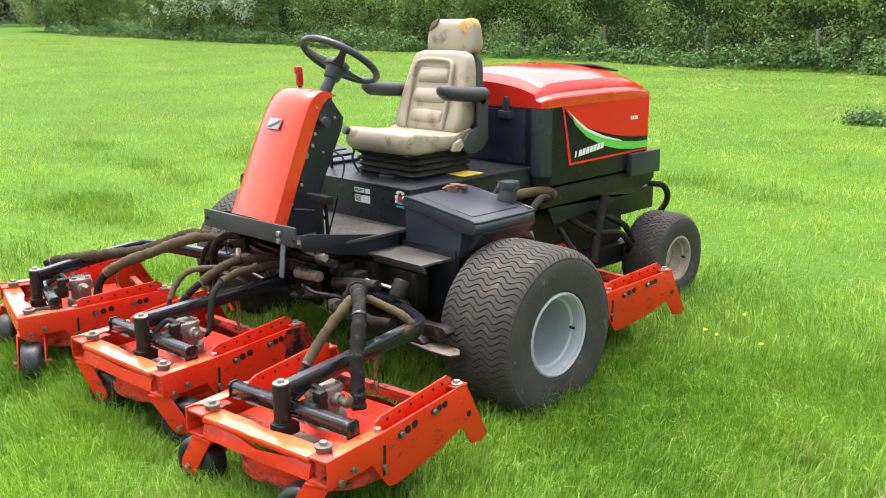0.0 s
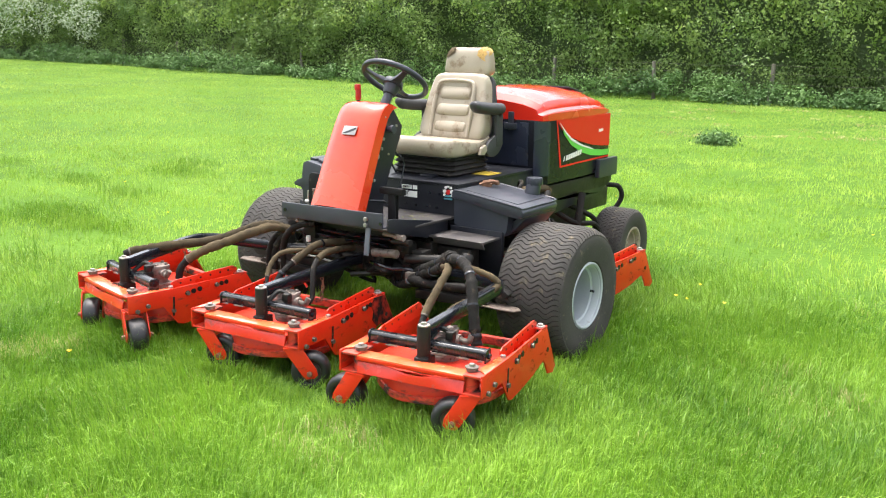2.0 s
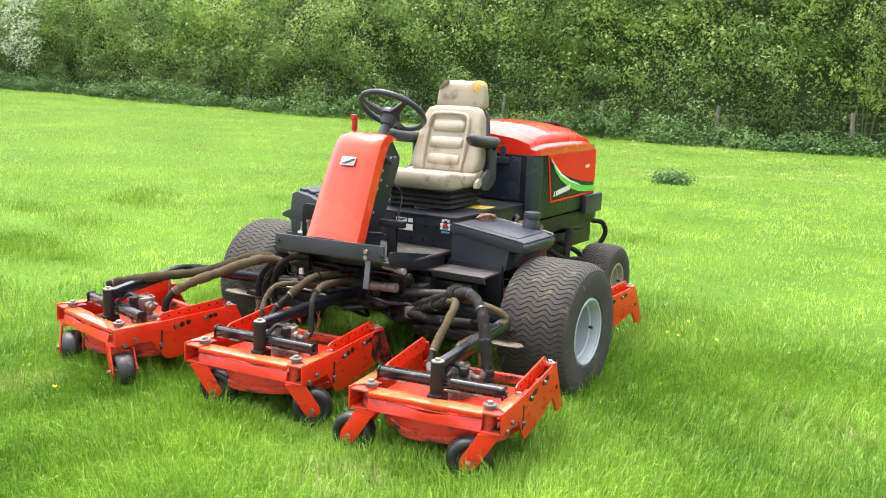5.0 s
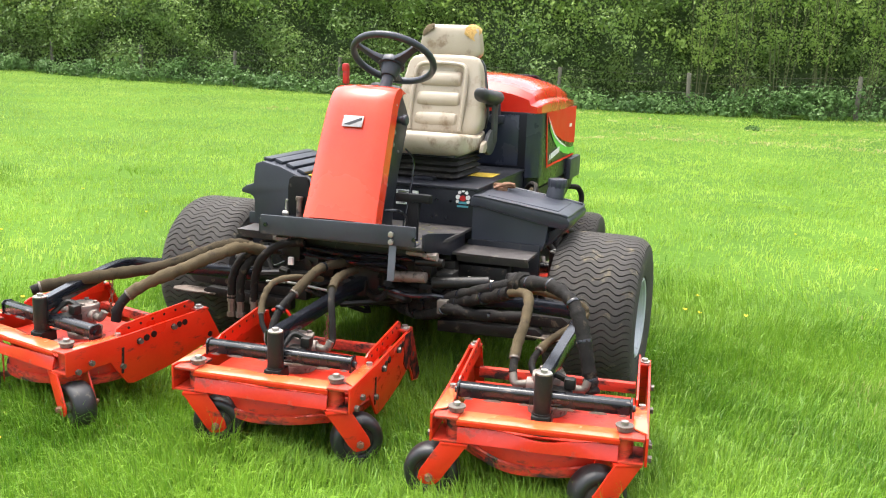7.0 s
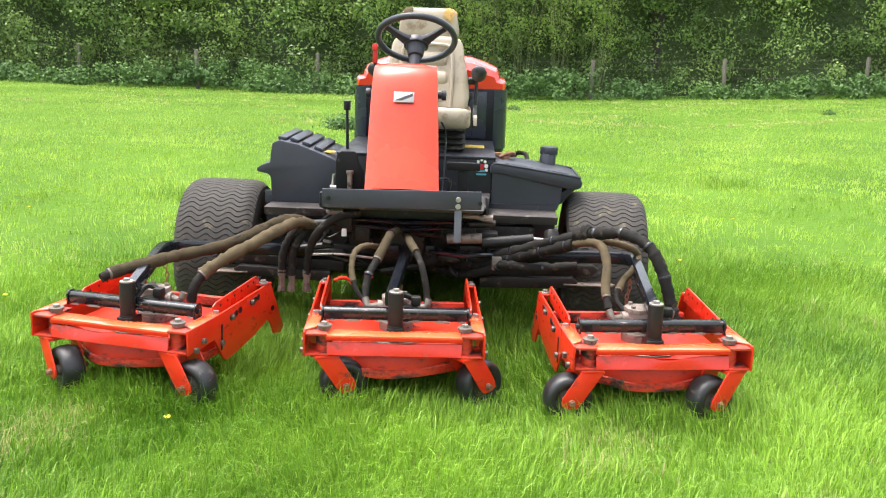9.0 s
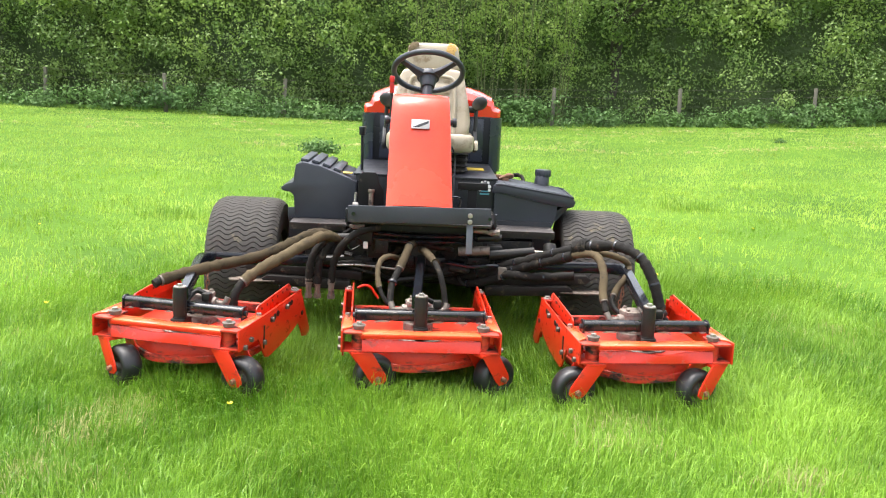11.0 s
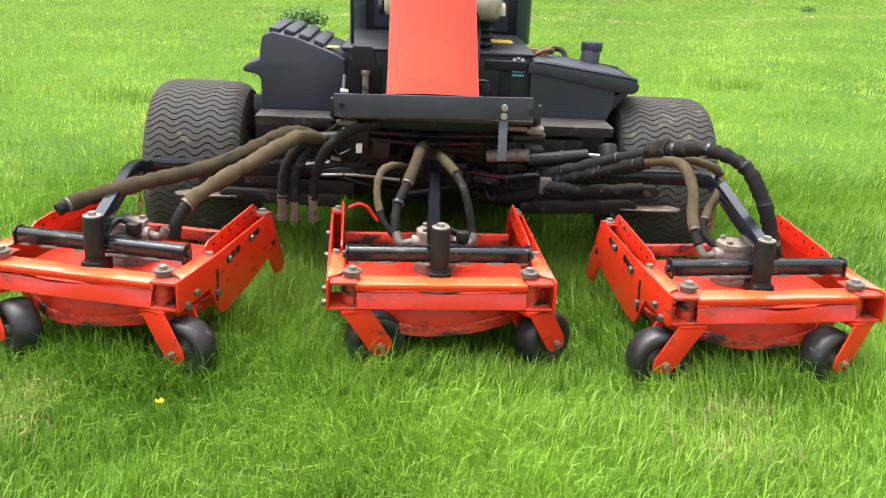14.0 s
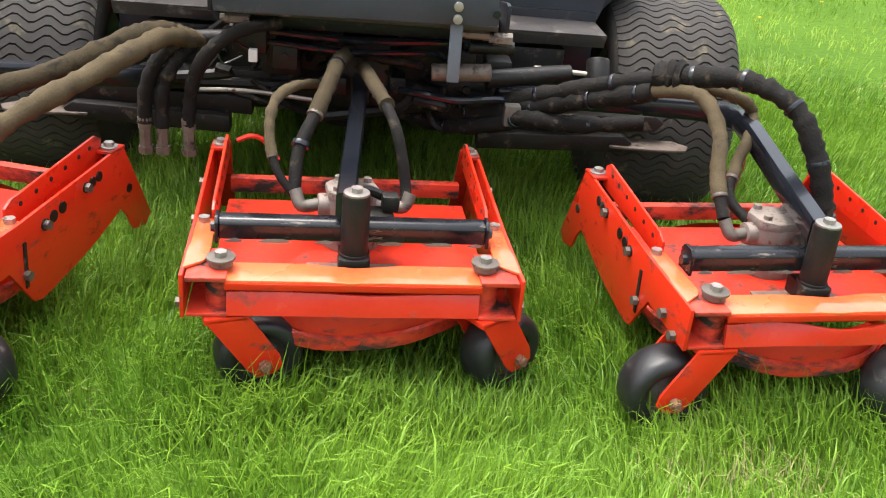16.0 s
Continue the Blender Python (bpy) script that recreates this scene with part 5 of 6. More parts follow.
part("old_fitting", bm, RUST, tank, "rusty brass fitting")
bm = bmesh.new()
rim = [(0.412, 1.116, 0.887), (0.44, 1.114, 0.890), (0.62, 1.114, 0.866), (0.815, 1.114, 0.839), (0.843, 1.13, 0.828), (0.845, 1.30, 0.828), (0.843, 1.485, 0.828), (0.815, 1.498, 0.839), (0.62, 1.498, 0.866), (0.44, 1.498, 0.890), (0.408, 1.485, 0.887), (0.406, 1.30, 0.887), (0.412, 1.116, 0.887)]
tube(bm, rim, 0.006, n=8, steps=3)
part("lid_rim", bm, PLASTIC, tank)
bm = bmesh.new()
prism(bm, [(0.46, 0.880), (0.79, 0.835), (0.795, 0.8465), (0.465, 0.8915)], "y", 1.16, 1.45, 0.003)
part("lid_panel", bm, PLASTIC, tank)
bm = bmesh.new()
tube(bm, [(0.60, 1.50, 0.862), (0.59, 1.55, 0.895), (0.55, 1.60, 0.895), (0.52, 1.64, 0.86)], 0.012, n=8)
part("breather_hose", bm, HOSE_BLACK, tank)

bm = bmesh.new()
outline = [(-0.36, 0.665), (-0.36, 0.875), (-0.40, 0.895), (-0.56, 0.955), (-0.655, 0.973), (-0.692, 0.958), (-0.700, 0.908), (-0.703, 0.862), (-0.745, 0.848), (-0.772, 0.830), (-0.768, 0.812), (-0.715, 0.803), (-0.70, 0.785), (-0.695, 0.665)]
prism(bm, outline, "y", 1.075, 1.62, 0.010)
box(bm, (-0.73, 1.08, 0.66), (-0.35, 1.10, 0.72), 0.004)
rtank = part("oil_tank", bm, PLASTIC, mower, "black plastic oil tank with ribbed top")
for x, z in ((-0.47, 0.927), (-0.53, 0.950), (-0.59, 0.968), (-0.65, 0.975)):
    bm = bmesh.new()
    box(bm, (-0.022, 1.12, -0.008), (0.022, 1.58, 0.012), 0.007, m=pose(x, 0, z, 0, 20 if x > -0.6 else 8, 0))
    part("rib", bm, PLASTIC, rtank)
bm = bmesh.new()
box(bm, (-0.44, 1.14, 0.912), (-0.39, 1.20, 0.916), 0.001, m=None)
part("tank_label", bm, YELLOW, rtank)

# ---- hood over the engine ----
HX = 0.045
bm = bmesh.new()
out = [(HX - 0.385, 2.02), (HX - 0.435, 2.09), (HX - 0.435, 3.00), (HX - 0.40, 3.05), (HX + 0.40, 3.05), (HX + 0.435, 3.00), (HX + 0.435, 2.09), (HX + 0.385, 2.02)]
prism(bm, out, "z", 0.80, 1.205, 0.012)
hood_box = part("engine_cover", bm, ENGINE_BLACK, mower, "glossy black engine cover sides")
bm = bmesh.new()
box(bm, (HX - 0.33, 2.012, 0.92), (HX + 0.33, 2.021, 1.19), 0.003)
front = part("front_panel", bm, NAVY, hood_box, "dark blue-black front panel")
for s in (1, -1):
    bm = bmesh.new()
    arc = [(HX + s * (0.372 + 0.078 * math.sin(a)), 2.086 - 0.078 * math.cos(a)) for a in (math.pi / 2 * j / 6 for j in range(7))]
    inner = [(HX + s * (0.372 + 0.050 * math.sin(a)), 2.086 - 0.050 * math.cos(a)) for a in (math.pi / 2 * j / 6 for j in range(6, -1, -1))]
    prism(bm, arc + inner, "z", 0.86, 1.20)
    part("corner_trim", bm, NAVY, hood_box)
for z in (1.02, 0.985, 0.955):
    for x in (-0.20, -0.15):
        bm = bmesh.new()
        rod(bm, (x, 2.006, z), (x, 2.014, z), 0.007, n=8)
        part("panel_bolt", bm, STEEL, front)
bm = bmesh.new()
rings = []
for y, hw, drop in ((2.035, 0.418, 0.075), (2.070, 0.437, 0.036), (2.14, 0.441, 0.010), (2.30, 0.443, 0.0), (2.60, 0.441, 0.004), (2.80, 0.436, 0.022), (2.94, 0.428, 0.060), (3.03, 0.414, 0.105), (3.07, 0.395, 0.140)):
    d = drop
    half = [(hw, 1.203), (hw, 1.250 - 0.25 * d), (hw - 0.004, 1.258 - 0.28 * d), (hw - 0.030, 1.266 - 0.32 * d), (hw - 0.038, 1.273 - 0.35 * d), (hw - 0.046, 1.310 - 0.55 * d), (hw - 0.058, 1.328 - 0.7 * d), (hw - 0.135, 1.362 - 0.85 * d), (hw * 0.52, 1.384 - d), (hw * 0.28, 1.396 - d), (hw * 0.1, 1.401 - d)]
    rings.append([(HX + x, y, z) for x, z in half] + [(HX - x, y, z) for x, z in reversed(half)])
loft(bm, rings)
hood = part("hood", bm, RED_HOOD, mower, "glossy red moulded engine hood", smooth=24)
bm = bmesh.new()
box(bm, (HX - 0.24, 2.72, 1.386), (HX + 0.24, 2.97, 1.396), 0.004)
bmesh.ops.transform(bm, matrix=Matrix.Translation((0, 2.85, 1.362)) @ Euler((radians(-10), 0, 0)).to_matrix().to_4x4() @ Matrix.Translation((0, -2.85, -1.392)), verts=bm.verts)
part("air_grille", bm, PLASTIC, hood)
for s in (1, -1):
    sx = HX + s * 0.4365
    # side graphics, flat on the panel
    bm = bmesh.new()
    prism(bm, [(2.19, 1.204), (2.26, 1.140), (2.38, 1.085), (2.52, 1.045), (2.70, 1.008), (2.86, 0.988), (2.995, 0.978), (2.998, 1.204)], "x", sx, sx + s * 0.003)
    part("side_flash", bm, RED_DECAL, hood_box)
    bm = bmesh.new()
    prism(bm, [(2.245, 1.170), (2.38, 1.070), (2.55, 1.012), (2.72, 0.975), (2.88, 0.958), (2.995, 0.955), (2.995, 0.915), (2.86, 0.918), (2.70, 0.935), (2.55, 0.968), (2.40, 1.03), (2.30, 1.10)], "x", sx, sx + s * 0.003)
    part("green_flash", bm, GREEN, hood_box)
    bm = bmesh.new()
    prism(bm, [(2.225, 1.185), (2.31, 1.113), (2.40, 1.058), (2.55, 1.008), (2.74, 0.971), (2.72, 0.982), (2.55, 1.022), (2.40, 1.075), (2.31, 1.128)], "x", sx + s * 0.003, sx + s * 0.0045)
    part("white_flash", bm, WHITE, hood_box)
    bm = bmesh.new()
    prism(bm, [(2.185, 1.204), (2.197, 1.204), (2.268, 0.905), (2.250, 0.893)], "x", sx, sx + s * 0.003)
    prism(bm, [(2.250, 0.893), (2.268, 0.905), (2.995, 0.912), (2.995, 0.902)], "x", sx, sx + s * 0.003)
    part("red_line", bm, RED_DECAL, hood_box)
    bm = bmesh.new()
    for k in range(8):
        y = 2.295 + k * 0.033
        z = 0.928 + k * 0.0035
        w = 0.012 if k == 0 else 0.027
        prism(bm, [(y, z), (y + w, z + 0.003), (y + w + 0.007, z + 0.036), (y + 0.007, z + 0.033)], "x", sx + s * 0.003, sx + s * 0.0045)
    part("side_marking", bm, WHITE, hood_box, "white slanted maker's marking as plain blocks")
    bm = bmesh.new()
    for k in range(4):
        y = 2.815 + k * 0.018
        prism(bm, [(y, 1.085), (y + 0.012, 1.085), (y + 0.014, 1.105), (y + 0.002, 1.105)], "x", sx + s * 0.003, sx + s * 0.0045)
    part("model_marking", bm, WHITE, hood_box)
    bm = bmesh.new()
    box(bm, (sx - 0.01 if s > 0 else sx - 0.03, 2.80, 0.765), (sx + 0.03 if s > 0 else sx + 0.01, 3.10, 0.895), 0.012)
    part("rear_lamp_box", bm, PLASTIC, hood_box)
bm = bmesh.new()
box(bm, (HX + 0.19, 1.992, 1.14), (HX + 0.225, 2.016, 1.255), 0.007)
box(bm, (HX + 0.165, 1.985, 1.145), (HX + 0.25, 2.016, 1.185), 0.008)
part("hood_latch", bm, PLASTIC, hood)
for ob in (hood, hood_box):
    ob.matrix_basis = Matrix.Translation((0, 0.035, 0.012)) @ Matrix.Diagonal((1, 0.97, 1, 1))

# ---- frame, axle and hydraulics underneath ----
for x in (-0.34, 0.34):
    bm = bmesh.new()
    box(bm, (x - 0.03, 0.95, 0.52), (x + 0.03, 3.20, 0.66), 0.006)
    part("chassis_rail", bm, BLACK_DIRTY, mower, "black steel chassis rail")
# the belly box is unseen, added to keep light off the ground beneath
for name, lo, hi, bev in (("engine_tray", (-0.42, 2.0, 0.70), (0.47, 3.0, 0.80), 0.008), ("gearbox", (-0.30, 1.10, 0.36), (0.30, 1.55, 0.66), 0.02), ("engine_block", (-0.36, 2.05, 0.36), (0.36, 2.9, 0.72), 0.03), ("belly_plate", (-0.40, 1.42, 0.24), (0.40, 2.95, 0.36), 0.03)):
    bm = bmesh.new()
    box(bm, lo, hi, bev)
    part(name, bm, BLACK_DIRTY, mower)
bm = bmesh.new()
rod(bm, (-0.78, 1.285, 0.37), (0.78, 1.285, 0.37), 0.065, n=20)
box(bm, (-0.62, 1.22, 0.27), (-0.44, 1.46, 0.46), 0.02)
box(bm, (0.44, 1.22, 0.27), (0.62, 1.46, 0.46), 0.02)
rod(bm, (-0.70, 1.285, 0.37), (-0.60, 1.285, 0.37), 0.13, n=24, bevel=0.01)
rod(bm, (0.60, 1.285, 0.37), (0.70, 1.285, 0.37), 0.13, n=24, bevel=0.01)
part("front_axle", bm, BLACK_DIRTY, mower, "oily black front axle")
bm = bmesh.new()
rod(bm, (-0.52, 3.04, 0.30), (0.52, 3.04, 0.30), 0.045, n=16)
box(bm, (-0.06, 2.95, 0.28), (0.06, 3.2, 0.52), 0.01)
part("rear_axle", bm, BLACK_DIRTY, mower)
bm = bmesh.new()
prism(bm, [(2.05, 0.735), (2.12, 0.60), (2.85, 0.66), (3.05, 0.73), (3.05, 0.775), (2.05, 0.70)], "x", 0.452, 0.466, 0.004)
part("side_rail", bm, BLACK, mower)
bm = bmesh.new()
tube(bm, [(0.50, 2.52, 0.70), (0.52, 2.45, 0.58), (0.53, 2.40, 0.46), (0.55, 2.36, 0.36)], 0.026, n=10)
part("rear_lift_hose", bm, HOSE_BLACK, mower)
for k, pts in enumerate(([(0.45, 3.02, 0.70), (0.50, 3.10, 0.68), (0.52, 3.12, 0.60), (0.48, 3.08, 0.50)], [(0.40, 2.50, 0.62), (0.46, 2.62, 0.56), (0.50, 2.72, 0.50), (0.50, 2.80, 0.40)], [(0.42, 2.30, 0.60), (0.52, 2.40, 0.52), (0.58, 2.55, 0.50), (0.55, 2.70, 0.40), (0.48, 2.78, 0.34)], [(0.44, 2.2, 0.56), (0.6, 2.16, 0.42), (0.64, 2.1, 0.38)], [(0.42, 1.95, 0.74), (0.50, 2.02, 0.76), (0.60, 1.85, 0.80), (0.66, 1.72, 0.78), (0.66, 1.62, 0.70)])):
    bm = bmesh.new()
    tube(bm, pts, 0.018, n=9)
    part("rear_pipe", bm, HOSE_BLACK, mower)
bm = bmesh.new()
tube(bm, [(0.42, 1.68, 0.80), (0.45, 1.85, 0.80), (0.46, 2.05, 0.79), (0.46, 2.12, 0.76)], 0.026, n=10)
part("air_hose", bm, HOSE_TAN, mower)
# dark mass added under the platform to close gaps that let light through
bm = bmesh.new()
box(bm, (-0.50, 1.02, 0.34), (0.52, 1.20, 0.64), 0.02)
rod(bm, (-0.30, 0.96, 0.45), (0.34, 0.96, 0.43), 0.07, n=18, bevel=0.01)
part("pump_housing", bm, BLACK_DIRTY, mower, "oily black mass added to darken the space under the platform")
# crossmember and valve blocks at the front
bm = bmesh.new()
box(bm, (-0.40, 0.92, 0.47), (0.40, 0.98, 0.62), 0.008)
box(bm, (-0.34, 0.74, 0.66), (0.34, 0.95, 0.70), 0.006)
part("crossmember", bm, BLACK_DIRTY, mower)
bm = bmesh.new()
box(bm, (-0.62, 0.98, 0.44), (-0.36, 1.06, 0.60), 0.01)
part("mount_block", bm, BLACK_DIRTY, mower)
bm = bmesh.new()
box(bm, (0.36, 0.98, 0.44), (0.62, 1.06, 0.60), 0.01)
part("mount_block", bm, BLACK_DIRTY, mower)
bm = bmesh.new()
prism(bm, [(-0.07, 0.80), (0.09, 0.80), (0.12, 0.94), (-0.10, 0.94)], "z", 0.46, 0.62, 0.012)
part("valve_body", bm, BLACK_DIRTY, mower)
bm = bmesh.new()
rod(bm, (0.20, 0.66, 0.590), (0.36, 0.66, 0.600), 0.024, n=14, bevel=0.004)
part("linkage", bm, RUSTY_PLATE, mower, "rusty brown linkage pin")
bm = bmesh.new()
rod(bm, (0.30, 0.70, 0.655), (0.42, 0.70, 0.66), 0.018, n=12)
part("linkage", bm, BLACK_DIRTY, mower)
bm = bmesh.new()
rod(bm, (0.36, 0.74, 0.56), (0.60, 0.78, 0.58), 0.026, n=14)
part("linkage", bm, BLACK_DIRTY, mower)
bm = bmesh.new()
rod(bm, (-0.50, 0.72, 0.62), (-0.30, 0.70, 0.64), 0.020, n=12)
box(bm, (-0.33, 0.68, 0.60), (-0.24, 0.78, 0.68), 0.01)
part("linkage", bm, BLACK_DIRTY, mower)
bm = bmesh.new()
rod(bm, (0.50, 0.80, 0.585), (0.70, 0.82, 0.570), 0.007, n=12)
part("cylinder_rod", bm, ZINC, mower, "bright chrome cylinder rod")
bm = bmesh.new()
rod(bm, (0.69, 0.80, 0.545), (0.69, 0.84, 0.61), 0.035, n=16, bevel=0.006)
part("cylinder_end", bm, BLACK_DIRTY, mower)
bm = bmesh.new()
rod(bm, (-0.60, 0.80, 0.545), (-0.60, 0.84, 0.61), 0.035, n=16, bevel=0.006)
part("cylinder_end", bm, BLACK_DIRTY, mower)
bm = bmesh.new()
rod(bm, (-0.52, 0.70, 0.605), (-0.44, 0.70, 0.612), 0.009, n=10)
part("cylinder_rod", bm, ZINC, mower)
for s in (1, -1):
    for k, (x0, x1, y, z0, z1) in enumerate(((0.30, 0.90, 0.86, 0.42, 0.445), (0.36, 0.80, 0.82, 0.375, 0.39), (0.25, 0.62, 0.88, 0.50, 0.49))):
        bm = bmesh.new()
        prism(bm, [(s * x0, z0), (s * x1, z1), (s * (x1 + 0.03), z1 - 0.02), (s * x1, z1 - 0.05), (s * x0, z0 - 0.05)], "y", y, y + 0.05, 0.006)
        part("lift_link", bm, BLACK_DIRTY, mower)
    bm = bmesh.new()
    prism(bm, [(s * 0.76, 0.81), (s * 0.90, 0.80), (s * 0.99, 0.81), (s * 1.01, 0.85), (s * 0.97, 0.89), (s * 0.76, 0.90)], "z", 0.355, 0.362, 0.002)
    part("guard_plate", bm, RUSTY_PLATE, mower, "rusty scraped guard plate before the tyre")


def arm(pts, name="lift_arm"):
    """A square steel arm along a soft line."""
    bm = bmesh.new()
    line = smooth_line(pts, 5)
    rings = []
    for i, c in enumerate(line):
        d = (line[min(i + 1, len(line) - 1)] - line[max(i - 1, 0)])
        d.z *= 0.3
        s = d.normalized().cross(Vector((0, 0, 1))).normalized()
        w, h = 0.021, 0.028
        rings.append([tuple(c + s * a * w + Vector((0, 0, b * h))) for a, b in ((-1, -0.8), (-0.8, -1), (0.8, -1), (1, -0.8), (1, 0.8), (0.8, 1), (-0.8, 1), (-1, 0.8))])
    loft(bm, rings)
    return part(name, bm, BLACK_GLOSS, mower, "glossy black lift arm", smooth=50)


arm([(1.03, 0.0, 0.475), (1.035, 0.25, 0.505), (1.04, 0.50, 0.535), (1.03, 0.60, 0.54), (0.95, 0.68, 0.53), (0.70, 0.80, 0.50), (0.40, 0.90, 0.47)])
arm([(-1.03, 0.0, 0.475), (-1.05, 0.25, 0.50), (-1.08, 0.52, 0.515), (-1.06, 0.63, 0.51), (-0.97, 0.70, 0.50), (-0.70, 0.80, 0.48), (-0.40, 0.90, 0.46)])
arm([(0.0, 0.0, 0.475), (0.005, 0.30, 0.49), (0.01, 0.62, 0.505), (0.012, 0.92, 0.51)])

# ---- hoses ----


def hose(pts, r, mat, seed=1, rough=0.12, bands=0, bare=0.0):
    """A sheathed hose; bare: the share at its end where the sleeve stops and dark rubber shows."""
    bm = bmesh.new()
    whole = smooth_line(pts, 9)
    cut = int(len(whole) * (1 - bare))
    tube(bm, [tuple(p) for p in whole[:cut + 1]], r, n=12, steps=1, rough=rough, seed=seed)
    ob = part("hose", bm, mat, mower, "hydraulic hose in a dirty fabric sleeve" if mat is not HOSE_BLACK else "black sheathed hydraulic hose", smooth=70)
    if bare:
        end = bmesh.new()
        tube(end, [tuple(p) for p in whole[cut - 2:]], r * 0.80, n=12, steps=1, rough=0.03, seed=seed)
        part("bare_end", end, HOSE_BLACK, ob, "bare oily black rubber end")
        d = (whole[cut] - whole[cut - 1]).normalized()
        cuff = bmesh.new()
        rod(cuff, whole[cut] - d * 0.005, whole[cut] + d * 0.005, r * 1.04, n=14, bevel=0.003)
        part("clip", cuff, WASHER, ob)
    line = whole
    for k in range(bands):
        i = int((k + 0.6) / bands * (len(line) - 2))
        bm = bmesh.new()
        d = (line[i + 1] - line[i]).normalized()
        rod(bm, line[i] - d * 0.006, line[i] + d * 0.006, r * 1.12, n=14, bevel=0.002)
        part("cable_tie", bm, BLACK_GLOSS, ob)
    return ob


hose([(-0.44, 0.68, 0.630), (-0.50, 0.60, 0.665), (-0.58, 0.53, 0.650), (-0.70, 0.46, 0.595), (-0.82, 0.40, 0.560), (-0.95, 0.32, 0.540), (-1.07, 0.22, 0.520), (-1.16, 0.14, 0.500), (-1.19, 0.11, 0.485)], 0.026, HOSE_BROWN, 3, bare=0.12)
hose([(-0.42, 0.70, 0.620), (-0.48, 0.60, 0.655), (-0.55, 0.50, 0.630), (-0.64, 0.41, 0.585), (-0.74, 0.32, 0.535), (-0.81, 0.26, 0.485), (-0.845, 0.225, 0.430), (-0.855, 0.215, 0.370)], 0.026, HOSE_TAN, 4, bare=0.27)
hose([(-0.47, 0.66, 0.62), (-0.515, 0.64, 0.58), (-0.548, 0.63, 0.50), (-0.555, 0.63, 0.41)], 0.019, HOSE_BLACK, 5)
hose([(-0.43, 0.68, 0.62), (-0.475, 0.64, 0.57), (-0.505, 0.63, 0.50), (-0.510, 0.63, 0.40)], 0.019, HOSE_BLACK, 6)
hose([(-0.20, 0.64, 0.700), (-0.30, 0.60, 0.680), (-0.385, 0.60, 0.61), (-0.428, 0.62, 0.51), (-0.440, 0.63, 0.40)], 0.018, HOSE_BLACK, 7)
for x in (-0.555, -0.510, -0.440):
    bm = bmesh.new()
    rod(bm, (x, 0.63, 0.345), (x, 0.63, 0.395), 0.016, n=6)
    rod(bm, (x, 0.63, 0.325), (x, 0.63, 0.345), 0.021, n=6)
    rod(bm, (x, 0.63, 0.395), (x, 0.63, 0.425), 0.019, n=12)
    part("hose_fitting", bm, RUSTY_PLATE, mower, "dirty steel hose fitting")
hose([(-0.10, 0.62, 0.550), (-0.145, 0.45, 0.590), (-0.182, 0.34, 0.585), (-0.188, 0.27, 0.525), (-0.165, 0.225, 0.455), (-0.125, 0.205, 0.405)], 0.0125, HOSE_TAN, 8, bare=0.3)
hose([(-0.02, 0.80, 0.60), (-0.045, 0.58, 0.625), (-0.055, 0.47, 0.620), (-0.085, 0.36, 0.560), (-0.120, 0.28, 0.490), (-0.125, 0.22, 0.405)], 0.020, HOSE_BROWN, 9, bands=2, bare=0.38)
hose([(0.01, 0.72, 0.58), (0.030, 0.58, 0.598), (0.050, 0.45, 0.604), (0.080, 0.345, 0.590)], 0.018, HOSE_BROWN, 10)
hose([(0.076, 0.355, 0.592), (0.102, 0.295, 0.555), (0.122, 0.265, 0.490), (0.134, 0.245, 0.420), (0.135, 0.215, 0.395)], 0.0135, HOSE_BLACK, 11, rough=0.02)
hose([(0.20, 0.86, 0.44), (0.36, 0.78, 0.470), (0.52, 0.69, 0.540), (0.665, 0.60, 0.605), (0.800, 0.50, 0.662), (0.90, 0.43, 0.690), (0.975, 0.37, 0.695), (1.058, 0.30, 0.655), (1.108, 0.245, 0.560), (1.140, 0.215, 0.450), (1.160, 0.205, 0.375)], 0.025, HOSE_BLACK, 12, rough=0.18, bands=8)
hose([(0.22, 0.85, 0.42), (0.40, 0.75, 0.465), (0.56, 0.66, 0.530), (0.70, 0.56, 0.590), (0.765, 0.505, 0.622)], 0.026, HOSE_BLACK, 21, rough=0.2, bands=4)
hose([(0.70, 0.56, 0.590), (0.80, 0.475, 0.635), (0.863, 0.40, 0.640), (0.882, 0.30, 0.582), (0.872, 0.23, 0.500), (0.880, 0.160, 0.425)], 0.019, HOSE_TAN, 13, bare=0.12)
hose([(0.40, 0.78, 0.44), (0.60, 0.64, 0.54), (0.78, 0.535, 0.622)], 0.022, HOSE_BLACK, 22, rough=0.2)
hose([(0.72, 0.57, 0.595), (0.80, 0.53, 0.632), (0.92, 0.51, 0.635), (1.02, 0.535, 0.605), (1.055, 0.545, 0.565), (1.025, 0.46, 0.530), (0.96, 0.35, 0.495), (0.925, 0.26, 0.440), (0.96, 0.19, 0.405)], 0.016, HOSE_TAN, 14, bare=0.2)
bm = bmesh.new()
tube(bm, [(0.775, 0.525, 0.655), (0.80, 0.505, 0.665), (0.83, 0.48, 0.670)], 0.040, n=10, rough=0.15, seed=8)
part("hose_wrap", bm, HOSE_BLACK, mower)
hose([(0.12, 0.90, 0.40), (0.28, 0.80, 0.395), (0.42, 0.70, 0.45), (0.46, 0.66, 0.48), (0.60, 0.66, 0.47), (0.80, 0.68, 0.48)], 0.022, HOSE_BLACK, 15, rough=0.18, bands=3)
bm = bmesh.new()
box(bm, (0.41, 0.66, 0.45), (0.455, 0.70, 0.51), 0.006)
part("hose_clamp", bm, WASHER, mower)
rng = random.Random(12)
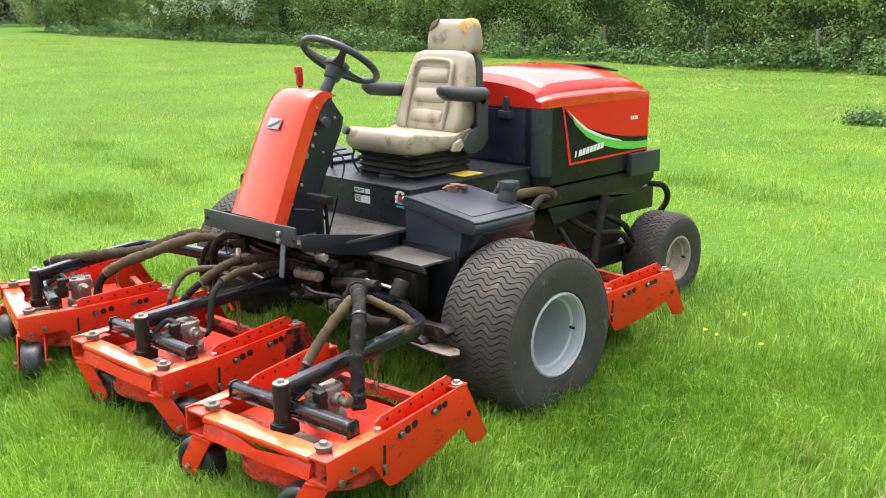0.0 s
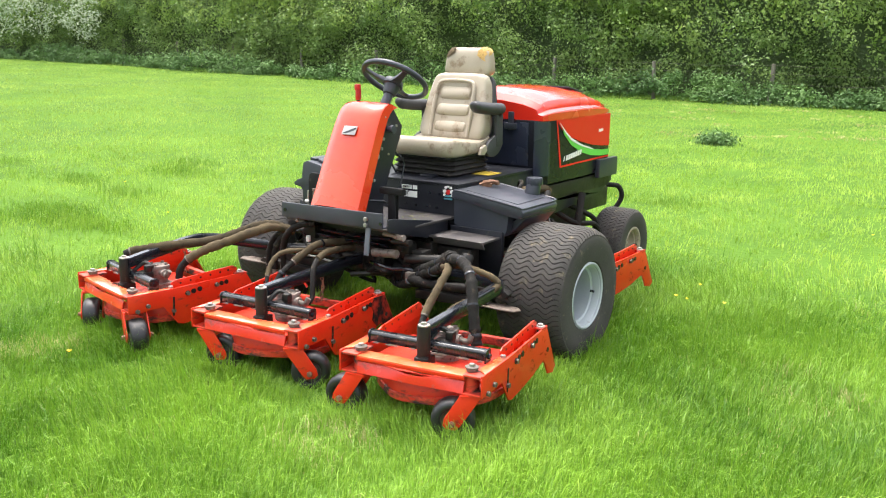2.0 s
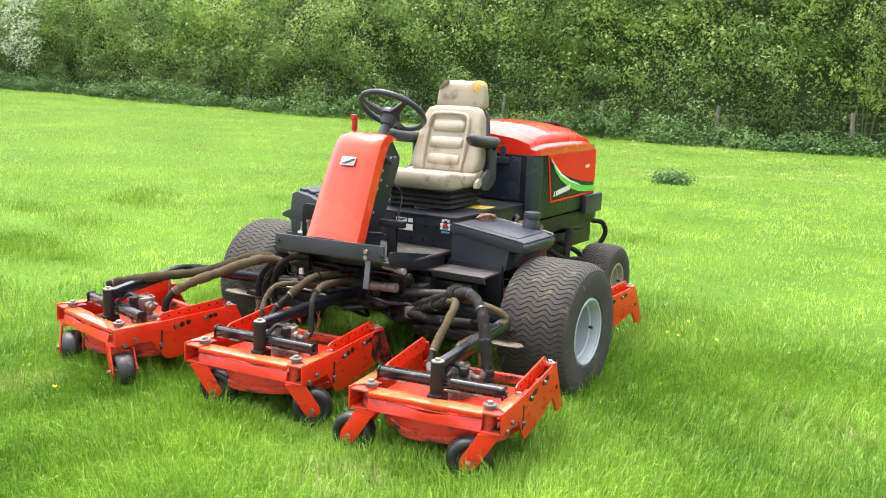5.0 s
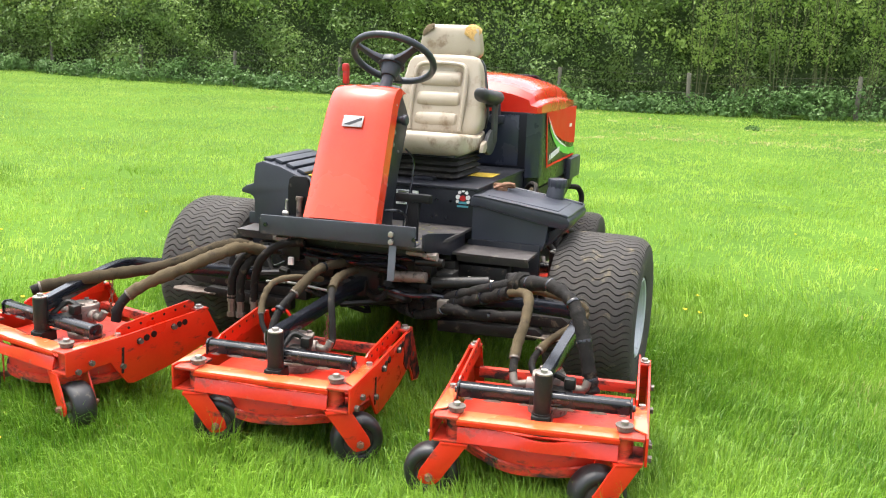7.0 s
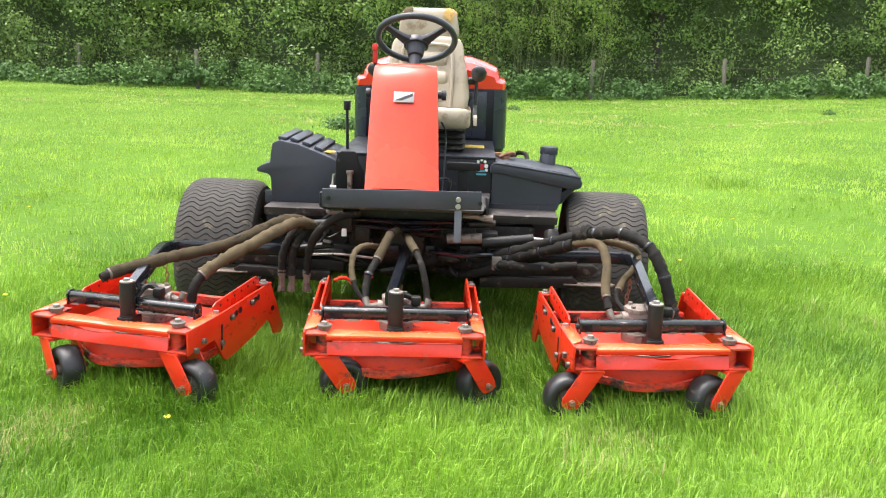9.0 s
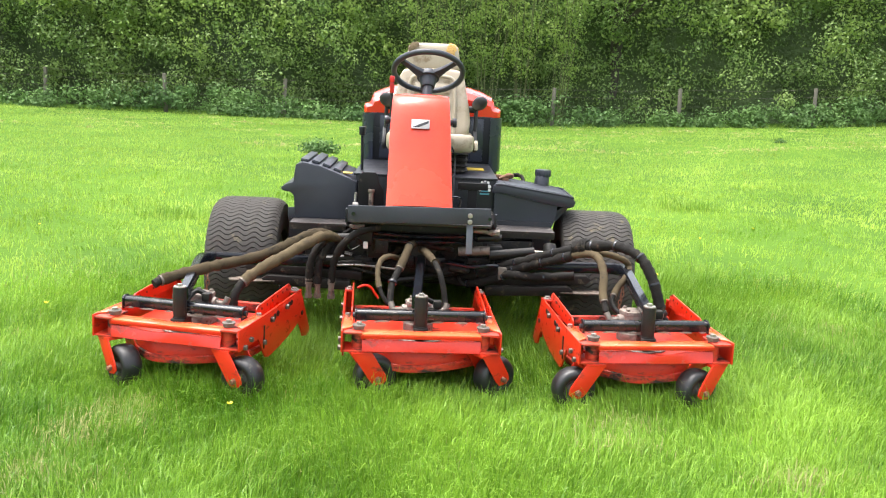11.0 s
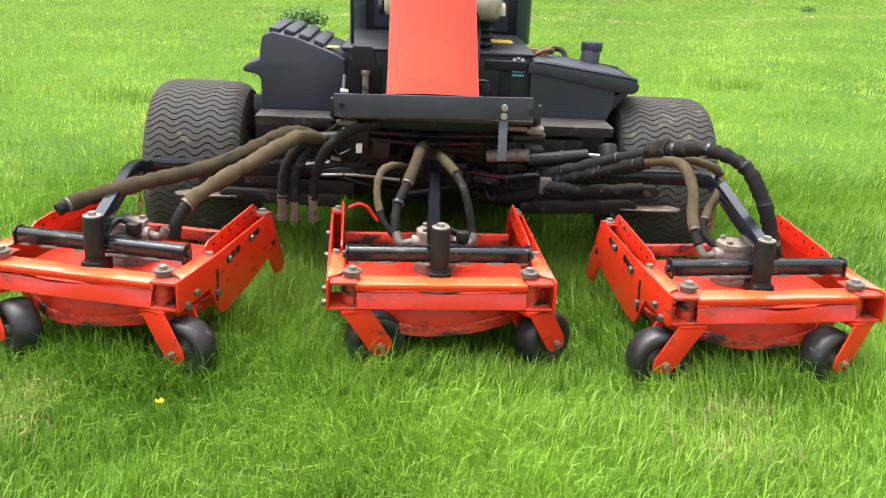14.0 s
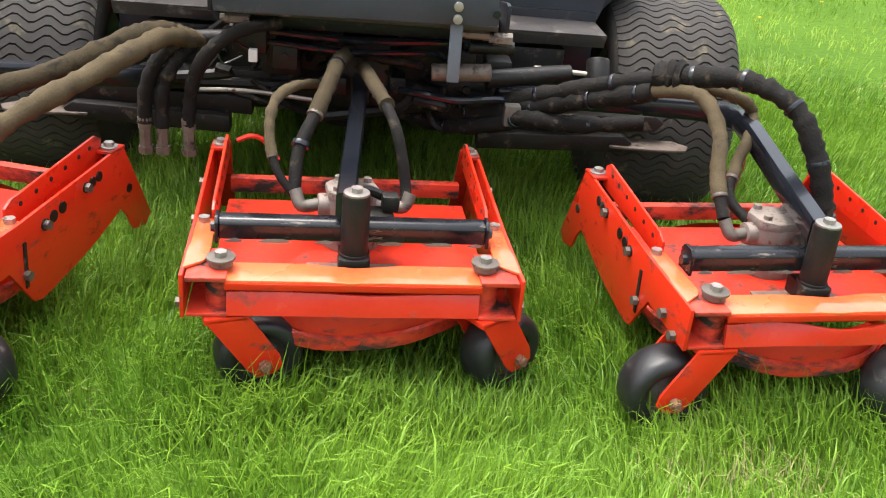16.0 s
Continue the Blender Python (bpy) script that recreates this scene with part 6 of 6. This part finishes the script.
for k in range(16):
    x, y = rng.uniform(-0.42, 0.42), rng.uniform(0.72, 0.95)
    z = rng.uniform(0.45, 0.68)
    bm = bmesh.new()
    tube(bm, [(x, y, z), (x + rng.uniform(-0.12, 0.12), y - rng.uniform(0, 0.06), z - rng.uniform(-0.06, 0.1)), (x + rng.uniform(-0.25, 0.25), y + rng.uniform(0, 0.1), z - rng.uniform(-0.05, 0.16)), (x + rng.uniform(-0.3, 0.3), y + 0.12, z - rng.uniform(0, 0.15))], rng.uniform(0.007, 0.016), n=7)
    part("pipe", bm, HOSE_BLACK if k % 3 else BLACK_DIRTY, mower)
for k in range(12):
    x, y = rng.uniform(-0.40, 0.42), rng.uniform(0.74, 0.90)
    z = rng.uniform(0.42, 0.64)
    a, b, c = rng.uniform(0.02, 0.07), rng.uniform(0.02, 0.05), rng.uniform(0.02, 0.05)
    bm = bmesh.new()
    box(bm, (x - a, y - b, z - c), (x + a, y + b, z + c), 0.008)
    bolt(bm, (x, y - b - 0.01, z), 0.012, 0.012, (0, -1, 0))
    part("valve_block", bm, BLACK_DIRTY, mower)

# small fittings under the front
for x, y, z, r, w in ((-0.32, 0.66, 0.698, 0.014, 0.05), (0.306, 0.66, 0.699, 0.012, 0.05), (0.375, 0.66, 0.692, 0.016, 0.035)):
    bm = bmesh.new()
    rod(bm, (x - w / 2, y, z), (x + w / 2, y, z), r, n=6)
    rod(bm, (x - w / 2 - 0.012, y, z), (x - w / 2, y, z), r * 0.75, n=12)
    rod(bm, (x + w / 2, y, z), (x + w / 2 + 0.014, y, z), r * 1.15, n=6)
    part("pipe_union", bm, ALLOY, mower, "dirty brass pipe union")
bm = bmesh.new()
tube(bm, [(-0.44, 0.74, 0.475), (-0.30, 0.735, 0.482), (-0.12, 0.73, 0.470)], 0.006, n=8)
part("tie_rod", bm, STEEL, mower, "thin bare steel tie rod")
for k, (x0, x1, y, z, r) in enumerate(((-0.34, 0.30, 0.72, 0.655, 0.010), (-0.30, 0.24, 0.70, 0.628, 0.008), (0.12, 0.44, 0.71, 0.510, 0.011))):
    bm = bmesh.new()
    tube(bm, [(x0, y + 0.03, z), (x0 + 0.06, y, z + 0.004), ((x0 + x1) / 2, y - 0.01, z - 0.006), (x1 - 0.05, y, z + 0.002), (x1, y + 0.04, z - 0.02)], r, n=8)
    part("hydraulic_pipe", bm, BLACK_GLOSS, mower)
bm = bmesh.new()
box(bm, (-0.285, 0.655, 0.585), (-0.262, 0.672, 0.620), 0.003, m=None)
part("connector", bm, WHITE, mower, "white plastic wiring connector")
bm = bmesh.new()
tube(bm, [(-0.28, 0.66, 0.615), (-0.33, 0.65, 0.645), (-0.36, 0.65, 0.625), (-0.35, 0.65, 0.58), (-0.30, 0.655, 0.60)], 0.003, n=6)
part("wire_loop", bm, BLACK_GLOSS, mower)
bm = bmesh.new()
tube(bm, [(-0.30, 0.545, 0.405), (-0.265, 0.55, 0.418), (-0.235, 0.555, 0.408), (-0.21, 0.56, 0.372), (-0.195, 0.562, 0.352)], 0.007, n=7)
part("hook", bm, RED, mower, "bent red hook rod")
# short chains on the lift arms
for cx, cy, z0, z1 in ((1.00, 0.42, 0.50, 0.30), (-1.02, 0.40, 0.48, 0.31), (0.0, 0.47, 0.45, 0.30)):
    chain = new("chain")
    chain.parent = mower
    n = int((z0 - z1) / 0.022)
    for q in range(n):
        bm = bmesh.new()
        loop = [(0.008 * math.cos(a), 0.0, 0.014 * math.sin(a)) for a in (2 * math.pi * t / 10 for t in range(10))]
        tube(bm, loop + [loop[0]], 0.0028, n=5, steps=1)
        bmesh.ops.transform(bm, matrix=pose(cx + 0.006 * math.sin(q), cy, z0 - 0.022 * q, 0, 0, 90 * (q % 2) + 20), verts=bm.verts)
        part("link", bm, RUST, chain)

# ---- grass ----


def blades(name, n, area, length, width, seed, mat, label, keep=None, tuft=0.035, per=9, plain=False, spots=None):
    """Bent tapering blades scattered over a stretch of the field, in loose tufts that lean outwards."""
    rng = np.random.default_rng(seed)
    x0, x1, y0, y1 = area
    k = n // per
    cx, cy = np.repeat(rng.uniform(x0, x1, k), per), np.repeat(rng.uniform(y0, y1, k), per)
    cz = np.repeat(rng.uniform(0.6, 1.25, k), per)
    cl = np.repeat(rng.uniform(0, 2 * np.pi, k), per)
    n = k * per
    ox, oy = rng.normal(0, tuft, n), rng.normal(0, tuft, n)
    x, y = cx + ox, cy + oy
    if spots is not None:
        x, y = x * 0 + np.repeat(spots[:, 0], n // len(spots) + 1)[:n] + rng.normal(0, 1, n) * tuft, np.repeat(spots[:, 1], n // len(spots) + 1)[:n] + rng.normal(0, 1, n) * tuft * 0.7
        ox, oy = rng.normal(0, 1, n), rng.normal(0, 1, n)
    if keep is not None:
        ok = keep(x, y, rng)
        x, y, ox, oy, cz, cl = x[ok], y[ok], ox[ok], oy[ok], cz[ok], cl[ok]
        n = len(x)
    lush = 0.85 + 0.22 * np.sin(x * 2.1 + 1.3 * np.sin(y * 1.7)) * np.sin(y * 2.6 + np.sin(x * 1.3)) + 0.2 * np.sin(x * 5.3 + y * 3.1) * np.sin(y * 6.1 - x * 2.0)
    ln = length * rng.uniform(0.5, 1.3, n) * np.clip(lush, 0.68, 1.4) * cz
    wd = width * rng.uniform(0.6, 1.3, n)
    a = rng.uniform(0, 2 * np.pi, n)
    lean = 0.12 + 0.95 * rng.uniform(0, 1, n) ** 0.9
    drift = 2.2 * np.sin(x * 1.9 + 1.4 * np.sin(y * 1.3)) + 2.0 * np.sin(y * 2.3 + 1.1 * np.sin(x * 1.7))
    la = np.arctan2(oy, ox) * 0.45 + cl * 0.25 + drift * 0.6 + rng.normal(0, 0.55, n)
    z = ground_z(x, y)
    side = np.stack([-np.sin(a), np.cos(a), np.zeros(n)], 1)
    fwd = np.stack([np.cos(la), np.sin(la), np.zeros(n)], 1)
    up = np.array([0, 0, 1.0])
    root = np.stack([x, y, z - 0.005], 1)
    mid = root + fwd * (ln * 0.27 * lean)[:, None] + up * (ln * (0.60 - 0.10 * lean))[:, None]
    tip = root + fwd * (ln * 0.80 * lean)[:, None] + up * (ln * (1.0 - 0.52 * lean))[:, None]
    if plain:
        v = np.stack([root - side * wd[:, None] / 2, root + side * wd[:, None] / 2, tip], 1).reshape(-1, 3)
        t = np.arange(n)[:, None] * 3 + [0, 1, 2]
        return tagged(bulk(name, v, t, mat), label, "grass", kind="stuff")
    v = np.stack([root - side * wd[:, None] / 2, root + side * wd[:, None] / 2, mid - side * wd[:, None] * 0.42, mid + side * wd[:, None] * 0.42, tip], 1).reshape(-1, 3)
    q = np.arange(n)[:, None] * 5
    t = np.concatenate([q + [0, 1, 3], q + [0, 3, 2], q + [2, 3, 4]])
    return tagged(bulk(name, v, t, mat), label, "grass", kind="stuff")


def clear_of_wheels(x, y, rng):
    tyre = (np.abs(np.abs(x) - 0.98) < 0.18) & (np.abs(y - 1.285) < 0.16)
    rear = (np.abs(np.abs(x) - 0.54) < 0.11) & (np.abs(y - 3.04) < 0.12)
    return ~(tyre | rear)


def clear_and_thin(x, y, rng):
    return clear_of_wheels(x, y, rng) & (rng.uniform(0, 1, len(x)) < 0.9)


def fade(x, y, near, far):
    """0 up to near metres from the machine's front, 1 from far on."""
    t = np.clip((np.hypot(x - 0.4, (y - 0.3) * 0.9) - near) / (far - near), 0, 1)
    return t * t * (3 - 2 * t)


# darker blades round the machine paint its shade; brighter ones take over outwards
blades("grass", 540000, (-3.4, 4.2, -3.8, 4.4), 0.130, 0.0037, 1, GRASS, "lush green meadow grass round the machine, shade put into its colour", lambda x, y, rng: clear_of_wheels(x, y, rng) & (rng.uniform(0, 1, len(x)) > fade(x, y, 1.8, 3.6)))
blades("outer_grass", 250000, (-11, 11, -7, 13), 0.088, 0.0062, 2, GRASS_MID, "bright green meadow grass", lambda x, y, rng: clear_of_wheels(x, y, rng) & (rng.uniform(0, 1, len(x)) < fade(x, y, 1.5, 3.5)) & (rng.uniform(0, 1, len(x)) > 0.9 * fade(x, y, 7.0, 12.0)), 0.06, 10)
blades("far_grass", 320000, (-45, 24, 2, 22.3), 0.075, 0.015, 3, GRASS_FAR, "distant green meadow grass, paled in colour for its flat view", lambda x, y, rng: rng.uniform(0, 1, len(x)) < fade(x, y, 6.5, 11.0), 0.20, 8, plain=True)

tufts = np.random.default_rng(77).uniform((-9, -3.5), (9, 7), (34, 2))
tufts = np.concatenate([tufts, np.random.default_rng(78).normal((-4.7, 1.9), (0.30, 0.16), (5, 2))])
tufts = tufts[np.hypot(tufts[:, 0] - 0.2, tufts[:, 1] - 1.2) > 2.9]
blades("rank_tufts", 24000, (-12, 11, -2.4, 13), 0.16, 0.006, 6, RANK, "darker rank tufts of longer grass", clear_and_thin, 0.22, 9, False, tufts)
blades("straw_patches", 16000, (-9, 12, 14.6, 20.5), 0.05, 0.022, 4, DRY, "straw-coloured patches of dry cut grass", lambda x, y, rng: np.sin(x * 2.1 + 1.5 * np.sin(y * 1.7)) * np.sin(y * 2.9 + np.sin(x * 1.3)) + rng.normal(0, 0.25, len(x)) > 0.55)
blades("straw_streak", 9000, (-3.4, 10, 12.4, 15.2), 0.055, 0.02, 8, DRY, "pale streak of dry cut grass across the field", lambda x, y, rng: (13.7 + 0.12 * (x + 1) + 0.25 * np.sin(x * 0.9 + 1) - y + rng.normal(0, 0.16, len(x))) ** 2 < 0.06)
blades("dry_blades", 5000, (-2.6, 3.4, -1.5, 3.2), 0.07, 0.0035, 5, DRY, "thin dry straw blades in the grass", lambda x, y, rng: clear_of_wheels(x, y, rng) & (np.sin(x * 3.1 + np.sin(y * 2)) * np.sin(y * 2.7) > 0.1))
dry_spots = np.concatenate([np.random.default_rng(91 + k).normal(at, spread, (n, 2)) for k, (at, spread, n) in enumerate((((-1.20, -0.50), (0.13, 0.20), 12), ((-1.22, -1.00), (0.16, 0.20), 9), ((0.82, -0.46), (0.08, 0.16), 7), ((1.40, -0.85), (0.12, 0.10), 4), ((2.30, 1.30), (0.25, 0.20), 5)))])
blades("dry_patch", 2600, (-3, 3, -2, 3), 0.105, 0.0034, 9, DRY, "pale bleached patches of dry grass before the decks", clear_of_wheels, 0.07, 9, False, dry_spots)

# longer grass that the mower has not flattened, standing against its decks
deck_spots = np.array([(dx + u * math.cos(math.radians(yaw)) - v * math.sin(math.radians(yaw)), dy + u * math.sin(math.radians(yaw)) + v * math.cos(math.radians(yaw))) for (dx, dy), yaw, _ in DECKS for u, v in ((-0.34, -0.17), (-0.27, -0.20), (-0.19, -0.17), (-0.12, -0.15), (-0.04, -0.16), (0.04, -0.15), (0.12, -0.16), (0.19, -0.17), (0.27, -0.20), (0.34, -0.17), (-0.40, -0.05), (0.40, -0.05), (-0.38, 0.10), (0.38, 0.10), (-0.39, 0.30), (0.39, 0.30), (-0.39, 0.50), (0.39, 0.50))])
blades("deck_grass", 16000, (-2, 2, -1, 2), 0.155, 0.0034, 12, GRASS, "longer green grass standing against the decks", clear_of_wheels, 0.045, 9, False, deck_spots)


def flower(x, y, h, seed):
    """A buttercup: a thin stalk and five cupped petals."""
    rng = random.Random(seed)
    z = float(ground_z(np.array(x), np.array(y)))
    bm = bmesh.new()
    tube(bm, [(x, y, z), (x + 0.01, y, z + h * 0.5), (x, y + 0.008, z + h)], 0.0016, n=5, steps=3)
    ob = new("buttercup", link_mesh("buttercup", bm, GRASS))
    tagged(ob, "small yellow buttercup standing in the grass", "flower", "buttercups in the grass")
    for k in range(5):
        a = 2 * math.pi * k / 5 + rng.random()
        bm = bmesh.new()
        c, s = math.cos(a), math.sin(a)
        o = Vector((x, y + 0.008, z + h))
        pts = [(0.0, 0.0, 0.0), (0.006, -0.005, 0.004), (0.011, -0.0035, 0.008), (0.012, 0.0, 0.009), (0.011, 0.0035, 0.008), (0.006, 0.005, 0.004)]
        lo = [bm.verts.new(o + Vector((u * c - v * s, u * s + v * c, w))) for u, v, w in pts]
        hi = [bm.verts.new(o + Vector((u * c - v * s, u * s + v * c, w + 0.0012))) for u, v, w in pts]
        bm.faces.new(lo[::-1])
        bm.faces.new(hi)
        for i in range(6):
            bm.faces.new((lo[i], lo[(i + 1) % 6], hi[(i + 1) % 6], hi[i]))
        part("petal", bm, PETAL, ob)


for i, (x, y, h) in enumerate([(1.30, 2.25, 0.10), (1.38, 2.22, 0.10), (1.62, 2.19, 0.12), (1.34, 2.56, 0.11), (-0.70, -0.61, 0.115), (-1.9, -0.3, 0.10), (-2.0, 0.9, 0.09), (2.4, 3.9, 0.10), (3.1, 4.6, 0.1), (-3.4, 2.2, 0.1), (-3.0, 3.3, 0.1), (-4.2, 4.0, 0.1), (1.9, 5.0, 0.1), (-0.6, 5.5, 0.1), (-5.2, 3.1, 0.1), (-2.6, 5.4, 0.1)]):
    flower(x, y, h + 0.03, i)


def weed(x, y, r, seed):
    rng = np.random.default_rng(seed)
    n = int(9000 * r)
    d = rng.normal(0, 1, (n, 3)) * [r * 0.9, r * 0.7, r * 0.42]
    at = d + [x, y, float(ground_z(np.array(x), np.array(y))) + r * 0.45]
    v, t = leaf_cards(at, d / (np.linalg.norm(d, axis=1, keepdims=True) + 1e-9) + [0, 0, 0.5], 0.06, rng)
    tagged(bulk("weed_clump", v, t, IVY), "dark green clump of docks and nettles in the field", "weed", "weeds in the field", kind="stuff")


weed(-1.78, 11.9, 0.155, 1)
weed(1.2, 17.4, 0.06, 63)
weed(7.6, 16.2, 0.05, 64)


def clippings(seed):
    """Dry cuttings stuck to the shoulder of the front tyres and lying on the decks and the platform."""
    rng = np.random.default_rng(seed)
    n = 420
    a = rng.uniform(-0.6, 2.6, n)
    side = np.where(rng.uniform(0, 1, n) < 0.6, 1.0, -1.0)
    at = np.stack([side * (1.075 + rng.normal(0, 0.012, n)), 1.285 - 0.352 * np.cos(a), 0.37 + 0.352 * np.sin(a)], 1)
    nrm = np.stack([side * 0.7, -np.cos(a), np.sin(a)], 1)
    v, t = leaf_cards(at, nrm, 0.022, rng, 0.5)
    tagged(bulk("clippings", v, t, CLIPPING), "dry grass clippings stuck to the tyre shoulders", "clippings", kind="stuff")
    n = 160
    at = np.stack([rng.uniform(-0.3, 0.34, n), rng.uniform(0.64, 1.1, n), np.full(n, 0.7385)], 1)
    v, t = leaf_cards(at, np.tile([0, 0, 1.0], (n, 1)), 0.016, rng, 0.15)
    tagged(bulk("platform_litter", v, t, CLIPPING), "dry bits of grass lying on the foot platform", "clippings", kind="stuff")


clippings(21)
